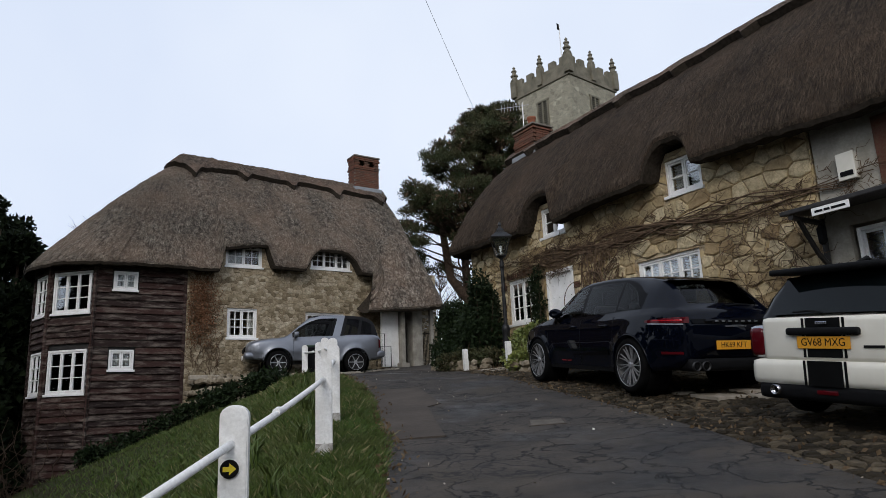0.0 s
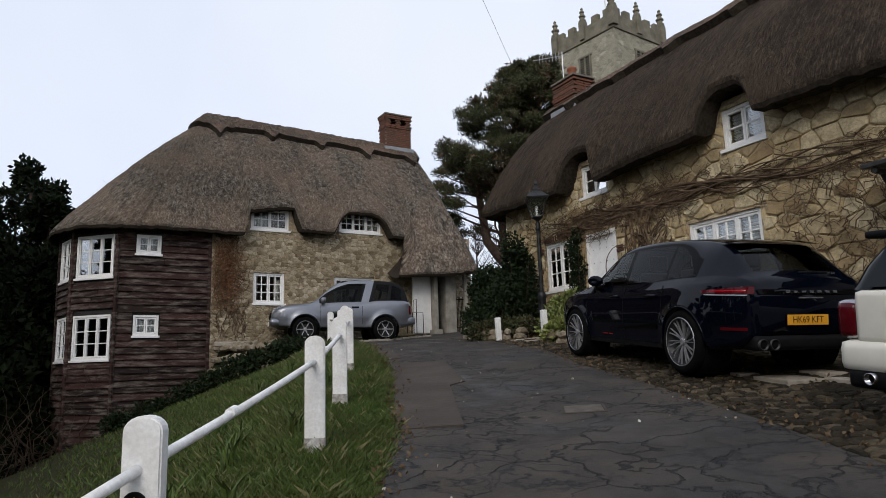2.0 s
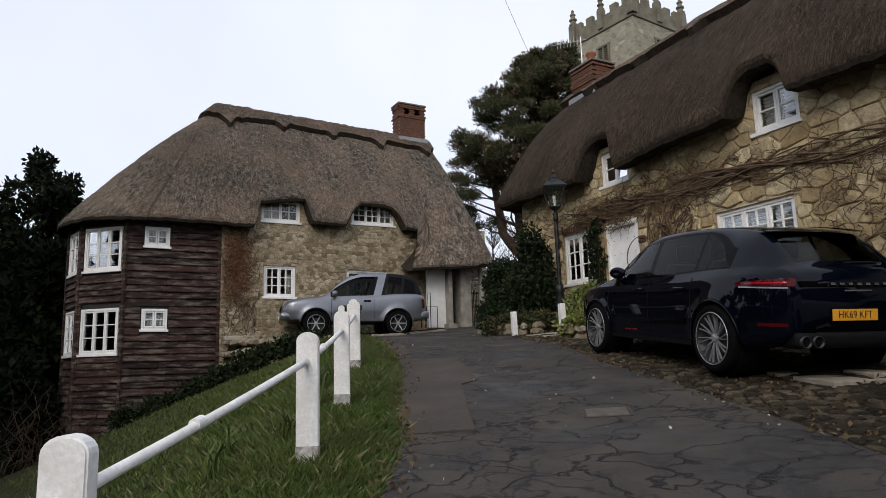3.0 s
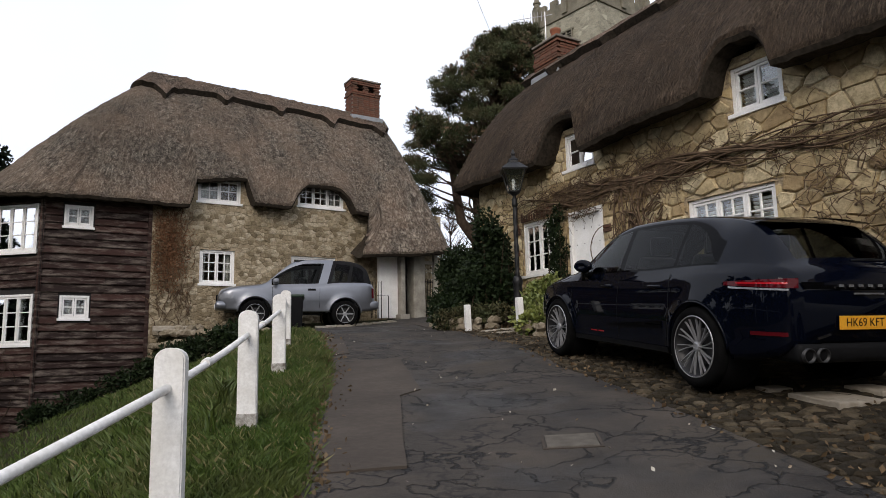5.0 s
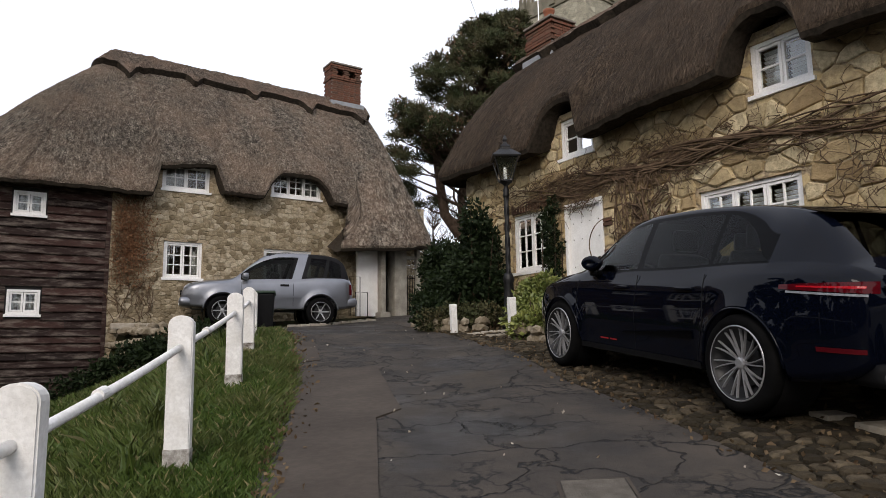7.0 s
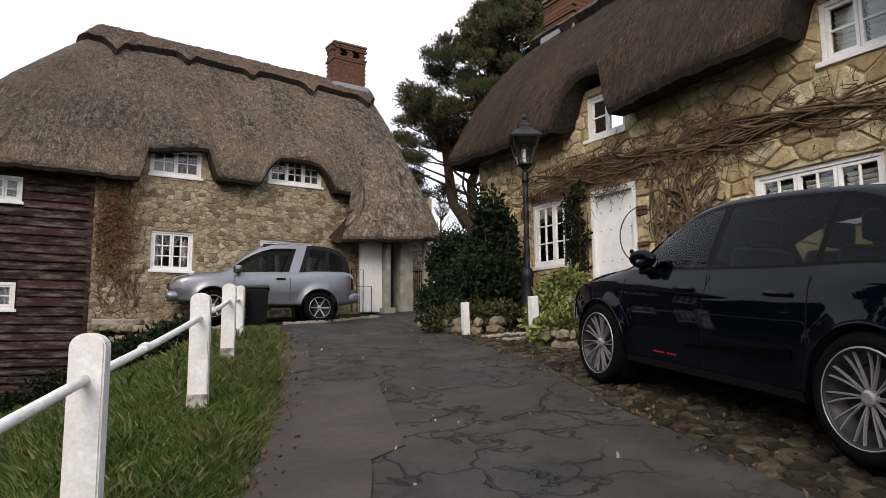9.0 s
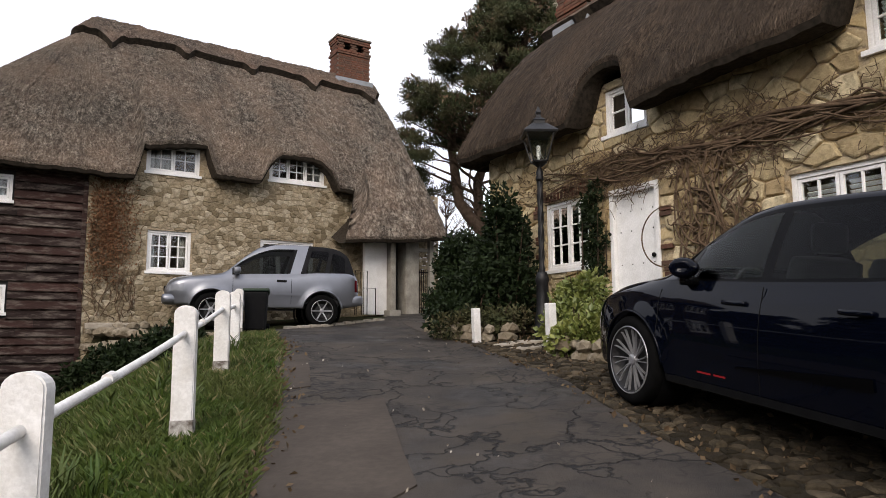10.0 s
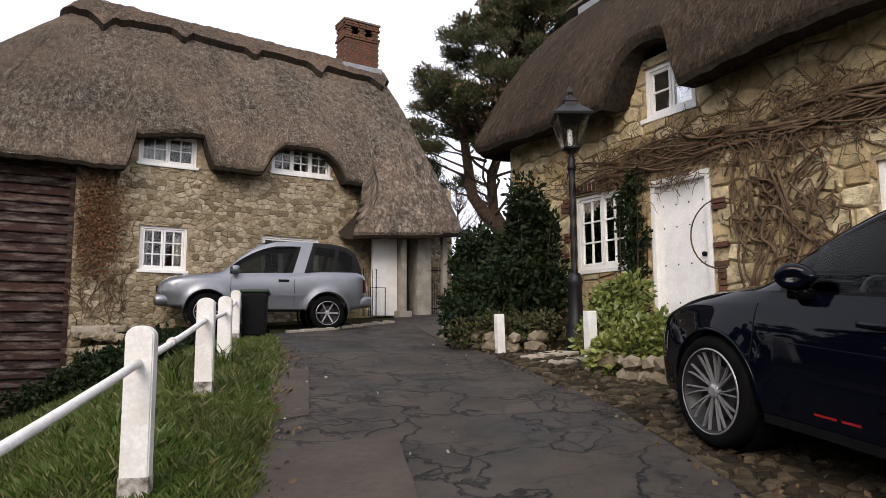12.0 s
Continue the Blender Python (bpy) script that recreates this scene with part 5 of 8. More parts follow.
    lathe(bm, [(0.045, 0), (0.047, 0.08), (0.04, 0.08), (0.035, 0.01), (0.002, 0.01)], 18, Matrix.Translation((-1.95, 0.52, 0.29)) @ Matrix.Rotation(radians(-90), 4, "Y"), False)
    part("exhaust_pipe", bm, M_chrome, car, "", True)
    bm = bmesh.new()
    box(bm, -1.99, -1.97, -0.1, 0.1, 0.27, 0.31, 0.01)
    part("fog_lamp", bm, M_redlens, car)
    bm = bmesh.new()
    tube(bm, [(-1.885, 0.05, 1.0), (-1.88, 0.2, 1.02), (-1.87, 0.36, 1.01)], 0.012, 6)
    part("rear_wiper", bm, M_trim, car)


mini()

# ---- white post-and-rail fence along the bank ----
POSTS = [(-0.534, 4.42, 0.54), (-0.405, 7.07, 0.99), (-0.575, 9.16, 1.31), (-0.9, 11.7, 1.655), (-1.36, 14.15, 1.925), (-1.75, 16.0, 2.03), (-2.62, 19.4, 2.3)]
M_post = plain("chipped_white_paint", (0.88, 0.87, 0.85), (0.72, 0.7, 0.66), 5, 0.6, 0, 0.3, 0.3)
M_dirtypaint = plain("peeling_base", (0.6, 0.58, 0.54), (0.12, 0.1, 0.08), 16, 0.8, 0, 0.2, 0.4)
fence = empty("fence", Matrix(), "white painted wooden post-and-rail fence along a grass bank", "fence")
post_list = [(-1.1, 2.3, -0.05)] + POSTS
for i, (x, y, zt) in enumerate(post_list):
    g = gz(x, y)
    w_, d_ = 0.078, 0.045
    bm = bmesh.new()
    prof = [(-w_, g - 0.3), (w_, g - 0.3)] + [(w_ * math.cos(a), zt - w_ * 0.8 + w_ * 0.8 * math.sin(a)) for a in np.linspace(0, math.pi, 11)]
    f0 = [bm.verts.new((px, -d_, pz)) for px, pz in prof]
    f1 = [bm.verts.new((px, d_, pz)) for px, pz in prof]
    bm.faces.new(f0)
    bm.faces.new(list(reversed(f1)))
    for k in range(len(prof)):
        j = (k + 1) % len(prof)
        bm.faces.new((f0[j], f0[k], f1[k], f1[j]))
    edges = [e for e in bm.edges if abs(e.verts[0].co.y - e.verts[1].co.y) < 1e-6]
    bmesh.ops.bevel(bm, geom=edges, offset=0.008, segments=2, affect="EDGES")
    bmesh.ops.transform(bm, matrix=pose(x, y, 0, 0, 0, 6) if i else pose(x, y, 0, 0, 0, 20), verts=bm.verts)
    post = part("post", bm, M_post, fence)
    bm = bmesh.new()
    box(bm, -w_ - 0.004, w_ + 0.004, -d_ - 0.004, d_ + 0.004, g - 0.1, g + 0.12, 0.006, pose(x, y, 0, 0, 0, 6))
    part("post_foot", bm, M_dirtypaint, post, "flaking foot of the post")
    if i == 1:
        m = pose(x - 0.01, y - 0.056, zt - 0.34, 90, 0, 6)
        bm = bmesh.new()
        lathe(bm, [(0.05, 0), (0.05, 0.004), (0.044, 0.005), (0.001, 0.005)], 28, m)
        disc = part("waymark_disc", bm, M_ink, post, "black round waymark with a yellow arrow")
        bm = bmesh.new()
        pts = [(-0.034, -0.013), (0.0, -0.013), (0.0, -0.031), (0.037, 0.0), (0.0, 0.031), (0.0, 0.013), (-0.034, 0.013)]
        lo = [bm.verts.new(m @ Vector((a, b, 0.0045))) for a, b in pts]
        hi = [bm.verts.new(m @ Vector((a, b, 0.0075))) for a, b in pts]
        bm.faces.new(hi)
        for k in range(7):
            bm.faces.new((lo[k], lo[(k + 1) % 7], hi[(k + 1) % 7], hi[k]))
        part("arrow", bm, plain("arrow_yellow", (0.8, 0.62, 0.04), (0.72, 0.55, 0.03), 6, 0.5, 0, 0.3, 0), disc)
for (x0, y0, z0), (x1, y1, z1) in zip(post_list, post_list[1:]):
    a, b = Vector((x0, y0, z0 - 0.2)), Vector((x1, y1, z1 - 0.2))
    bm = bmesh.new()
    tube(bm, [a + (b - a) * k / 8 + Vector((0, 0, -0.012 * math.sin(math.pi * k / 8))) for k in range(9)], 0.024, 12)
    rail = part("rail", bm, M_post, fence, "", True)
    bm = bmesh.new()
    c = a + (b - a) * 0.35
    d = (b - a).normalized() * 0.04
    tube(bm, [c - d, c + d], 0.029, 12)
    part("rail_joint", bm, M_post, rail)

# ---- the boarded bay at the cottage's far end ----
bay = empty("boarded_bay", Matrix(), "dark brown weatherboarded round bay with white windows", "bay", kind="structure")
FACETS = [(-3.32, 0.0, -5.85, 0.0), (-5.85, 0.0, -6.95, -1.05), (-6.95, -1.05, -7.25, -2.3), (-7.25, -2.3, -6.95, -3.55), (-6.95, -3.55, -5.85, -4.6), (-5.85, -4.6, -3.3, -4.6)]
BAY_WIN = {0: [(1.38, 2.05, 4.3, 4.86), (1.38, 2.05, 1.94, 2.52)], 1: [(0.12, 1.36, 3.62, 4.85), (0.12, 1.36, 1.3, 2.55)], 2: [(0.2, 1.1, 3.62, 4.85), (0.2, 1.1, 1.3, 2.55)]}
rng = random.Random(5)
for k, (s0, n0, s1, n1) in enumerate(FACETS):
    a, b = LH(s0, n0, 0), LH(s1, n1, 0)
    L = (b - a).length
    deg = math.degrees(math.atan2((a - b).y, (a - b).x))
    spot = Spot(b.x, b.y, deg)
    holes = [(L - h[1], L - h[0], h[2], h[3]) for h in BAY_WIN.get(k, [])]
    bm = bmesh.new()
    wall_mesh(bm, lambda s, n, z, sp=spot: sp(s, n - 0.05, z), 0, L, -3.4, 5.6, holes, 0.12)
    part("bay_wall", bm, M_black_wood, bay)
    for h in holes:
        window(spot, *h, 2 if k == 0 else (3 if k == 1 else 2), 3 if k else 2, "white painted casement window in dark boarding", 1 if k else 1, 0.0, curtain=[(0.02, 0.5), (0.55, 0.98)] if k == 0 else None)
    z = -3.4
    if k > 2:
        continue
    while z < 5.3:
        hgt = rng.uniform(0.165, 0.215)
        runs = [(0.0, L)]
        for h in holes:
            if z + hgt > h[2] - 0.03 and z < h[3] + 0.02:
                runs = [r for q in runs for r in ((q[0], min(q[1], h[0] - 0.03)), (max(q[0], h[1] + 0.03), q[1])) if r[1] - r[0] > 0.05]
        for r0, r1 in runs:
            cuts = [r0] + ([r0 + (r1 - r0) * rng.uniform(0.3, 0.7)] if r1 - r0 > 1.4 and rng.random() < 0.55 else []) + [r1]
            for c0, c1 in zip(cuts, cuts[1:]):
                tilt = rng.uniform(-0.012, 0.012) * (1.8 if z < 1 else 0.8)
                bm = bmesh.new()
                n_ = 6
                rows = []
                for q in range(n_ + 1):
                    s = c0 + 0.004 + (c1 - c0 - 0.008) * q / n_
                    wv = 0.008 * noise3((s * 2, z * 3, k), 1.5) + tilt * (q / n_ - 0.5)
                    rows.append([spot(s, -0.04, z + wv), spot(s, 0.022, z + wv - 0.004), spot(s, 0.028, z + wv + 0.012), spot(s, -0.03, z + hgt + 0.02)])
                vr = grid_faces(bm, rows)
                bm.faces.new(vr[0])
                bm.faces.new(list(reversed(vr[-1])))
                part("board", bm, M_board, bay)
        z += hgt
    for s in (0.0, L):
        bm = bmesh.new()
        vs = box(bm, s - 0.05, s + 0.05, -0.04, 0.035, -3.4, 5.2, 0.008)
        for v in vs:
            v.co = spot(v.co.x, v.co.y, v.co.z)
        part("corner_post", bm, M_board, bay)
bm = bmesh.new()
vs = box(bm, -4.4, -3.3, -4.5, -0.1, -0.4, 0.2)
for v in vs:
    v.co = LH(v.co.x, v.co.y, v.co.z)
tagged(bm_obj("footing", bm, M_rubble_l), "stone footing under the cottage corner", "footing", kind="structure")


# ---- brick chimneys ----
def chimney(name, spot, s, n, w, d, z0, z1, label, openings=True, pot=False):
    ch = empty(name, Matrix(), label, "chimney", kind="structure")
    bm = bmesh.new()
    vs = box(bm, s - w / 2 + 0.012, s + w / 2 - 0.012, n - d / 2 + 0.012, n + d / 2 - 0.012, z0, z1 - 0.45)
    for v in vs:
        v.co = spot(v.co.x, v.co.y, v.co.z)
    part("core", bm, M_mortar, ch)
    bl, bh, bd = 0.225, 0.065, 0.1025
    meshes = {}

    def brick(cs, cn, z, along, ln):
        key = (along, round(ln, 3))
        if key not in meshes:
            b2 = bmesh.new()
            if along:
                box(b2, -ln / 2, ln / 2, -bd / 2, bd / 2, 0, bh, 0.006)
            else:
                box(b2, -bd / 2, bd / 2, -ln / 2, ln / 2, 0, bh, 0.006)
            me = bpy.data.meshes.new("brick")
            b2.to_mesh(me)
            b2.free()
            me.materials.append(M_brick)
            meshes[key] = me
        ob = new("brick", meshes[key])
        ob.parent = ch
        p = spot(cs, cn, z)
        ob.matrix_basis = pose(p.x, p.y, p.z, 0, 0, spot.deg + rng.uniform(-0.8, 0.8))

    z = z0
    row = 0
    while z < z1 - 0.07:
        top = z > z1 - 0.42
        crown = z > z1 - 0.2
        grow = 0.03 if crown or (z1 - 0.62 < z < z1 - 0.42) else 0.0
        W, D = w + 2 * grow, d + 2 * grow
        for sgn in (-1, 1):
            k = max(1, round(W / (bl + 0.01)))
            ln = W / k - 0.01
            for i in range(k):
                if openings and top and not crown and i not in (0, k - 1) and not (k > 3 and i == k // 2):
                    continue
                brick(s - W / 2 + (i + 0.5) * W / k + (0.02 if row % 2 else -0.02), n + sgn * (D / 2 - bd / 2), z, True, ln)
            k = max(1, round((D - 2 * bd) / (bl + 0.01)))
            ln = (D - 2 * bd) / k - 0.01
            for i in range(k):
                if openings and top and not crown and 0 < i < k - 1:
                    continue
                brick(s + sgn * (W / 2 - bd / 2), n - D / 2 + bd + (i + 0.5) * (D - 2 * bd) / k, z, False, ln)
        z += bh + 0.01
        row += 1
    bm = bmesh.new()
    vs = box(bm, s - w / 2 - 0.05, s + w / 2 + 0.05, n - d / 2 - 0.05, n + d / 2 + 0.05, z1 - 0.012, z1 + 0.05, 0.015)
    for v in vs:
        v.co = spot(v.co.x, v.co.y, v.co.z)
    part("cap_slab", bm, M_mortar, ch)
    bm = bmesh.new()
    vs = box(bm, s - w / 2 - 0.09, s + w / 2 + 0.09, n - d / 2 - 0.09, n + d / 2 + 0.09, z0 + 0.08, z0 + 0.26, 0.03)
    for v in vs:
        v.co = spot(v.co.x, v.co.y, v.co.z)
    part("lead_flashing", bm, plain("lead", (0.3, 0.31, 0.33), (0.22, 0.23, 0.24), 5, 0.6), ch)
    if pot:
        p = spot(s, n, z1 + 0.04)
        bm = bmesh.new()
        lathe(bm, [(0.15, 0), (0.13, 0.1), (0.12, 0.32), (0.15, 0.36), (0.15, 0.42), (0.1, 0.42), (0.09, 0.2)], 18, Matrix.Translation(p))
        part("chimney_pot", bm, plain("terracotta", (0.3, 0.1, 0.05), (0.22, 0.08, 0.04), 8, 0.85), ch, "terracotta pot", True)
    return ch


chimney("chimney", LH, 4.15, -2.3, 1.1, 0.62, 9.15, 10.75, "weathered red brick chimney with open sides")
chimney("chimney", RH, -2.95, -2.5, 0.95, 0.75, 7.9, 9.0, "red brick chimney with a terracotta pot", False, True)
# ---- the church tower on the hill ----
tower = empty("church_tower", Matrix(), "square grey stone church tower with battlements and pinnacles", "church tower")
TW = Spot(13.34, 50.44, 127.4)
TW = Spot(*(Vector((13.34, 50.44, 0)) + Vector((-3.65, 4.77, 0))).xy, -52.6)
W6 = 6.0
bm = bmesh.new()
vs = box(bm, 0, W6, -W6, 0, 2.0, 26.3, 0.05)
for v in vs:
    v.co = TW(v.co.x, v.co.y, v.co.z)
part("shaft", bm, M_tower, tower)
bm = bmesh.new()
vs = box(bm, -0.12, W6 + 0.12, -W6 - 0.12, 0.12, 26.2, 26.45, 0.06)
for v in vs:
    v.co = TW(v.co.x, v.co.y, v.co.z)
part("cornice", bm, M_tower_ash, tower)


def tower_side(k):
    """One of the four sides: q along it, outward d."""
    def f(q, d, z):
        if k == 0:
            return TW(q, d, z)
        if k == 1:
            return TW(W6 + d, -q, z)
        if k == 2:
            return TW(W6 - q, -W6 - d, z)
        return TW(-d, -W6 + q, z)
    return f


for k in range(4):
    f = tower_side(k)
    bm = bmesh.new()
    vs = box(bm, 0, W6, -0.3, 0.04, 26.4, 27.45, 0.02)
    for v in vs:
        v.co = f(v.co.x, v.co.y, v.co.z)
    part("parapet", bm, M_tower_ash, tower)
    for q in (0.55, 1.75, 4.25, 5.45):
        bm = bmesh.new()
        vs = box(bm, q - 0.34, q + 0.34, -0.3, 0.05, 27.4, 28.0, 0.03)
        for v in vs:
            v.co = f(v.co.x, v.co.y, v.co.z)
        part("merlon", bm, M_tower_ash, tower)
    # solid dark panel behind the louvres; the opening's inner shade is its colour
    bm = bmesh.new()
    vs = box(bm, 2.5, 3.5, -0.06, 0.012, 22.6, 24.9, 0.0)
    for v in vs:
        v.co = f(v.co.x, v.co.y, v.co.z)
    win = part("belfry_shade_panel", bm, M_void_shade, tower)
    for j in range(12):
        bm = bmesh.new()
        vs = box(bm, 2.52, 3.48, -0.02, 0.08, 22.7 + j * 0.18, 22.76 + j * 0.18)
        for v in vs:
            v.co = f(v.co.x, v.co.y, v.co.z)
        part("louvre", bm, M_tower_ash, win)
    for q0, q1, za, zb in ((2.38, 2.52, 22.5, 24.95), (2.94, 3.06, 22.5, 24.95), (3.48, 3.62, 22.5, 24.95), (2.3, 3.7, 24.9, 25.06), (2.3, 3.7, 22.4, 22.55)):
        bm = bmesh.new()
        vs = box(bm, q0, q1, -0.04, 0.12, za, zb, 0.02)
        for v in vs:
            v.co = f(v.co.x, v.co.y, v.co.z)
        part("stone_surround", bm, M_tower_ash, win)
for sq, nq, big in [(0, 0, 1), (W6, 0, 1), (0, -W6, 1), (W6, -W6, 1), (W6 / 2, 0, 0), (W6, -W6 / 2, 0), (0, -W6 / 2, 0), (W6 / 2, -W6, 0)]:
    p = TW(sq, nq, 0)
    k = 1.0 if big else 0.85
    bm = bmesh.new()
    box(bm, -0.3 * k, 0.3 * k, -0.3 * k, 0.3 * k, 26.4, 28.0, 0.05, pose(p.x, p.y, 0, 0, 0, TW.deg))
    pin = part("pinnacle", bm, M_tower_ash, tower)
    bm = bmesh.new()
    prof = [(0.34, 28.2), (0.36, 28.35), (0.24, 28.45), (0.22, 28.7), (0.33, 28.8), (0.34, 28.92), (0.2, 29.05), (0.17, 29.3), (0.25, 29.38), (0.24, 29.48), (0.12, 29.6), (0.1, 29.75), (0.15, 29.82), (0.05, 30.0), (0.01, 30.05)]
    lathe(bm, [(r * k, 28.0 + (z - 28.2) * 0.8 * k) for r, z in prof], 8, Matrix.Translation((p.x, p.y, 0)))
    part("finial", bm, M_tower_ash, pin)
p = TW(W6 / 2, -W6 / 2, 0)
bm = bmesh.new()
tube(bm, [(p.x, p.y, 26.4), (p.x, p.y, 33.2)], 0.05, 8)
pole = part("flagpole", bm, M_white, tower, "thin white flagpole")
bm = bmesh.new()
box(bm, -0.3, 0.05, -0.02, 0.02, 32.6, 33.2, 0.01, pose(p.x, p.y, 0, 0, 0, 40))
part("vane", bm, M_trim, pole)

# ---- porch of the end cottage ----
M_limewash = plain("limewash", (0.42, 0.39, 0.33), (0.28, 0.26, 0.215), 3, 0.85, 0, 0.2, 0.4)
M_concrete = plain("worn_render", (0.36, 0.34, 0.29), (0.22, 0.2, 0.17), 3, 0.9, 0, 0.2, 0.4)


def block_at(name, spot, s0, s1, n0, n1, z0, z1, mat, label, category, bev=0.02, kind="", parent=None):
    bm = bmesh.new()
    vs = box(bm, s0, s1, n0, n1, z0, z1, bev)
    for v in vs:
        v.co = spot(v.co.x, v.co.y, v.co.z)
    if parent is not None:
        return part(name, bm, mat, parent, label)
    return tagged(bm_obj(name, bm, mat), label, category, kind=kind)


pz = gz(*LH(4.4, 0.6, 0).xy)
porch = empty("porch", Matrix(), "deep shaded cottage porch with white panel and stone piers", "porch", kind="structure")
block_at("side_panel", LH, 3.38, 4.06, 0.3, 0.42, pz + 0.02, 4.15, M_white, "", "", 0.01, parent=porch)
block_at("pier", LH, 4.08, 4.24, 0.2, 0.62, pz - 0.1, 4.2, M_concrete, "", "", 0.03, parent=porch)
block_at("pier", LH, 4.62, 5.05, -0.05, 0.5, pz - 0.1, 4.3, M_concrete, "", "", 0.05, parent=porch)
block_at("pier", LH, 4.26, 4.4, -0.3, 0.1, pz - 0.1, 4.3, M_limewash, "", "", 0.03, parent=porch)
block_at("post", LH, 5.36, 5.5, 0.42, 0.56, pz - 0.1, 4.3, M_concrete, "", "", 0.015, parent=porch)
block_at("beam", LH, 3.3, 6.3, 0.3, 0.6, 4.12, 4.3, M_black_wood, "", "", 0.01, parent=porch)
block_at("plinth", LH, 3.98, 4.32, 0.1, 0.75, pz - 0.1, pz + 0.14, M_concrete, "", "", 0.03, parent=porch)
block_at("plinth", LH, 5.3, 5.6, 0.3, 0.68, pz - 0.1, pz + 0.14, M_concrete, "", "", 0.03, parent=porch)
block_at("lintel", LH, 5.0, 5.5, 0.4, 0.5, 3.75, 3.85, M_concrete, "", "", 0.01, parent=porch)
# thin dark sheet before the wall, painted as the porch's deep shade
block_at("recess_shade_panel", LH, 4.42, 4.6, 0.03, 0.05, pz, 4.2, M_void_shade, "", "", 0, parent=porch)
gate = empty("garden_gate", Matrix(), "black iron garden gate in the porch shade", "gate")
for k in range(5):
    block_at("bar", LH, 5.08 + k * 0.06, 5.095 + k * 0.06, 0.45, 0.465, pz, pz + 1.3, M_trim, "", "", 0, parent=gate)
for z in (0.2, 1.2):
    block_at("rail", LH, 5.06, 5.36, 0.445, 0.47, pz + z, pz + z + 0.03, M_trim, "", "", 0, parent=gate)
rack = empty("iron_rail", Matrix(), "thin black iron handrail beside the porch", "rail")
for a, b, h in ((2.95, 3.3, 1.15), (3.15, 3.55, 0.7)):
    g0 = LH(a, 0.75, pz)
    g1 = LH(b, 0.75, pz)
    bm = bmesh.new()
    tube(bm, [g0, g0 + Vector((0, 0, h)), g1 + Vector((0, 0, h)), g1], 0.013, 6)
    part("hoop", bm, M_trim, rack)
for k in range(3):
    g0 = LH(3.0 + 0.1 * k, 0.75, pz)
    bm = bmesh.new()
    tube(bm, [g0, g0 + Vector((0, 0, 1.12))], 0.007, 5)
    part("bar", bm, M_trim, rack)

# ---- front door of the long cottage ----
door = empty("door_1", Matrix(), "white painted plank door with black studs", "door", kind="structure")
bm = bmesh.new()
for a, b in ((0.055, 0.125), (0.945, 1.015)):
    vs = box(bm, a, b, -0.14, 0.02, 1.6, 3.615, 0.008)
vs = box(bm, 0.055, 1.015, -0.14, 0.025, 3.53, 3.62, 0.008)
for v in bm.verts:
    v.co = RH(v.co.x, v.co.y, v.co.z)
part("door_frame", bm, M_white, door)
leaf = block_at("door_leaf", RH, 0.13, 0.94, -0.1, -0.05, 1.62, 3.525, M_white, "", "", 0.006, parent=door)
for z in (1.95, 2.45, 2.95, 3.25):
    for k in range(4):
        p = RH(0.22 + k * 0.21, -0.05, z)
        bm = bmesh.new()
        bmesh.ops.create_uvsphere(bm, u_segments=8, v_segments=5, radius=0.011)
        bmesh.ops.translate(bm, verts=bm.verts, vec=p)
        part("stud", bm, M_trim, leaf)
p = RH(0.86, -0.05, 2.55)
bm = bmesh.new()
bmesh.ops.create_uvsphere(bm, u_segments=14, v_segments=8, radius=0.033)
bmesh.ops.translate(bm, verts=bm.verts, vec=p + RH.n * 0.025)
part("door_knob", bm, M_trim, leaf, "black round knob", True)

# ---- the near end of the long cottage: limewashed bay, hood and sign ----
wall("wall_bay", RH, 6.98, 14.0, -0.5, 5.5, [(7.35, 8.3, 0.9, 3.0), (8.7, 9.6, 1.5, 2.9)], M_limewash, "white limewashed end of the long cottage")
wall("wall_far", Spot(*RH(14.0, 0, 0).xy, 30), 0.0, 5.0, -0.5, 6.0, [], M_rubble_r, "stone end wall of the long cottage")
window(RH, 7.42, 8.25, 1.3, 2.95, 2, 2, "white framed glazed door under a hood", 1, sill=False)
window(RH, 8.7, 9.6, 1.5, 2.9, 2, 2, "white painted window in a limewashed wall", 1)
block_at("brick_pier", RH, 7.95, 8.3, -0.02, 0.035, 3.5, 4.6, M_brick, "narrow red brick pier in a white wall", "pier", 0.01, "structure")
meter = empty("meter_box", Matrix(), "cream utility box fixed to a white wall", "meter box")
block_at("case", RH, 7.38, 7.66, 0, 0.13, 3.7, 4.15, M_cream, "", "", 0.015, parent=meter)
block_at("vent", RH, 7.42, 7.62, 0.13, 0.14, 3.76, 3.84, M_trim, "", "", 0.002, parent=meter)
hood = empty("door_hood", Matrix(), "black timber door hood on curved brackets", "door hood")
bm = bmesh.new()
vs = box(bm, 6.8, 9.2, 0.0, 0.95, 3.18, 3.25, 0.015)
for v in vs:
    v.co.z += (0.95 - v.co.y) * 0.12
    v.co = RH(v.co.x, v.co.y, v.co.z)
part("board", bm, M_black_wood, hood)
for s in (6.95, 9.05):
    bm = bmesh.new()
    tube(bm, [RH(s, 0.03, 2.35), RH(s, 0.03, 3.2)], 0.05, 6)
    tube(bm, [RH(s, 0.05, 2.45), RH(s, 0.28, 2.62), RH(s, 0.5, 2.88), RH(s, 0.72, 3.16)], 0.045, 6)
    tube(bm, [RH(s, 0.0, 3.14), RH(s, 0.9, 3.14)], 0.045, 6)
    part("bracket", bm, M_black_wood, hood)
sign = empty("name_sign", Matrix(), "small white house-name sign with dark edge", "sign")
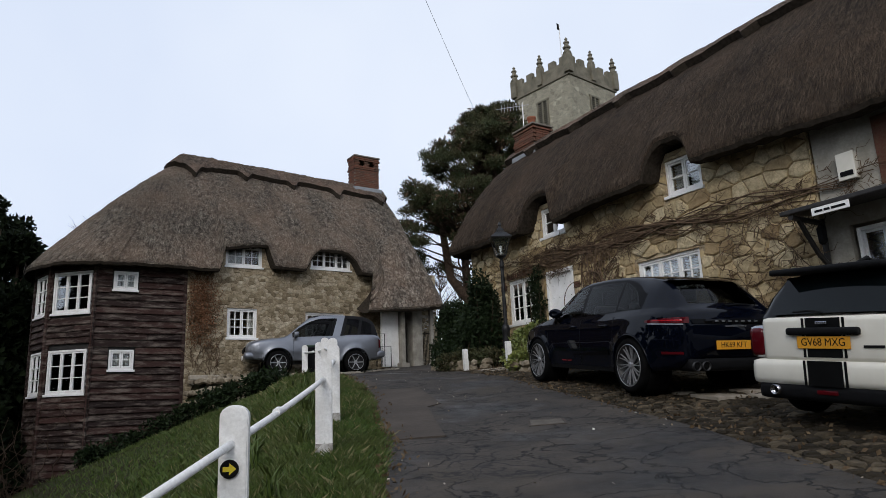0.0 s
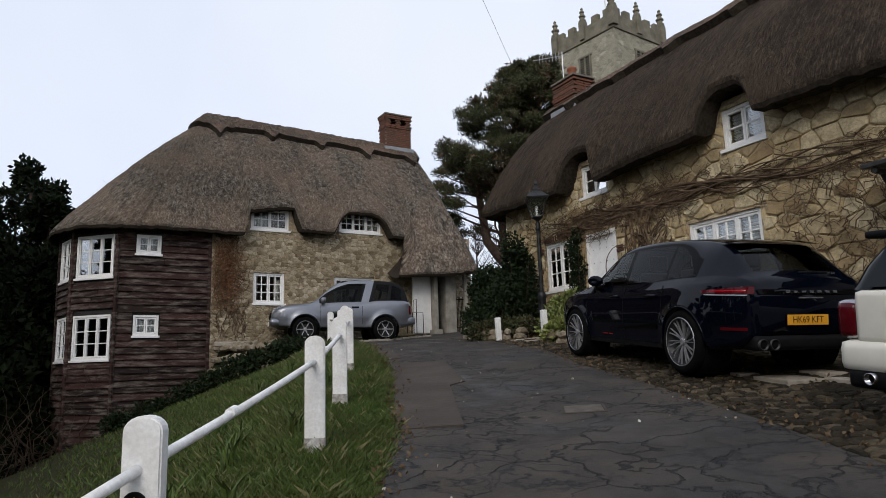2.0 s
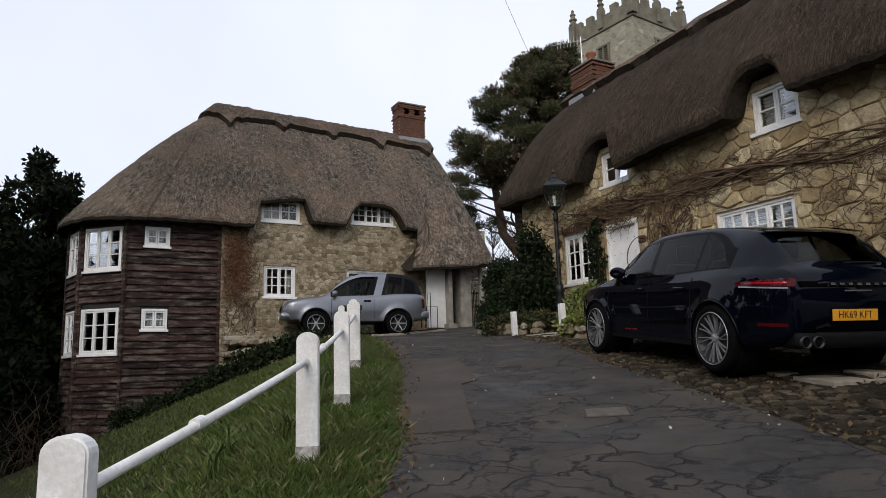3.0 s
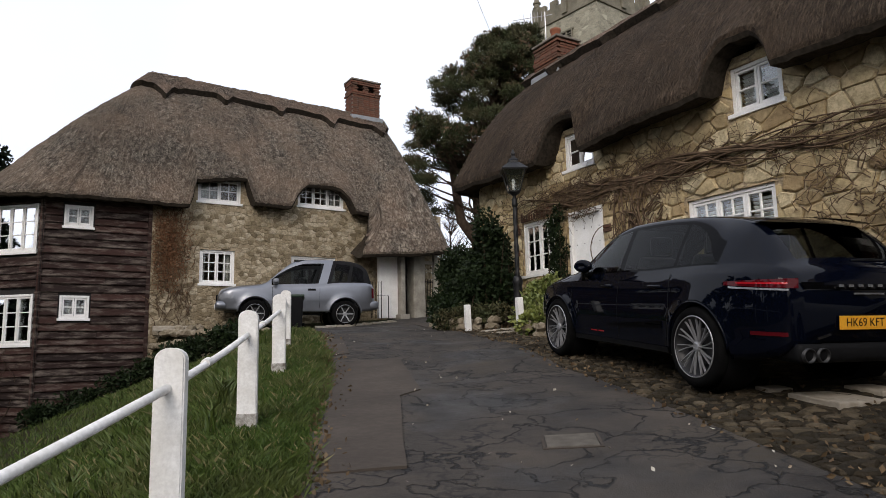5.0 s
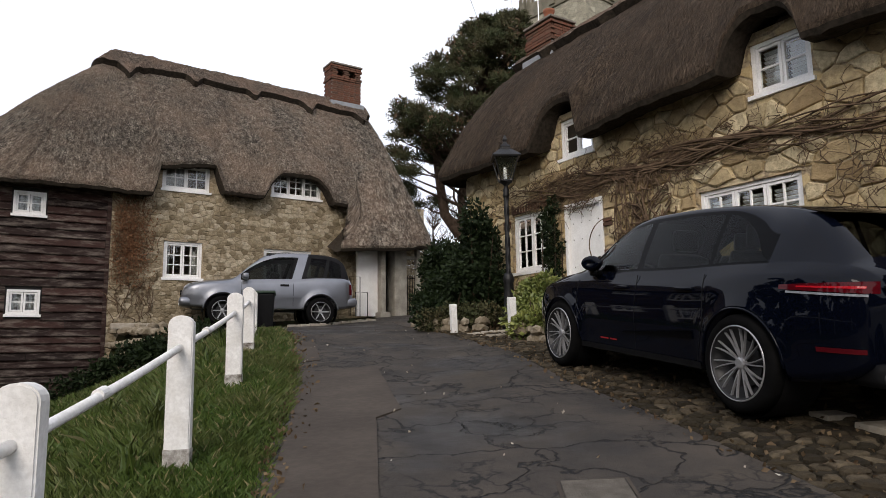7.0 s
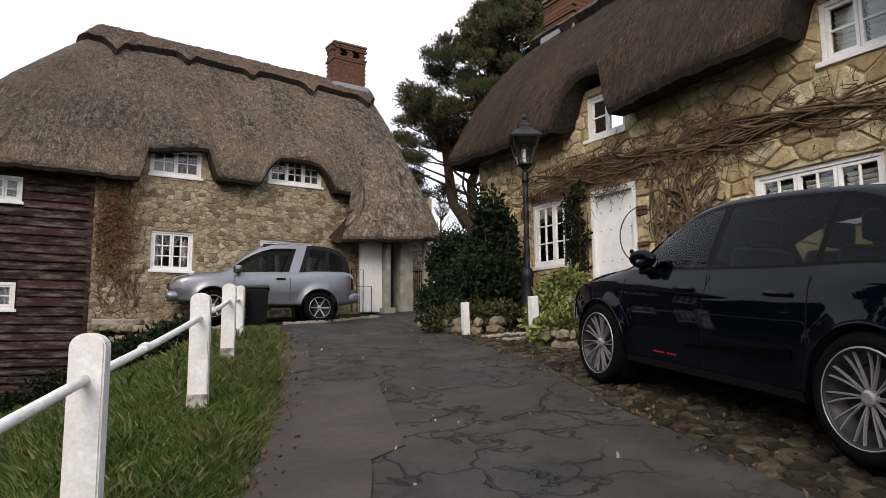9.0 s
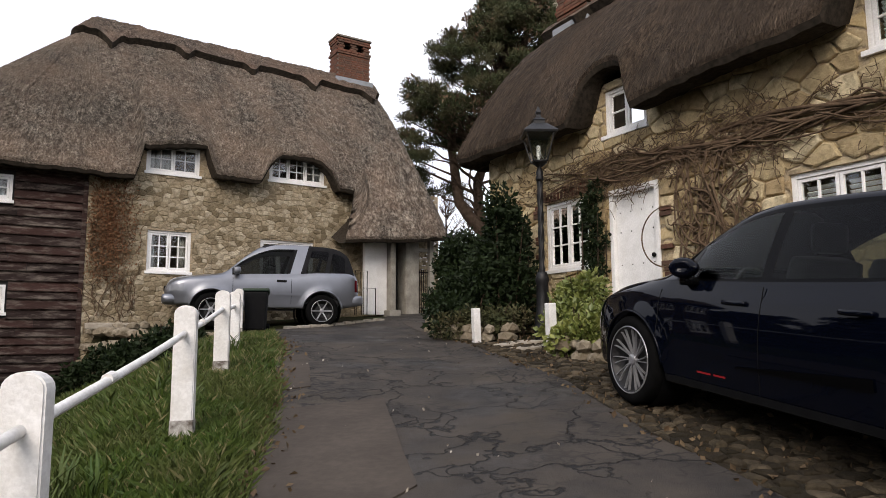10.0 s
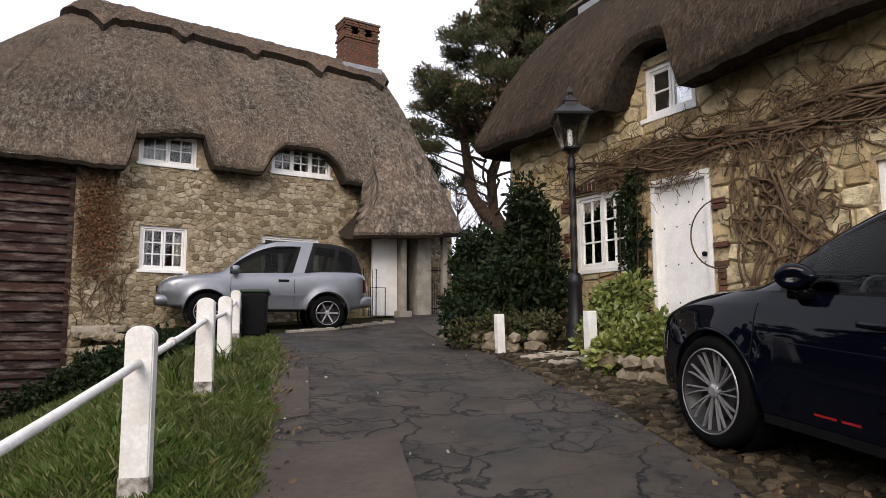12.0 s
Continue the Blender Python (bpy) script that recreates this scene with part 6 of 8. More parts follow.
block_at("plate", RH, 7.32, 7.88, 0.955, 0.975, 3.05, 3.17, M_white, "", "", 0.006, parent=sign)
for a, b in ((7.37, 7.49), (7.51, 7.6), (7.62, 7.83)):
    block_at("word_bar", RH, a, b, 0.975, 0.979, 3.09, 3.125, M_ink, "", "", 0, parent=sign)
lant = empty("wall_lantern", Matrix(), "small black lantern under the door hood", "lantern")
bm = bmesh.new()
lathe(bm, [(0.02, 0.3), (0.08, 0.22), (0.07, 0.0), (0.03, -0.04)], 6, Matrix.Translation(RH(7.12, 0.4, 2.75)))
part("case", bm, M_trim, lant)

# ---- street lamp ----
lx, ly = 2.62, 16.9
lz = gz(lx, ly) - 0.1
lamp = empty("street_lamp", pose(lx, ly, lz), "black cast-iron street lamp with a twisted post", "street lamp")
M_iron = plain("black_iron", (0.005, 0.005, 0.0055), (0.01, 0.0095, 0.0095), 20, 0.45, 0.3, 0.5, 0.2)
bm = bmesh.new()
lathe(bm, [(0.14, -0.1), (0.14, 0.3), (0.125, 0.36), (0.135, 0.4), (0.1, 0.5), (0.09, 0.95), (0.11, 1.0), (0.085, 1.08), (0.07, 1.12)], 20)
part("base", bm, M_iron, lamp, "", True)
bm = bmesh.new()
rows = []
for i in range(70):
    z = 1.1 + i * 1.45 / 69
    rows.append([Vector(((0.042 + 0.007 * math.cos(4 * a - z * 22)) * math.cos(a), (0.042 + 0.007 * math.cos(4 * a - z * 22)) * math.sin(a), z)) for a in np.linspace(0, 2 * math.pi, 17)[:-1]])
grid_faces(bm, rows, True)
part("twisted_shaft", bm, M_iron, lamp, "", True)
bm = bmesh.new()
lathe(bm, [(0.05, 2.52), (0.065, 2.56), (0.05, 2.62), (0.06, 2.66), (0.03, 2.74), (0.1, 2.8), (0.12, 2.81), (0.12, 2.83)], 12)
part("collar", bm, M_iron, lamp, "", True)
head = None
for k in range(4):
    a0, a1 = radians(45 + 90 * k), radians(135 + 90 * k)
    r0, r1 = 0.15, 0.3
    c = [Vector((r0 * math.cos(a0), r0 * math.sin(a0), 2.83)), Vector((r0 * math.cos(a1), r0 * math.sin(a1), 2.83)), Vector((r1 * math.cos(a1), r1 * math.sin(a1), 3.26)), Vector((r1 * math.cos(a0), r1 * math.sin(a0), 3.26))]
    bm = bmesh.new()
    bm.faces.new([bm.verts.new(q) for q in c])
    bmesh.ops.solidify(bm, geom=bm.faces[:], thickness=0.004)
    pane = part("pane", bm, M_glass, lamp)
    pane.visible_shadow = False
    bm = bmesh.new()
    tube(bm, [c[0], c[3]], 0.012, 6)
    tube(bm, [c[3], c[2]], 0.014, 6)
    tube(bm, [c[0], c[1]], 0.012, 6)
    part("lantern_bar", bm, M_iron, lamp)
bm = bmesh.new()
lathe(bm, [(0.36, 3.25), (0.37, 3.28), (0.16, 3.42), (0.12, 3.43), (0.12, 3.47), (0.14, 3.48), (0.06, 3.54), (0.04, 3.58), (0.06, 3.62), (0.03, 3.68), (0.005, 3.72)], 4, pose(0, 0, 0, 0, 0, 45))
part("lantern_cap", bm, M_iron, lamp)
bm = bmesh.new()
lathe(bm, [(0.02, 2.84), (0.035, 2.95), (0.035, 3.08), (0.01, 3.1)], 10)
part("bulb", bm, M_white, lamp)

# ---- hedge, shrubs, low stone edging, white stub posts ----
g = np.random.RandomState(3)


def grown(name, centres, radii, n, size, mat, seed, label, category, twigs=14, flat=1.0, shape=1.8):
    """A shrub: twiggy stems and a mass of small leaves with an uneven outline."""
    c0 = np.mean(np.asarray(centres), axis=0)
    zb = gz(c0[0], c0[1])
    th = empty(name, Matrix(), label, category)
    pts, nor = blob_points(centres, radii, n, seed, flat)
    ground_z = np.array([gz(x, y) for x, y in pts[:, :2]])
    pts[:, 2] = np.maximum(pts[:, 2], ground_z + 0.02)
    crown = leaves("foliage", pts, size, mat, seed, 0.25, shape, normals=nor)
    crown.parent = th
    bm = bmesh.new()
    r = random.Random(seed)
    for k in range(twigs):
        c = centres[r.randrange(len(centres))]
        b = Vector((c[0] + r.uniform(-0.1, 0.1), c[1] + r.uniform(-0.1, 0.1), gz(c[0], c[1]) - 0.05))
        e = Vector((c[0] + r.uniform(-0.3, 0.3), c[1] + r.uniform(-0.3, 0.3), c[2] + r.uniform(0, 0.3)))
        tube(bm, [b, b * 0.5 + e * 0.5 + Vector((r.uniform(-0.08, 0.08), r.uniform(-0.08, 0.08), 0)), e], [0.02, 0.014, 0.005], 5, False)
    part("stem_tangle", bm, M_bark, th)["kind"] = "stuff"
    return th


hc, hr = [], []
for k in range(46):
    x, y = g.uniform(1.15, 2.35), g.uniform(17.7, 20.6)
    if y > 20.0 - (x - 1.1) * 0.3 + 0.9:
        continue
    top = 1.55 + 0.45 * smooth(1.3, 2.2, x)
    hc.append((x, y, gz(x, y) + g.uniform(0.25, top)))
    hr.append(g.uniform(0.28, 0.42))
grown("hedge", hc, hr, 24000, 0.05, M_hedge, 11, "dense dark glossy evergreen hedge over a low stone edge", "hedge", 30)
hc2 = [(2.3 + g.uniform(-0.25, 0.2), 18.05 + g.uniform(-0.4, 0.5), gz(2.4, 17.9) + z) for z in np.linspace(0.3, 2.2, 18)]
grown("climbing_shrub", hc2, [0.3] * 18, 5000, 0.05, M_hedge, 12, "dark climbing shrub against the cottage corner", "shrub", 12)
hc3 = [tuple(RH(-0.16 + g.uniform(-0.12, 0.1), 0.12 + g.uniform(-0.03, 0.06), 1.55 + z)) for z in np.linspace(0.1, 2.1, 14)]
grown("climbing_shrub", hc3, [0.15] * 14, 2000, 0.045, M_hedge, 13, "narrow dark climber between window and door", "shrub", 8)
for i, (x, y, z, r, n) in enumerate([(2.75, 15.6, 0.35, 0.42, 1800), (3.0, 16.2, 0.65, 0.4, 1500), (2.95, 15.0, 0.3, 0.36, 1500), (2.62, 15.05, 0.22, 0.28, 900)]):
    zc = gz(x, y) + z
    grown("shrub", [(x, y, zc), (x + r * 0.5, y + 0.1, zc + 0.12), (x - r * 0.45, y - 0.1, zc - 0.05), (x, y + r * 0.5, zc + 0.02)], [r * 0.72, r * 0.6, r * 0.55, r * 0.5], n, 0.05, M_shrub, 20 + i, "yellow-green variegated low shrub in a stone-edged bed", "shrub", 6)
for i, (x, y) in enumerate([(1.35, 17.5), (1.75, 17.4), (2.1, 17.3), (3.35, 15.5), (3.6, 15.1), (3.1, 16.7)]):
    zc = gz(x, y) + 0.25
    grown("shrub", [(x, y, zc), (x + 0.2, y, zc + 0.08), (x - 0.2, y + 0.1, zc)], [0.24, 0.22, 0.22], 900, 0.035, M_pine, 40 + i, "low dark feathery ground-cover shrub", "shrub", 4)

M_field = stone_mat("field_stone", [(0.26, 0.21, 0.15), (0.34, 0.29, 0.22), (0.2, 0.16, 0.11)], (0.12, 0.1, 0.07), 6)


def boulder(r, seed):
    bm = bmesh.new()
    bmesh.ops.create_icosphere(bm, subdivisions=1, radius=1)
    for v in bm.verts:
        k = 1 + 0.28 * noise3((v.co.x + seed * 3.1, v.co.y, v.co.z), 1.2)
        v.co = Vector((v.co.x * r[0] * k, v.co.y * r[1] * k, v.co.z * r[2] * k))
    me = bpy.data.meshes.new("stone")
    bm.to_mesh(me)
    bm.free()
    return me


def stone_mats(me, mat):
    me.materials.append(mat)
    return me


def piece_mat(name, a, b, c3):
    """Loose or laid stones: each has a tone of its own."""
    mat, nt, bsdf = material(name, 0.92, 0, 0.2)
    f = noisy(nt, coords(nt), 14, 5, 0.65)
    l = noisy(nt, coords(nt), 3.0, 4, 0.6, 0.5, 0.75)
    c = mixed(nt, per_object(nt), a, b)
    c = mixed(nt, mixed(nt, f, (0,) * 3, (0.5,) * 3), c, c3)
    c = mixed(nt, mixed(nt, l, (0,) * 3, (0.4,) * 3), c, [k * 0.35 for k in a])
    nt.links.new(c, bsdf.inputs["Base Color"])
    bumped(nt, bsdf, f, 0.6, 0.012)
    return mat


M_edge_stone = piece_mat("edging_stone", (0.2, 0.16, 0.11), (0.34, 0.29, 0.22), (0.1, 0.085, 0.05))
edge_meshes = [stone_mats(boulder((0.15, 0.12, 0.1), k), M_edge_stone) for k in range(6)]
edging = empty("stone_edging", Matrix(), "low rough stone edging round the planted beds", "stone edging")
rr = random.Random(9)


def stones_along(pts, parent, step, rows, sc=1.0):
    for (x0, y0), (x1, y1) in zip(pts, pts[1:]):
        L = math.hypot(x1 - x0, y1 - y0)
        for k in range(max(1, int(L / step))):
            for j in range(rows):
                u = (k + rr.random()) / max(1, int(L / step))
                x, y = x0 + (x1 - x0) * u + rr.uniform(-0.04, 0.04), y0 + (y1 - y0) * u + rr.uniform(-0.04, 0.04)
                ob = new("stone", edge_meshes[rr.randrange(6)])
                ob.parent = parent
                q = rr.uniform(0.7, 1.15) * sc
                ob.matrix_basis = pose(x, y, gz(x, y) + 0.05 + 0.13 * j * sc, rr.uniform(-15, 15), rr.uniform(-15, 15), rr.uniform(0, 360)) @ Matrix.Diagonal((q, q, q, 1))


stones_along([(0.98, 20.4), (0.98, 19.2), (1.2, 18.0), (1.62, 17.15), (2.3, 17.05)], edging, 0.17, 2)
stones_along([(2.45, 15.2), (2.75, 14.55), (3.15, 14.2), (3.7, 14.6)], edging, 0.17, 2)
for i, (x, y) in enumerate([(1.62, 17.0), (2.44, 15.25)]):
    zz = gz(x, y)
    bm = bmesh.new()
    box(bm, -0.055, 0.055, -0.055, 0.055, -0.15, 0.52 if i == 0 else 0.66, 0.012, pose(x, y, zz, 1 + i, -2, 20))
    tagged(bm_obj("stub_post", bm, M_post), "short white painted wooden post beside the path", "post", "white stub posts")
path = empty("path_step", Matrix(), "pale stone threshold slabs between two white posts", "step")
M_flag = piece_mat("flagstone", (0.36, 0.32, 0.26), (0.46, 0.41, 0.34), (0.24, 0.2, 0.15))
for (x, y, a, b, t) in [(1.95, 16.45, 0.42, 0.26, -60), (2.2, 15.95, 0.42, 0.26, -58), (2.3, 16.6, 0.5, 0.35, -60), (2.55, 16.1, 0.4, 0.3, -62)]:
    bm = bmesh.new()
    box(bm, -a / 2, a / 2, -b / 2, b / 2, -0.05, 0.035, 0.015, pose(x, y, gz(x, y), 5, 0, t))
    part("slab", bm, M_flag, path)
slabs = empty("paving_slabs", Matrix(), "pale worn paving slabs set in the cobbles", "paving")
for (x, y, a, b, t) in [(4.33, 9.25, 0.5, 0.55, 15), (4.8, 9.45, 0.3, 0.4, 15), (4.75, 8.95, 0.25, 0.3, 18), (4.05, 9.75, 0.25, 0.2, 10)]:
    bm = bmesh.new()
    box(bm, -a / 2, a / 2, -b / 2, b / 2, -0.04, 0.03, 0.012, pose(x, y, gz(x, y) + 0.01, 5, 0, t))
    part("slab", bm, M_flag, slabs)

# ---- patches and cover in the lane ----
def lane_patch(name, pts, mat, label, lift=0.03):
    """A patch following the lane's slope, with a small raised edge."""
    bm = bmesh.new()
    lo = [bm.verts.new((x, y, gz(x, y) + 0.0)) for x, y in pts]
    hi = [bm.verts.new((x, y, gz(x, y) + lift)) for x, y in pts]
    f = bm.faces.new(hi)
    n_ = len(pts)
    for k in range(n_):
        bm.faces.new((lo[k], lo[(k + 1) % n_], hi[(k + 1) % n_], hi[k]))
    bmesh.ops.triangulate(bm, faces=[f])
    bmesh.ops.recalc_face_normals(bm, faces=bm.faces)
    return tagged(bm_obj(name, bm, mat), label, "road patch", kind="structure")


def rough_line(pts, step=0.25, amp=0.012):
    out = []
    for (x0, y0), (x1, y1) in zip(pts, pts[1:] + pts[:1]):
        k = max(1, int(math.hypot(x1 - x0, y1 - y0) / step))
        for i in range(k):
            u = i / k
            x, y = x0 + (x1 - x0) * u, y0 + (y1 - y0) * u
            w = 0.0 if i == 0 else amp
            out.append((x + w * noise3((x, y, 0), 5), y + w * noise3((y, x, 4), 5)))
    return out


def patch_rows(name, rows_, mat, label, lift=0.03):
    bm = bmesh.new()
    sheets = []
    for (xl, yl), (xr, yr) in rows_:
        sheets.append([(xl + (xr - xl) * k / 6, yl + (yr - yl) * k / 6) for k in range(7)])
    fine = []
    for a, b in zip(sheets, sheets[1:]):
        k = max(1, int(math.dist(a[0], b[0]) / 0.25))
        for i in range(k):
            fine.append([(p[0] + (q[0] - p[0]) * i / k, p[1] + (q[1] - p[1]) * i / k) for p, q in zip(a, b)])
    fine.append(sheets[-1])
    top = [[Vector((x + (0.014 * noise3((x, y, 2), 6) if j in (0, 6) else 0), y, gz(x, y) + lift + 0.006 * noise3((x, y, 1), 2))) for j, (x, y) in enumerate(r)] for r in fine]
    vr = grid_faces(bm, top)
    rim = [r[0] for r in vr] + vr[-1][1:] + [r[-1] for r in reversed(vr[:-1])] + list(reversed(vr[0][1:-1]))
    low = [bm.verts.new(v.co - Vector((0, 0, 0.05))) for v in rim]
    for k in range(len(rim)):
        j = (k + 1) % len(rim)
        bm.faces.new((rim[k], rim[j], low[j], low[k]))
    bmesh.ops.recalc_face_normals(bm, faces=bm.faces)
    return tagged(bm_obj(name, bm, mat), label, "road patch", kind="structure")


patch_rows("road_patch", [((0.13, 8.1), (0.76, 8.22)), ((-0.1, 10.5), (0.6, 10.53)), ((-0.18, 10.85), (0.8, 10.84)), ((-0.45, 12.6), (0.46, 13.07))], M_asphalt_patch, "smooth paler asphalt patch along the verge", 0.026)
patch_rows("road_patch", [((-0.6, 13.4), (-0.3, 13.6)), ((-1.08, 15.7), (-0.72, 15.9))], M_asphalt_patch, "smooth paler asphalt patch along the verge", 0.024)
patch_rows("road_patch", [((1.0, 17.8), (1.3, 17.6)), ((0.3, 22.8), (0.9, 22.6))], M_asphalt_patch, "smooth paler asphalt patch along the verge", 0.02)
cover = empty("manhole_cover", Matrix(), "worn rectangular concrete manhole cover in the lane", "manhole cover")
bm = bmesh.new()
box(bm, -0.19, 0.19, -0.17, 0.17, -0.03, 0.022, 0.008, pose(1.97, 8.65, gz(1.97, 8.65), 7.2, -2, -6))
part("lid", bm, plain("worn_concrete", (0.13, 0.115, 0.095), (0.08, 0.07, 0.058), 9, 0.9, 0, 0.2, 0.5), cover)
bm = bmesh.new()
for a in ((-0.21, 0.21, -0.2, -0.178), (-0.21, 0.21, 0.178, 0.2), (-0.22, -0.198, -0.2, 0.2), (0.198, 0.22, -0.2, 0.2)):
    box(bm, *a, -0.03, 0.018, 0.003, pose(1.97, 8.65, gz(1.97, 8.65), 7.2, -2, -6))
part("rim", bm, M_asphalt_patch, cover)

# ---- wheelie bin ----
bx, by = -2.42, 19.9
bin_ = empty("wheelie_bin", pose(bx, by, gz(bx, by), 0, 0, 10) @ Matrix.Scale(0.9, 4), "black wheelie bin with a green-edged lid", "bin")
bm = bmesh.new()
vs = box(bm, -0.24, 0.24, -0.27, 0.27, 0.06, 0.86, 0.03)
for v in vs:
    k = 0.84 + 0.16 * (v.co.z / 0.86)
    v.co.x, v.co.y = v.co.x * k, v.co.y * k
part("body", bm, M_trim, bin_)
bm = bmesh.new()
box(bm, -0.27, 0.27, -0.3, 0.3, 0.86, 0.93, 0.025, pose(0, 0, 0, -3, 0, 0))
part("lid", bm, plain("green_black_plastic", (0.012, 0.03, 0.018), (0.02, 0.04, 0.025), 8, 0.5), bin_, "dark green lid")
for s_ in (-1, 1):
    bm = bmesh.new()
    lathe(bm, [(0.1, -0.03), (0.1, 0.03)], 16, Matrix.Translation((s_ * 0.24, 0.22, 0.1)) @ Matrix.Rotation(radians(90), 4, "Y"))
    part("wheel", bm, M_tyre, bin_)
bm = bmesh.new()
tube(bm, [(-0.24, 0.3, 0.84), (-0.24, 0.36, 0.86), (0.24, 0.36, 0.86), (0.24, 0.3, 0.84)], 0.015, 6)
part("handle", bm, M_trim, bin_)

# ---- dry-stone edge below the parking place, with ivy ----
drystone = empty("dry_stone_edge", Matrix(), "rough dry-stone edge below the cottage, grown with ivy", "stone edging")
line = [(-6.6, 21.75), (-5.6, 20.9), (-4.6, 19.95), (-3.6, 19.05), (-2.75, 18.3)]
for (x0, y0), (x1, y1) in zip(line, line[1:]):
    for k in range(7):
        for j in range(5):
            u = (k + rr.random()) / 7
            x, y = x0 + (x1 - x0) * u - 0.14 + 0.05 * j, y0 + (y1 - y0) * u - 0.14 + 0.05 * j
            zt_ = gz(x0 + (x1 - x0) * u + 0.3, y0 + (y1 - y0) * u + 0.3)
            zb_ = gz(x0 + (x1 - x0) * u - 0.35, y0 + (y1 - y0) * u - 0.35)
            ob = new("stone", edge_meshes[rr.randrange(6)])
            ob.parent = drystone
            q = rr.uniform(0.8, 1.35)
            ob.matrix_basis = pose(x, y, zb_ + (zt_ - zb_) * j / 4.2, rr.uniform(-20, 20), rr.uniform(-20, 20), rr.uniform(0, 360)) @ Matrix.Diagonal((q, q, q * 0.9, 1))
ivc = []
for k in range(40):
    u = rr.random() * 3.9
    i = int(u)
    x, y = [line[i][a] + (line[i + 1][a] - line[i][a]) * (u - i) for a in (0, 1)]
    ivc.append((x - 0.2, y - 0.2, gz(x - 0.1, y - 0.1) + rr.uniform(0, 0.3)))
for k in range(26):
    p = LH(rr.uniform(-5.9, -3.4), rr.uniform(0.1, 0.5), 0)
    ivc.append((p.x, p.y, gz(p.x, p.y) + rr.uniform(0, 0.3)))
grown("ivy", ivc, [0.24] * len(ivc), 7500, 0.06, M_hedge, 61, "dark ivy and brambles below the stone edge", "ivy", 10)
bm = bmesh.new()
box(bm, -0.5, 0.5, -0.12, 0.12, 0, 0.14, 0.03, pose(*LH(-2.75, 0.6, 0).xy, gz(*LH(-2.75, 0.6, 0).xy) + 0.02, 0, 0, 30))
tagged(bm_obj("stone_block", bm, M_flag), "pale stone block lying at the cottage wall", "stone block")
for i in range(5):
    p = LH(-2.6 + 0.25 * i, 0.75 + 0.1 * (i % 2), 0)
    ob = new("rubble_stone", edge_meshes[i])
    ob.matrix_basis = pose(p.x, p.y, gz(p.x, p.y) + 0.06, 0, 0, 40 * i)
    tagged(ob, "loose yellowish rubble stone by the wall", "stone", "loose stones")
# kerb stones before the parking place
kerb = empty("kerb", Matrix(), "worn stone kerb before the parking place", "kerb", kind="structure")
for k in range(9):
    u = (k + 0.5) / 9
    x, y = -2.1 + 1.9 * u, 21.0 + 2.6 * u
    bm = bmesh.new()
    box(bm, -0.16, 0.16, -0.06, 0.06, -0.08, 0.06, 0.02, pose(x, y, gz(x, y), 0, rr.uniform(-3, 3), 54 + rr.uniform(-4, 4)))
    part("kerb_stone", bm, M_flag, kerb)

# ---- the big pine between the cottages ----
def limb(bm, pts, r0, r1, sides=8):
    k = len(pts)
    tube(bm, pts, [r0 + (r1 - r0) * i / (k - 1) for i in range(k)], sides, False)


def bent(a, b, r, wob, n=6):
    a, b = Vector(a), Vector(b)
    out = []
    for i in range(n + 1):
        u = i / n
        p = a.lerp(b, u)
        k = math.sin(math.pi * u) * wob
        out.append(p + Vector((r.uniform(-1, 1), r.uniform(-1, 1), r.uniform(-0.4, 0.6))) * k)
    return out


tr = random.Random(21)
pine = empty("pine_tree", Matrix(), "tall dark pine with bare twisting trunks and ragged crown", "tree")
PX, PY = 3.6, 33.5
pz0 = gz(PX, PY)
bm = bmesh.new()
limb(bm, [(PX, PY, pz0 - 0.3), (PX - 0.05, PY, pz0 + 1.8), (PX - 0.2, PY, pz0 + 3.0)], 0.42, 0.34, 12)
limb(bm, [(PX - 0.2, PY, pz0 + 2.7), (PX - 0.9, PY, pz0 + 3.5), (PX - 1.4, PY, pz0 + 4.2), (PX - 1.55, PY, pz0 + 5.3), (PX - 1.7, PY + 0.2, pz0 + 6.6), (PX - 1.6, PY + 0.2, pz0 + 8.0)], 0.27, 0.14, 10)
limb(bm, [(PX - 0.1, PY, pz0 + 2.7), (PX - 0.6, PY + 0.2, pz0 + 3.7), (PX - 0.65, PY + 0.2, pz0 + 5.0), (PX - 0.2, PY + 0.3, pz0 + 6.4), (PX + 0.1, PY, pz0 + 8.5), (PX + 0.4, PY, pz0 + 11)], 0.25, 0.1, 10)
limb(bm, [(PX, PY, pz0 + 2.6), (PX + 0.25, PY, pz0 + 4.2), (PX + 0.3, PY, pz0 + 6), (PX + 0.9, PY, pz0 + 8.6), (PX + 1.5, PY, pz0 + 11.5)], 0.28, 0.1, 10)
part("trunk", bm, M_bark, pine, "", True)
CL = []
for k in range(300):
    z = tr.uniform(4.4, 13.2)
    w = float(np.interp(z, [4.4, 5.4, 7, 9, 11, 12.4, 13.2], [1.7, 3.3, 3.8, 3.5, 2.7, 1.7, 0.8]))
    cx = PX + float(np.interp(z, [4, 6, 9, 13], [-1.2, -1.2, -0.3, 1.5]))
    a, q = tr.uniform(0, 2 * math.pi), tr.uniform(0.35, 1.0)
    x, y = cx + w * q * math.cos(a), PY + w * q * math.sin(a) * 0.9
    if z < 6.8 and abs(x - (PX - 0.9)) < 1.9 and tr.random() < 0.9:
        continue
    CL.append((x, y, pz0 + z))
bm = bmesh.new()
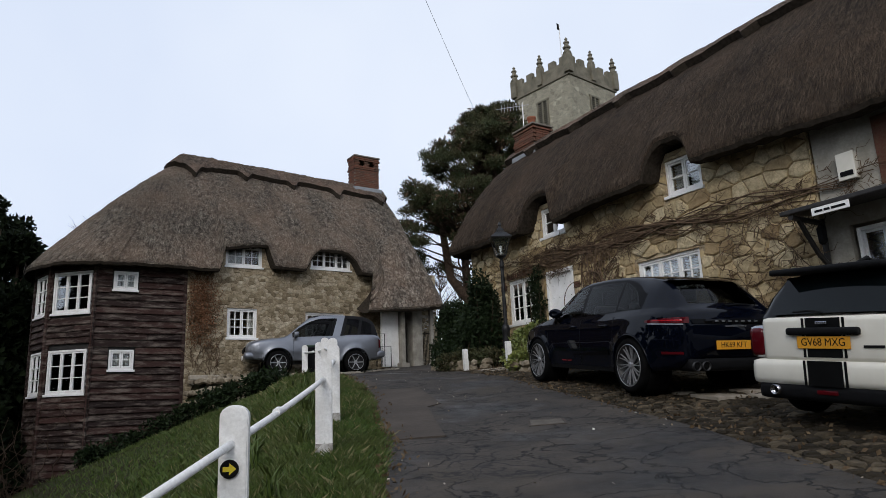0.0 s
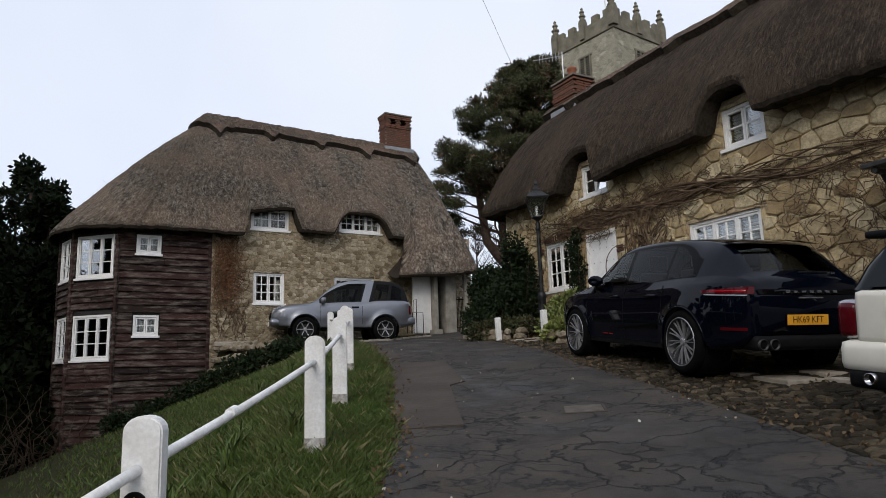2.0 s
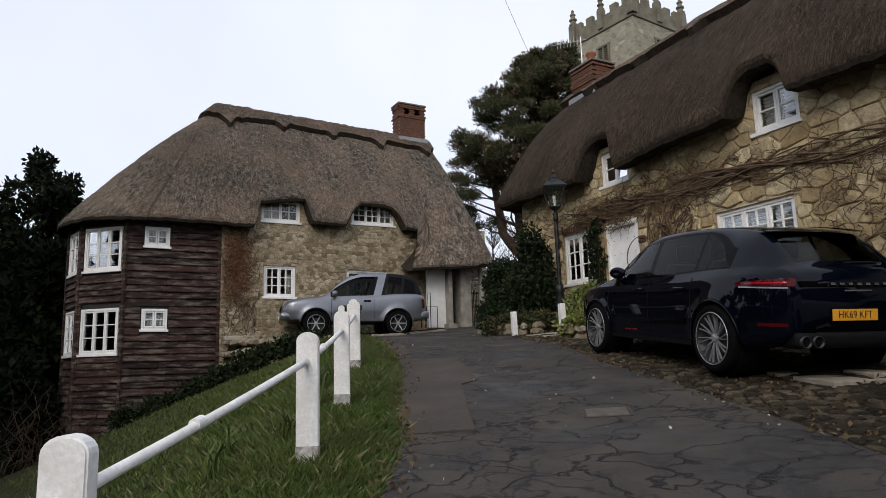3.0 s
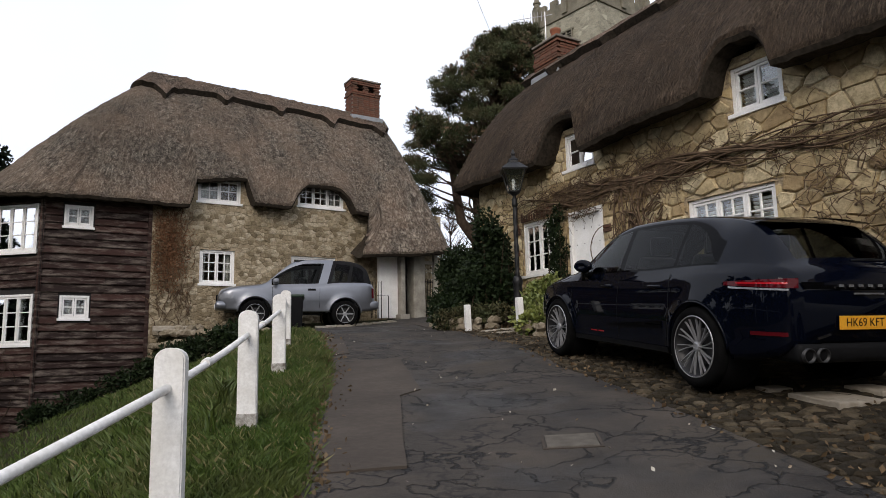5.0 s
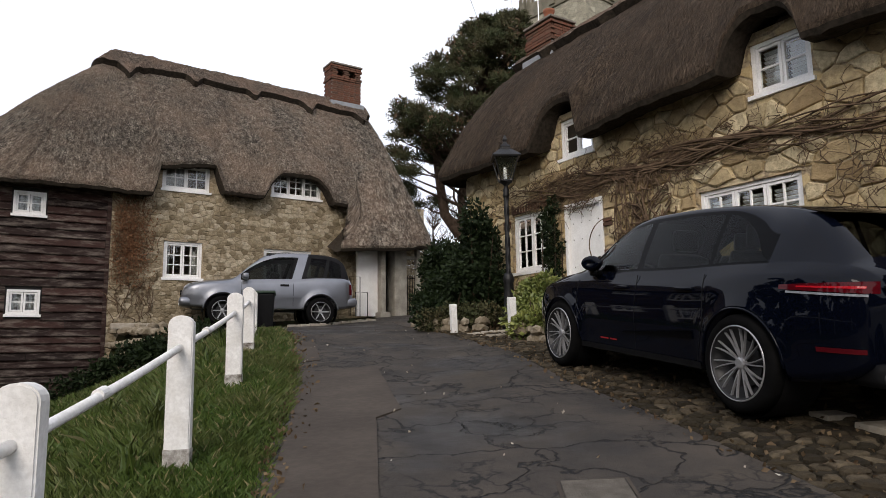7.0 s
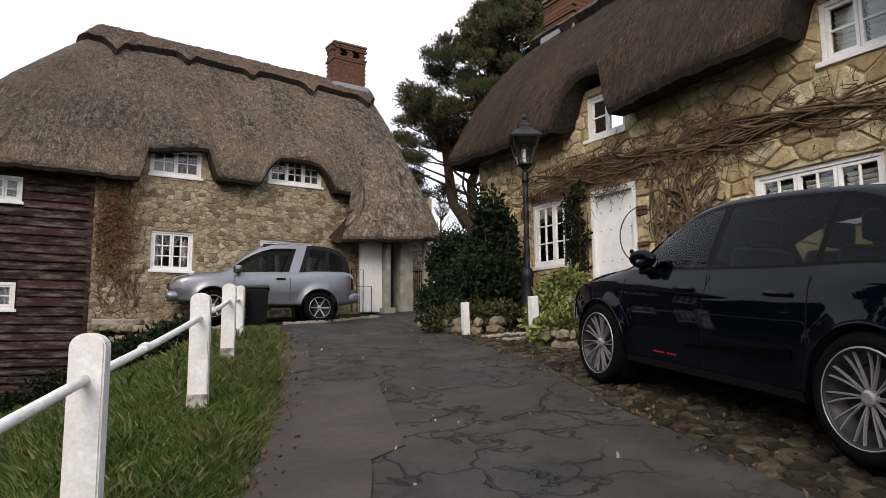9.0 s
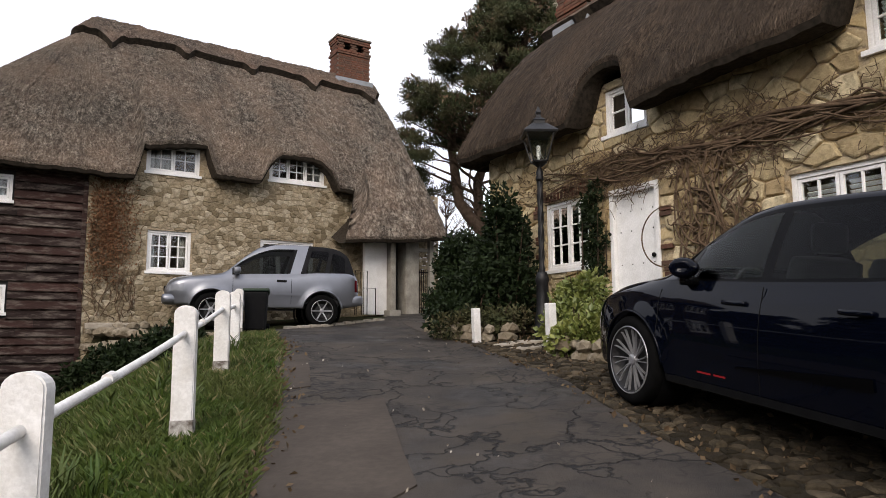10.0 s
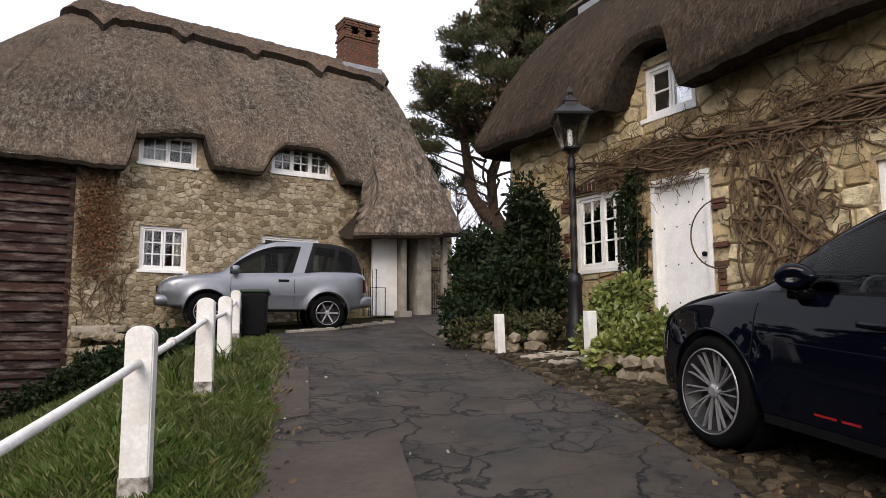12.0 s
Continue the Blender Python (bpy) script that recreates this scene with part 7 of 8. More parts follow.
for i, c in enumerate(CL):
    if i % 2 == 0:
        z = c[2] - tr.uniform(0.6, 1.8)
        zz = max(pz0 + 3.4, z)
        bx_ = PX + float(np.interp(zz - pz0, [3, 6, 9, 13], [-0.6, -0.9, 0.2, 1.2]))
        limb(bm, bent((bx_, PY, zz), c, tr, 0.22, 5), 0.07, 0.018, 5)
part("limb_mass", bm, M_bark, pine, "bare brown limbs", True)["kind"] = "stuff"
pts, nor = blob_points(CL, [tr.uniform(0.32, 0.62) for _ in CL], 170000, 31, 0.55, 0.15)
cr = leaves("crown", pts, 0.034, M_pine, 32, 0.9, 5.0, normals=nor)
cr.parent = pine
dead = [c for i, c in enumerate(CL) if i % 5 == 0]
pts, nor = blob_points(dead, [0.5] * len(dead), 3500, 35, 0.8, 0.3)
dd = leaves("dead_needles", pts, 0.09, leaf_mat("brown_needles", (0.1, 0.06, 0.03), (0.16, 0.1, 0.055), (0.06, 0.04, 0.025)), 36, -0.4, 2.8)
dd.parent = pine


def bare_tree(x, y, h, seed, spread=1.2, label="bare winter tree with fine grey twigs"):
    r = random.Random(seed)
    th = empty("bare_tree", Matrix(), label, "tree")
    z0 = gz(x, y)
    bm = bmesh.new()
    limb(bm, bent((x, y, z0 - 0.2), (x + r.uniform(-0.3, 0.3), y, z0 + h * 0.95), r, 0.2, 8), 0.12, 0.012, 7)
    part("trunk", bm, M_bark, th)
    bm = bmesh.new()
    for k in range(46):
        u = r.uniform(0.3, 0.92)
        a = r.uniform(0, 2 * math.pi)
        ln = spread * (1.15 - u) * r.uniform(0.7, 1.3)
        b = Vector((x, y, z0 + h * u))
        e = b + Vector((math.cos(a) * ln, math.sin(a) * ln, ln * r.uniform(0.6, 1.4)))
        limb(bm, bent(b, e, r, 0.08, 4), 0.03, 0.006, 4)
        for j in range(4):
            m_ = b.lerp(e, r.uniform(0.3, 0.95))
            limb(bm, bent(m_, m_ + Vector((r.uniform(-0.5, 0.5), r.uniform(-0.5, 0.5), r.uniform(0.2, 0.7))), r, 0.05, 3), 0.012, 0.004, 3)
    part("branches", bm, M_bark, th)


bare_tree(1.9, 40, 6.5, 3)
bare_tree(0.6, 42, 6.0, 4)
bare_tree(3.2, 43, 6.5, 5)
bare_tree(-17.2, 37, 14.8, 6, 2.2)
bare_tree(-19, 39, 14.0, 7, 2.0)


# ---- dark evergreens beside and behind the boarded bay, and added unseen belts ----
def evergreen(x, y, h, w, seed, n=9000, leaf=0.15):
    r = random.Random(seed)
    th = empty("evergreen_tree", Matrix(), "dark evergreen tree with dense ragged foliage", "tree", "evergreens below the cottage")
    z0 = gz(x, y)
    bm = bmesh.new()
    limb(bm, bent((x, y, z0 - 0.3), (x, y, z0 + h * 0.9), r, 0.2, 6), 0.22, 0.04, 8)
    cs, rs = [], []
    for k in range(34):
        u = r.uniform(0.02, 1.0)
        ww = w * (1 - 0.75 * u ** 1.6) * r.uniform(0.3, 1.0)
        a = r.uniform(0, 2 * math.pi)
        c = (x + ww * math.cos(a), y + ww * math.sin(a), z0 + h * u)
        cs.append(c)
        rs.append(r.uniform(0.5, 0.95) * (1.1 - 0.5 * u))
        if k % 2:
            limb(bm, bent((x, y, max(z0 + 0.4, c[2] - 0.8)), c, r, 0.1, 4), 0.05, 0.012, 5)
    part("trunk", bm, M_bark, th)
    pts, nor = blob_points(cs, rs, n, seed, 1.1, 0.35)
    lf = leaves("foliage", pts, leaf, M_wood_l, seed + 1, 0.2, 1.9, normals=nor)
    lf.parent = th


for i, (x, y, h, w) in enumerate([(-15.0, 27.0, 10.0, 2.6), (-18.0, 29.5, 12.5, 3.0), (-21.0, 31.5, 13.5, 3.0), (-13.6, 24.3, 7.0, 2.0), (-16.6, 24.6, 8.8, 2.4), (-14.2, 20.6, 5.0, 1.9), (-17.6, 21.5, 7.5, 2.4), (-19.8, 25.8, 10.8, 2.8), (-24.5, 33.0, 15, 3.4), (-23.5, 28.0, 12.5, 3.2), (-12.9, 28.5, 5.5, 2.0), (-12.2, 17.5, 3.0, 1.6), (-16.2, 27.6, 12.2, 2.6), (-20.0, 34, 15.5, 3.2), (-11.6, 24.8, 5.2, 1.7), (-26, 26, 14, 4), (-12.6, 21.6, 4.6, 1.6), (-14.8, 17.2, 4.4, 1.8)]):
    evergreen(x, y, h, w, 100 + i, 12000)
# added belt out of view on the left: darkens car reflections and the bank
for i in range(17):
    evergreen(-16.5 - 3.0 * (i % 2) - 0.6 * math.sin(i * 2.3), 19.0 - 2.7 * i, 16.5 + 1.8 * math.sin(i * 1.7), 3.2, 140 + i, 5200, 0.3)
# added row behind the camera, unseen: blocks low sky over the near lane
for i, x in enumerate((-13.0, -9.5, -6.0, -3.0, 7.5, 10.5, 13.5)):
    evergreen(x, -17.0 - 1.5 * (i % 2), 12.0 + 1.5 * math.sin(i * 2.1), 2.8, 170 + i, 5200, 0.3)
br = random.Random(77)
bramble = empty("bramble_thicket", Matrix(), "tangle of bare brown bramble stems below the bay", "undergrowth")
bm = bmesh.new()
for k in range(150):
    x, y = br.uniform(-14, -9.6), br.uniform(16.5, 21.0)
    z = gz(x, y)
    e = Vector((x + br.uniform(-1.2, 1.2), y + br.uniform(-0.8, 0.8), z + br.uniform(0.3, 2.4)))
    limb(bm, bent((x, y, z - 0.1), e, br, 0.35, 6), 0.016, 0.005, 4)
part("stem_tangle", bm, M_bark, bramble)["kind"] = "stuff"
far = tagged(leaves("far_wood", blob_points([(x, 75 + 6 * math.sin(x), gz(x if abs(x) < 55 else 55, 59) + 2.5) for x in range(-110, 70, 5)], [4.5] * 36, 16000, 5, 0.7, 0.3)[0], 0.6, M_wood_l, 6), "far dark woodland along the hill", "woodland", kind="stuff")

# ---- grass on the bank, as blades ----
gr = np.random.RandomState(8)


def blades(name, n, mat, region, hmin, hmax, width, seed, label):
    g2 = np.random.RandomState(seed)
    v, f = [], []
    made = 0
    while made < n:
        y = g2.uniform(*region[1])
        e = verge_x(y)
        x = e + 0.06 - abs(g2.normal()) * region[0]
        if ((x + 7.0) * 4.6 + (y - 22.2) * 5.0) / 6.8 > 0.15 and x < -2.6:
            made += 1
            continue
        z = gz(x, y) - 0.03
        h = g2.uniform(hmin, hmax) * (0.7 + 0.6 * abs(noise3((x, y, 0), 1.1)))
        a = g2.uniform(0, 6.283)
        lean = g2.normal(0, 0.45, 2) * h
        wx, wy = math.cos(a) * width, math.sin(a) * width
        k = len(v)
        v += [(x - wx, y - wy, z), (x + wx, y + wy, z), (x + lean[0] * 0.35 + wx * 0.7, y + lean[1] * 0.35 + wy * 0.7, z + h * 0.6), (x + lean[0], y + lean[1], z + h)]
        f += [(k, k + 1, k + 2), (k, k + 2, k + 3)]
        made += 1
    me = bpy.data.meshes.new(name)
    me.from_pydata(v, [], f)
    me.materials.append(mat)
    return tagged(new(name, me), label, "grass", kind="stuff")


blades("grass", 70000, M_grass, (1.7, (3.0, 20.6)), 0.05, 0.12, 0.006, 1, "short green winter grass on the bank")
blades("grass", 40000, M_grass, (0.9, (4.0, 14.0)), 0.05, 0.13, 0.0045, 2, "short green winter grass on the bank")
blades("grass", 22000, M_grass, (3.0, (6.0, 20.5)), 0.06, 0.15, 0.008, 3, "short green winter grass on the bank")
blades("dry_grass", 6000, M_grass_dead, (1.6, (3.5, 20.0)), 0.06, 0.16, 0.004, 4, "dry yellow grass stems among the turf")
dg = random.Random(15)
for k in range(26):
    y = dg.uniform(5.5, 16)
    x = verge_x(y) - dg.uniform(0.5, 2.4)
    z = gz(x, y)
    bm = bmesh.new()
    for j in range(16):
        a, ln = dg.uniform(0, 6.28), dg.uniform(0.18, 0.36)
        tip = Vector((math.cos(a) * ln * 0.45, math.sin(a) * ln * 0.45, ln * 0.85))
        mid = Vector((tip.x * 0.35, tip.y * 0.35, ln * 0.6))
        s_ = Vector((-math.sin(a), math.cos(a), 0)) * 0.008
        b0 = Vector((x + dg.uniform(-0.05, 0.05), y + dg.uniform(-0.05, 0.05), z - 0.02))
        grid_faces(bm, [[b0 - s_, b0 + s_], [b0 + mid - s_, b0 + mid + s_], [b0 + tip - s_ * 0.3, b0 + tip + s_ * 0.3]])
    tagged(bm_obj("daffodil_clump", bm, M_grass), "clump of upright green daffodil leaves in grass", "plant", "daffodil clumps", "stuff")

# ---- fallen leaves and grit at the road's edge ----
lf = np.random.RandomState(4)
pl = []
for k in range(2600):
    y = lf.uniform(3, 18)
    if k % 3:
        x = lane_right(y) + abs(lf.normal()) * 1.3 - 0.15
    else:
        x = verge_x(y) + abs(lf.normal()) * 0.12
    pl.append((x, y, gz(x, y) + 0.03))
tagged(leaves("fallen_leaves", pl, 0.032, leaf_mat("dead_leaves", (0.09, 0.055, 0.026), (0.17, 0.12, 0.065), (0.05, 0.032, 0.02), 0.8), 5, 0.0, 1.5), "scattered brown fallen leaves on cobbles", "leaves", kind="stuff")
pl = []
for k in range(80):
    y = lf.uniform(5, 19)
    x = lf.uniform(verge_x(y), lane_right(y))
    pl.append((x, y, gz(x, y) + 0.028))
tagged(leaves("leaf_litter", pl, 0.022, leaf_mat("pale_litter", (0.4, 0.37, 0.3), (0.3, 0.22, 0.14), (0.45, 0.43, 0.4), 0.8), 6, 0.0, 1.5), "few pale leaves and chips on the lane", "leaves", kind="stuff")

# ---- creeper on the long cottage ----
vr_ = random.Random(33)
vine = empty("creeper", Matrix(), "leafless brown creeper trained across the cottage wall", "creeper")


def on_wall(s, z, off=0.05):
    return RH(s, off, z)


def strand(parent_name, pts, r0, r1, n=5):
    bm = bmesh.new()
    tube(bm, pts, [r0 + (r1 - r0) * i / (len(pts) - 1) for i in range(len(pts))], n, False)
    return part(parent_name, bm, M_vine, vine, "", True)


def wander(s, z, s1, z1, amp, n=14):
    out = []
    ph, ph2 = vr_.uniform(0, 6), vr_.uniform(0, 6)
    for i in range(n + 1):
        u = i / n
        k = math.sin(math.pi * u) ** 0.5
        out.append(on_wall(s + (s1 - s) * u + amp * k * math.sin(ph + u * 9), z + (z1 - z) * u + amp * k * math.cos(ph2 + u * 11), 0.06 + 0.06 * k * (0.5 + 0.5 * math.sin(ph + u * 17))))
    return out


VZ = interp([-2.4, -1.0, 0.5, 1.4, 2.4, 4.0, 5.0, 7.0, 8.5], [3.95, 3.95, 3.85, 3.95, 3.95, 3.8, 3.75, 3.65, 3.7])
for k in range(13):
    s0, s1 = vr_.uniform(1.45, 2.2), vr_.uniform(1.35, 2.6)
    strand("stem", wander(s0, 1.55, s1, VZ(s1) + vr_.uniform(-0.2, 0.15), vr_.uniform(0.1, 0.22), 24), vr_.uniform(0.014, 0.034), 0.01, 7)
for k in range(12):
    s0 = vr_.uniform(1.3, 2.6)
    s1 = vr_.uniform(4.5, 8.4)
    strand("stem", wander(s0, VZ(s0) + vr_.uniform(-0.15, 0.1), s1, VZ(s1) + vr_.uniform(-0.16, 0.16), 0.11, 30), vr_.uniform(0.014, 0.03), 0.008, 6)
for k in range(14):
    s0 = vr_.uniform(1.0, 2.0)
    s1 = vr_.uniform(-2.2, 0.2)
    strand("stem", wander(s0, VZ(s0) + vr_.uniform(-0.25, 0.15), s1, VZ(s1) + vr_.uniform(-0.3, 0.25), 0.08, 20), vr_.uniform(0.01, 0.022), 0.005, 5)
bm = bmesh.new()
for k in range(640):
    s = vr_.uniform(-2.3, 8.3) if k % 2 else vr_.uniform(-0.8, 3.0)
    z = VZ(s) + vr_.uniform(-0.34, 0.34)
    a = vr_.uniform(0, 6.28)
    ln = vr_.uniform(0.15, 0.6)
    s1, z1 = s + ln * math.cos(a), z + ln * math.sin(a) * 0.8
    tube(bm, wander(s, z, s1, z1, 0.05, 5), [0.007, 0.0065, 0.006, 0.005, 0.004, 0.003], 4, False)
for k in range(150):
    s = vr_.uniform(4.9, 7.0)
    z = vr_.uniform(1.8, 3.6)
    a = vr_.uniform(0, 6.28)
    ln = vr_.uniform(0.2, 0.7)
    tube(bm, wander(s, z, s + ln * math.cos(a), z + ln * math.sin(a), 0.06, 6), [0.009, 0.008, 0.007, 0.006, 0.005, 0.004, 0.003], 4, False)
for k in range(80):
    s = vr_.uniform(1.5, 2.6)
    z = vr_.uniform(1.7, 3.6)
    a = vr_.uniform(0, 6.28)
    ln = vr_.uniform(0.2, 0.5)
    tube(bm, wander(s, z, s + ln * math.cos(a), z + ln * math.sin(a), 0.1, 8), [0.012] * 6 + [0.008, 0.006, 0.004], 5, False)
part("twig_tangle", bm, M_vine, vine, "fine tangled twigs")["kind"] = "stuff"
strand("loop", [on_wall(1.25 - 0.42 * math.sin(a) * 1.0, 2.75 - 0.42 * math.cos(a), 0.18) for a in np.linspace(-0.2, 3.6, 18)], 0.012, 0.008, 6)
creep2 = empty("creeper", Matrix(), "russet dry creeper on the end cottage wall", "creeper")
bm = bmesh.new()
for k in range(90):
    s0 = vr_.uniform(-3.2, -2.2)
    z0 = vr_.uniform(1.7, 4.6)
    pts = []
    s1, z1 = s0 + vr_.uniform(-0.4, 0.4), z0 + vr_.uniform(0.2, 1.0)
    for i in range(7):
        u = i / 6
        pts.append(LH(s0 + (s1 - s0) * u + 0.05 * math.sin(u * 9 + k), 0.05 + 0.02 * math.sin(u * 7), z0 + (z1 - z0) * u))
    tube(bm, pts, [0.012, 0.011, 0.01, 0.009, 0.007, 0.005, 0.003], 4, False)
part("stem_tangle", bm, M_vine, creep2)["kind"] = "stuff"
pc = np.array([list(LH(s, 0.06 + 0.05 * lf.rand(), z)) for s, z in zip(-2.85 + 0.26 * lf.normal(size=4200), 3.9 + 0.7 * lf.normal(size=4200)) if 2.6 < z < 5.1 and s > -3.25])
rl = leaves("dry_leaves", pc, 0.035, leaf_mat("russet_leaves", (0.17, 0.075, 0.035), (0.24, 0.12, 0.06), (0.11, 0.06, 0.03), 0.85), 9, -0.3, 1.4)
rl.parent = creep2

# ---- wires and aerial ----
def wire(name, a, b, sag, r, label):
    bm = bmesh.new()
    a, b = Vector(a), Vector(b)
    tube(bm, [a.lerp(b, k / 24) - Vector((0, 0, sag * math.sin(math.pi * k / 24))) for k in range(25)], r, 5, False)
    tagged(bm_obj(name, bm, M_trim), label, "cable")


wire("overhead_wire", (3.9, 33.3, 15.2), (-3.2, 6.0, 16.0), 0.4, 0.008, "thin overhead wire running from the trees")
wire("overhead_wire", (-21.0, 31.5, 10.2), (-44.0, 34.0, 16.5), 0.4, 0.015, "thin overhead wire above dark trees")
aer = empty("roof_aerial", Matrix(), "thin metal television aerial on the chimney", "aerial")
ap = RH(-3.35, -2.5, 8.4)
bm = bmesh.new()
tube(bm, [ap, ap + Vector((0, 0, 1.75))], 0.016, 6)
part("mast", bm, M_alloy, aer)
bm = bmesh.new()
tp = ap + Vector((0, 0, 1.65))
dv = Vector((-0.95, 0.3, 0.0))
tube(bm, [tp - dv * 0.2, tp + dv * 0.9], 0.01, 5)
part("boom", bm, M_alloy, aer)
for k in range(8):
    c = tp + dv * (0.1 * k)
    bm = bmesh.new()
    tube(bm, [c - Vector((0, 0, 0.14)), c + Vector((0, 0, 0.14))], 0.006, 4)
    part("element", bm, M_alloy, aer)

# ---- laid stones of the walls, and cobbles: each piece has edges of its own ----
def cells(w, h, nx, nz, seed, jitter=0.42):
    """Irregular polygons filling a w x h face: staggered seeds, each cell cut by its neighbours' midlines."""
    g2 = np.random.RandomState(seed)
    pts = []
    for j in range(nz):
        row_n = max(2, int(nx * g2.uniform(0.75, 1.2)))
        for i in range(row_n):
            pts.append(((i + 0.5 + (0.25 if j % 2 else -0.25) + g2.uniform(-jitter, jitter)) * w / row_n, (j + 0.5 + g2.uniform(-jitter, jitter) * 0.8) * h / nz))
    pts = np.array(pts)
    asp = (h / nz) / (w / nx)
    out = []
    for k, p in enumerate(pts):
        poly = [np.array(q, float) for q in ((0, 0), (w, 0), (w, h), (0, h))]
        d = (pts - p) * np.array([asp, 1.0])
        near = np.argsort((d ** 2).sum(1))[1:16]
        for m_ in near:
            q = pts[m_]
            nv = (q - p) * np.array([asp * asp, 1.0])
            c = nv @ ((p + q) / 2)
            new_poly = []
            for a, b in zip(poly, poly[1:] + poly[:1]):
                da, db = nv @ a - c, nv @ b - c
                if da <= 0:
                    new_poly.append(a)
                if da * db < 0:
                    new_poly.append(a + (b - a) * (da / (da - db)))
            poly = new_poly
            if len(poly) < 3:
                break
        if len(poly) >= 3:
            out.append((p, poly))
    return out


def piece(poly, place, joint, depth, rough, seed):
    """Vertices and faces of one stone: inset outline, rounded shoulder, uneven face."""
    c = sum(poly) / len(poly)
    v, f = [], []
    n_ = len(poly)
    size = max(np.linalg.norm(q - c) for q in poly)
    if size < 0.03:
        return None
    rings = ((joint, -0.02), (joint * 1.15, depth * 0.55), (joint * 1.15 + 0.018, depth))
    for ins, dep in rings:
        for q in poly:
            d = q - c
            L = np.linalg.norm(d)
            k = max(0.25, 1 - ins * 1.3 / max(L, 0.02))
            wob = rough * noise3((q[0] * 4 + seed, q[1] * 4, dep * 9), 1.0)
            s, z = c + d * k
            v.append(place(s + wob, dep + (rough * 0.6 * noise3((q[0] * 3, q[1] * 3, seed), 1.5) if dep > 0 else 0), z + wob * 0.7))
    for r in range(2):
        for i in range(n_):
            j = (i + 1) % n_
            f.append((r * n_ + i, r * n_ + j, (r + 1) * n_ + j, (r + 1) * n_ + i))
    f.append(tuple(2 * n_ + i for i in range(n_)))
    return v, f


def lay(parent, place, w, h, nx, nz, holes, mat, joint, depth, rough, seed, keep=None, limit=290, margin=0.02):
    """Lays a face: the first pieces within keep() as objects, the rest as one part."""
    rest_v, rest_f, count = [], [], 0
    for k, (p, poly) in enumerate(cells(w, h, nx, nz, seed)):
        lo, hi = np.min(poly, axis=0), np.max(poly, axis=0)
        hit = False
        for h0, h1, z0, z1 in holes:
            if hi[0] > h0 - margin and lo[0] < h1 + margin and hi[1] > z0 - margin and lo[1] < z1 + margin:
                if h0 - margin < p[0] < h1 + margin and z0 - margin < p[1] < z1 + margin:
                    hit = True
                    break
                cut = []
                if p[0] <= h0 - margin:
                    cut = [np.array([min(q[0], h0 - margin), q[1]]) for q in poly]
                elif p[0] >= h1 + margin:
                    cut = [np.array([max(q[0], h1 + margin), q[1]]) for q in poly]
                elif p[1] <= z0 - margin:
                    cut = [np.array([q[0], min(q[1], z0 - margin)]) for q in poly]
                else:
                    cut = [np.array([q[0], max(q[1], z1 + margin)]) for q in poly]
                poly = cut
                lo, hi = np.min(poly, axis=0), np.max(poly, axis=0)
        if hit:
            continue
        got = piece(poly, place, joint, depth * (0.6 + 0.8 * ((k * 7919) % 97) / 97), rough, k)
        if not got:
            continue
        v, f = got
        if (keep is None or keep(*p)) and count < limit:
            me = bpy.data.meshes.new("stone")
            me.from_pydata([tuple(q) for q in v], [], f)
            me.materials.append(mat)
            ob = new("stone", me)
            ob.parent = parent
            count += 1
        else:
            b = len(rest_v)
            rest_v += [tuple(q) for q in v]
            rest_f += [tuple(i + b for i in q) for q in f]
    if rest_v:
        me = bpy.data.meshes.new("stones")
        me.from_pydata(rest_v, [], rest_f)
        me.materials.append(mat)
        ob = new("stones", me)
        ob.parent = parent
        ob["kind"] = "stuff"


def laid_mat(name, a, b, c3, dirt, mossy=(0.1, 0.085, 0.05)):
    mat, nt, bsdf = material(name, 0.92, 0, 0.2)
    v = coords(nt)
    f = noisy(nt, v, 11, 6, 0.75, 0.4, 0.62)
    l = noisy(nt, v, 2.4, 5, 0.6, 0.45, 0.72)
    r1, r2 = per_object(nt), per_island(nt)
    sm = nt.nodes.new("ShaderNodeMath")
    sm.operation = "ADD"
    nt.links.new(r1, sm.inputs[0])
    nt.links.new(r2, sm.inputs[1])
    fr = nt.nodes.new("ShaderNodeMath")
    fr.operation = "FRACT"
    nt.links.new(sm.outputs[0], fr.inputs[0])
    ramp = nt.nodes.new("ShaderNodeValToRGB")
    els = ramp.color_ramp.elements
    els[0].color, els[1].color = (*a, 1), (*b, 1)
    e = els.new(0.45)
    e.color = (*c3, 1)
    nt.links.new(fr.outputs[0], ramp.inputs["Fac"])
    c = mixed(nt, mixed(nt, f, (0,) * 3, (0.55,) * 3), ramp.outputs["Color"], [k * 0.5 for k in a])
    c = mixed(nt, mixed(nt, l, (0,) * 3, (0.4,) * 3), c, mossy)
    nt.links.new(c, bsdf.inputs["Base Color"])
    bumped(nt, bsdf, f, 0.7, 0.015)
    return mat


M_stone_r = laid_mat("golden_stone", (0.36, 0.255, 0.135), (0.78, 0.66, 0.43), (0.58, 0.455, 0.26), 0)
M_stone_l = laid_mat("brown_rubble", (0.2, 0.155, 0.095), (0.56, 0.48, 0.35), (0.4, 0.325, 0.215), 0, (0.15, 0.115, 0.072))
M_cobble = laid_mat("cobble", (0.018, 0.014, 0.008), (0.13, 0.102, 0.066), (0.036, 0.027, 0.016), 0, (0.032, 0.026, 0.013))

rw = bpy.data.objects["wall_lane"]
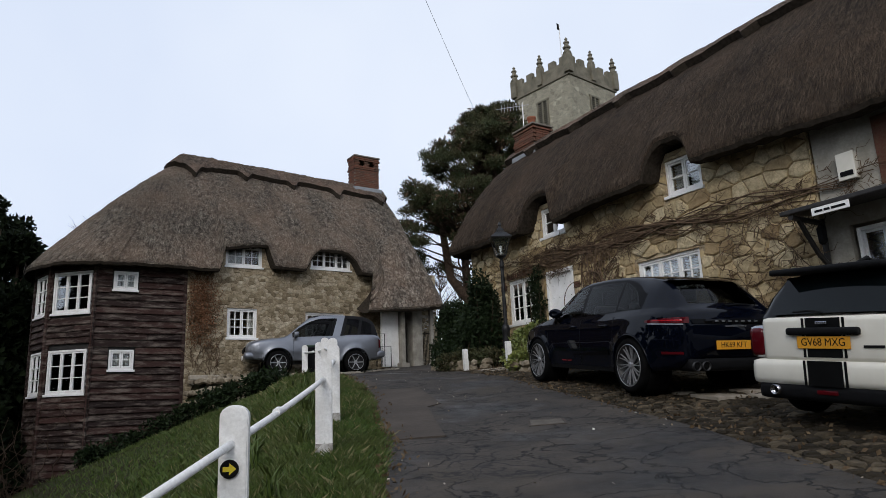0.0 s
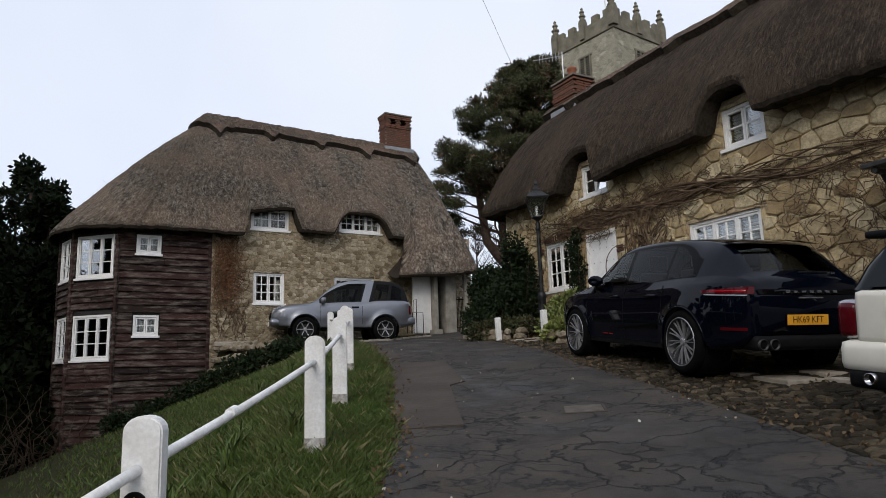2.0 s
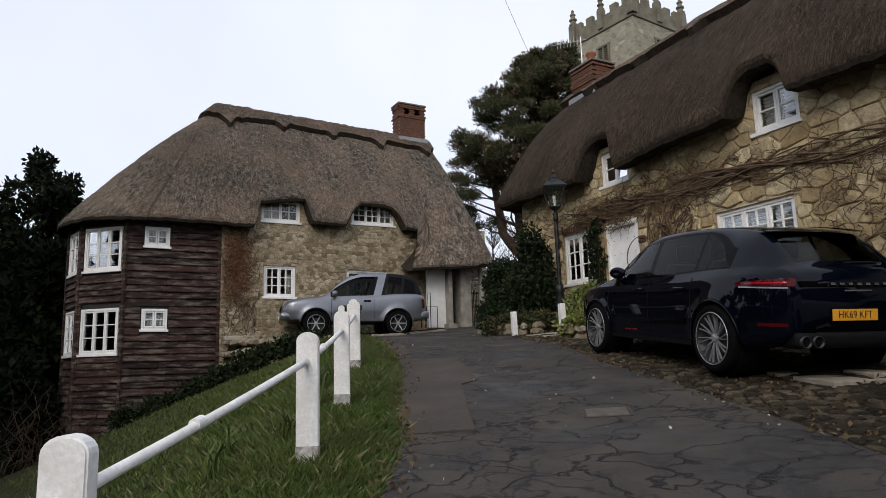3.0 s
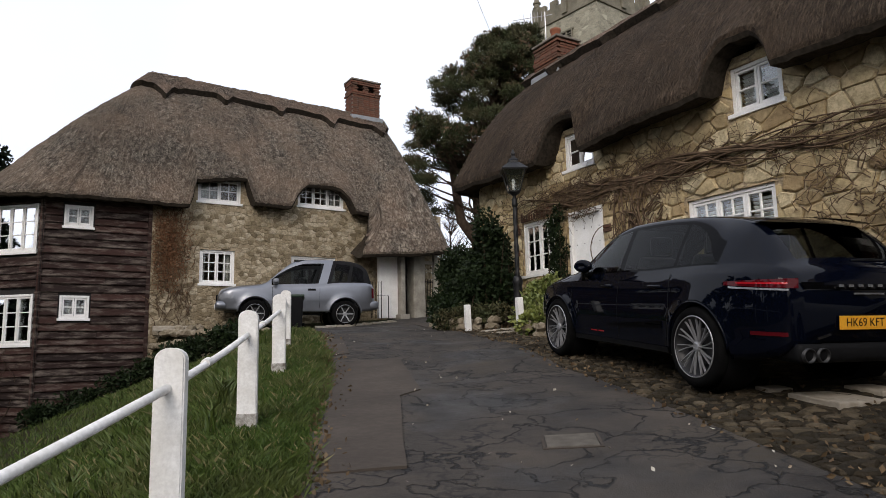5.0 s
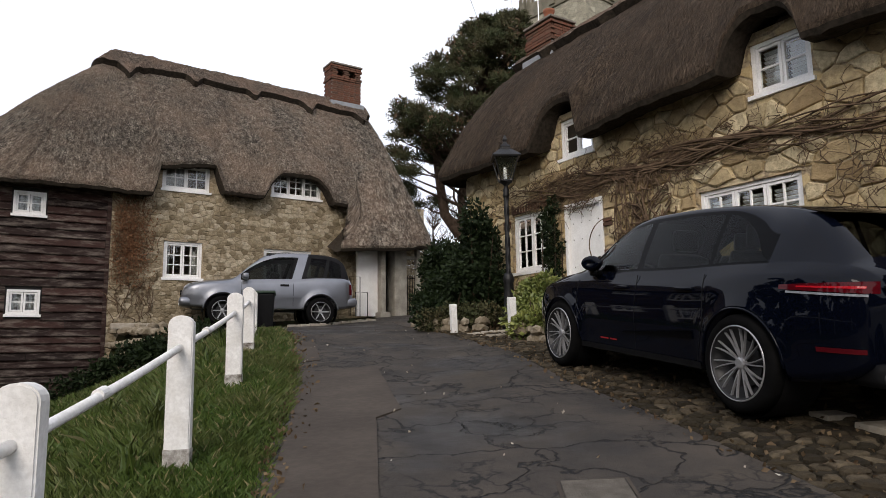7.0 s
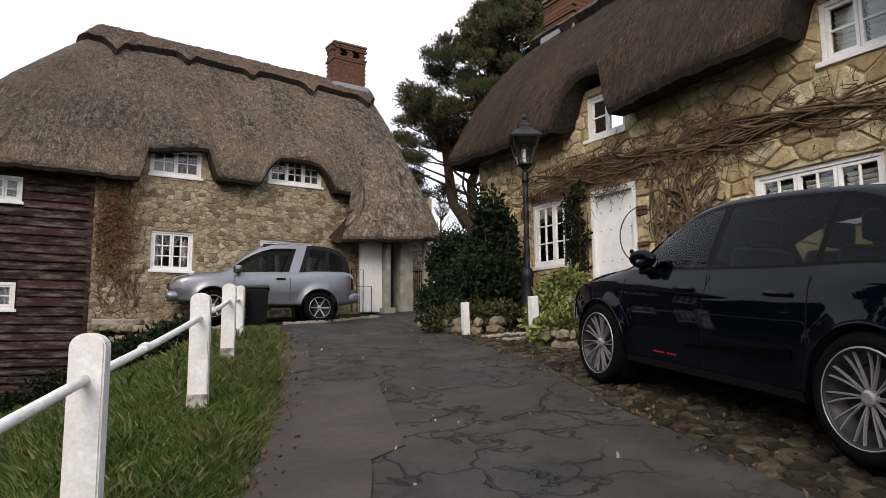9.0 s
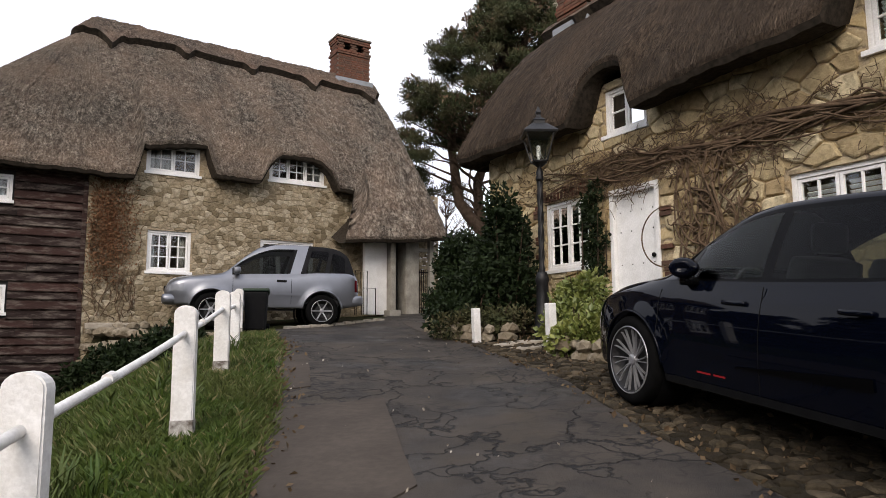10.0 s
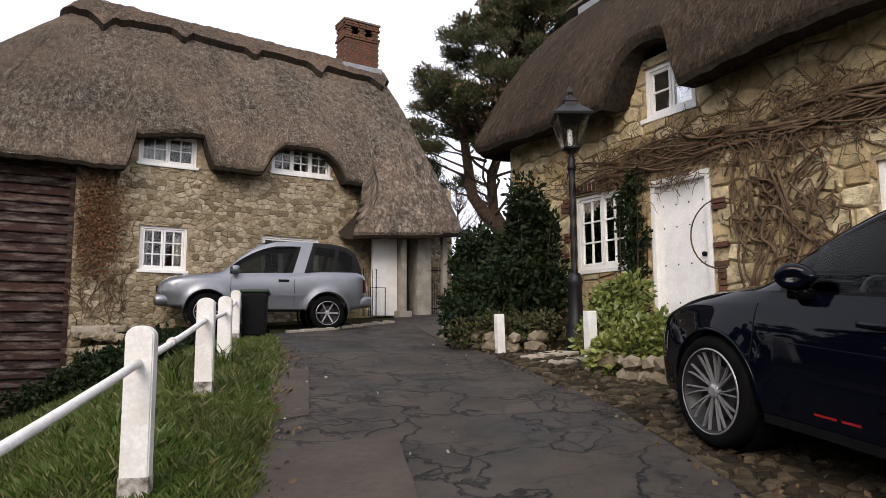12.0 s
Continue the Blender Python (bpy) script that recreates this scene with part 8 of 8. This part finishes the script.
lay(rw, lambda s, n, z: RH(s - 3.12, n, z + 1.2), 10.05, 3.75, 30, 16, [(h[0] + 3.12, h[1] + 3.12, h[2] - 1.2, h[3] - 1.2) for h in R_HOLES], M_stone_r, 0.011, 0.035, 0.02, 2, lambda s, z: 1.0 < s < 8.6)
lw = bpy.data.objects["wall_south"]
lay(lw, lambda s, n, z: LH(s - 3.3, n, z + 1.3), 9.3, 4.2, 58, 36, [(h[0] + 3.3, h[1] + 3.3, h[2] - 1.3, h[3] - 1.3) for h in L_HOLES], M_stone_l, 0.004, 0.02, 0.02, 4, lambda s, z: 0.2 < s < 5.6 and z < 3.9)
# a few red bricks round the window and beside the door
bb = random.Random(2)
me = None
for s, z0, z1 in ((-1.66, 2.5, 3.7), (1.15, 1.9, 3.3)):
    z = z0
    while z < z1:
        if bb.random() < 0.62:
            bm = bmesh.new()
            w_ = bb.choice((0.11, 0.2))
            vs = box(bm, s - w_ / 2, s + w_ / 2, -0.02, 0.05, z, z + 0.065, 0.006)
            for v in vs:
                v.co = RH(v.co.x, v.co.y, v.co.z)
            ob = bm_obj("brick", bm, M_brick)
            ob.parent = rw
        z += 0.078
for k in range(12):
    bm = bmesh.new()
    vs = box(bm, -0.035, 0.035, -0.02, 0.045, 3.69, 3.88, 0.006)
    for v in vs:
        v.co = RH(v.co.x - 1.45 + k * 0.088, v.co.y, v.co.z)
    ob = bm_obj("brick", bm, M_brick)
    ob.parent = rw

# cobbled strip between lane and cottage
cob = bm = bmesh.new()
yard_rows = []
for y in np.arange(-4, 17.01, 0.3):
    l = lane_right(y) - 0.03
    yard_rows.append([Vector((l + 6.0 * k / 20, y, gz(l + 6.0 * k / 20, y) + 0.008 + 0.02 * noise3((l + 6.0 * k / 20, y, 1), 1.2))) for k in range(21)])
grid_faces(bm, yard_rows)
M_mud = plain("mud_between_cobbles", (0.035, 0.026, 0.016), (0.02, 0.017, 0.01), 5, 0.9, 0, 0.2, 0.6, 6, 0.02)
cob = tagged(bm_obj("pavement_cobbles", bm, M_mud, True), "mossy uneven cobbled parking strip", "cobbles", kind="structure")
lay(cob, lambda a, n, b: Vector((lane_right(b + 4.5) - 0.02 + a, b + 4.5, gz(lane_right(b + 4.5) + a, b + 4.5) + 0.002 + n)), 1.0, 12.2, 8, 105, [], M_cobble, 0.012, 0.028, 0.012, 9, lambda a, b: a < 0.45, 295)
lay(cob, lambda a, n, b: Vector((lane_right(b + 4.5) + 0.98 + a, b + 4.5, gz(lane_right(b + 4.5) + a + 1, b + 4.5) - 0.006 + n)), 2.4, 9.0, 17, 70, [], M_cobble, 0.014, 0.024, 0.012, 10, lambda a, b: False, 0)
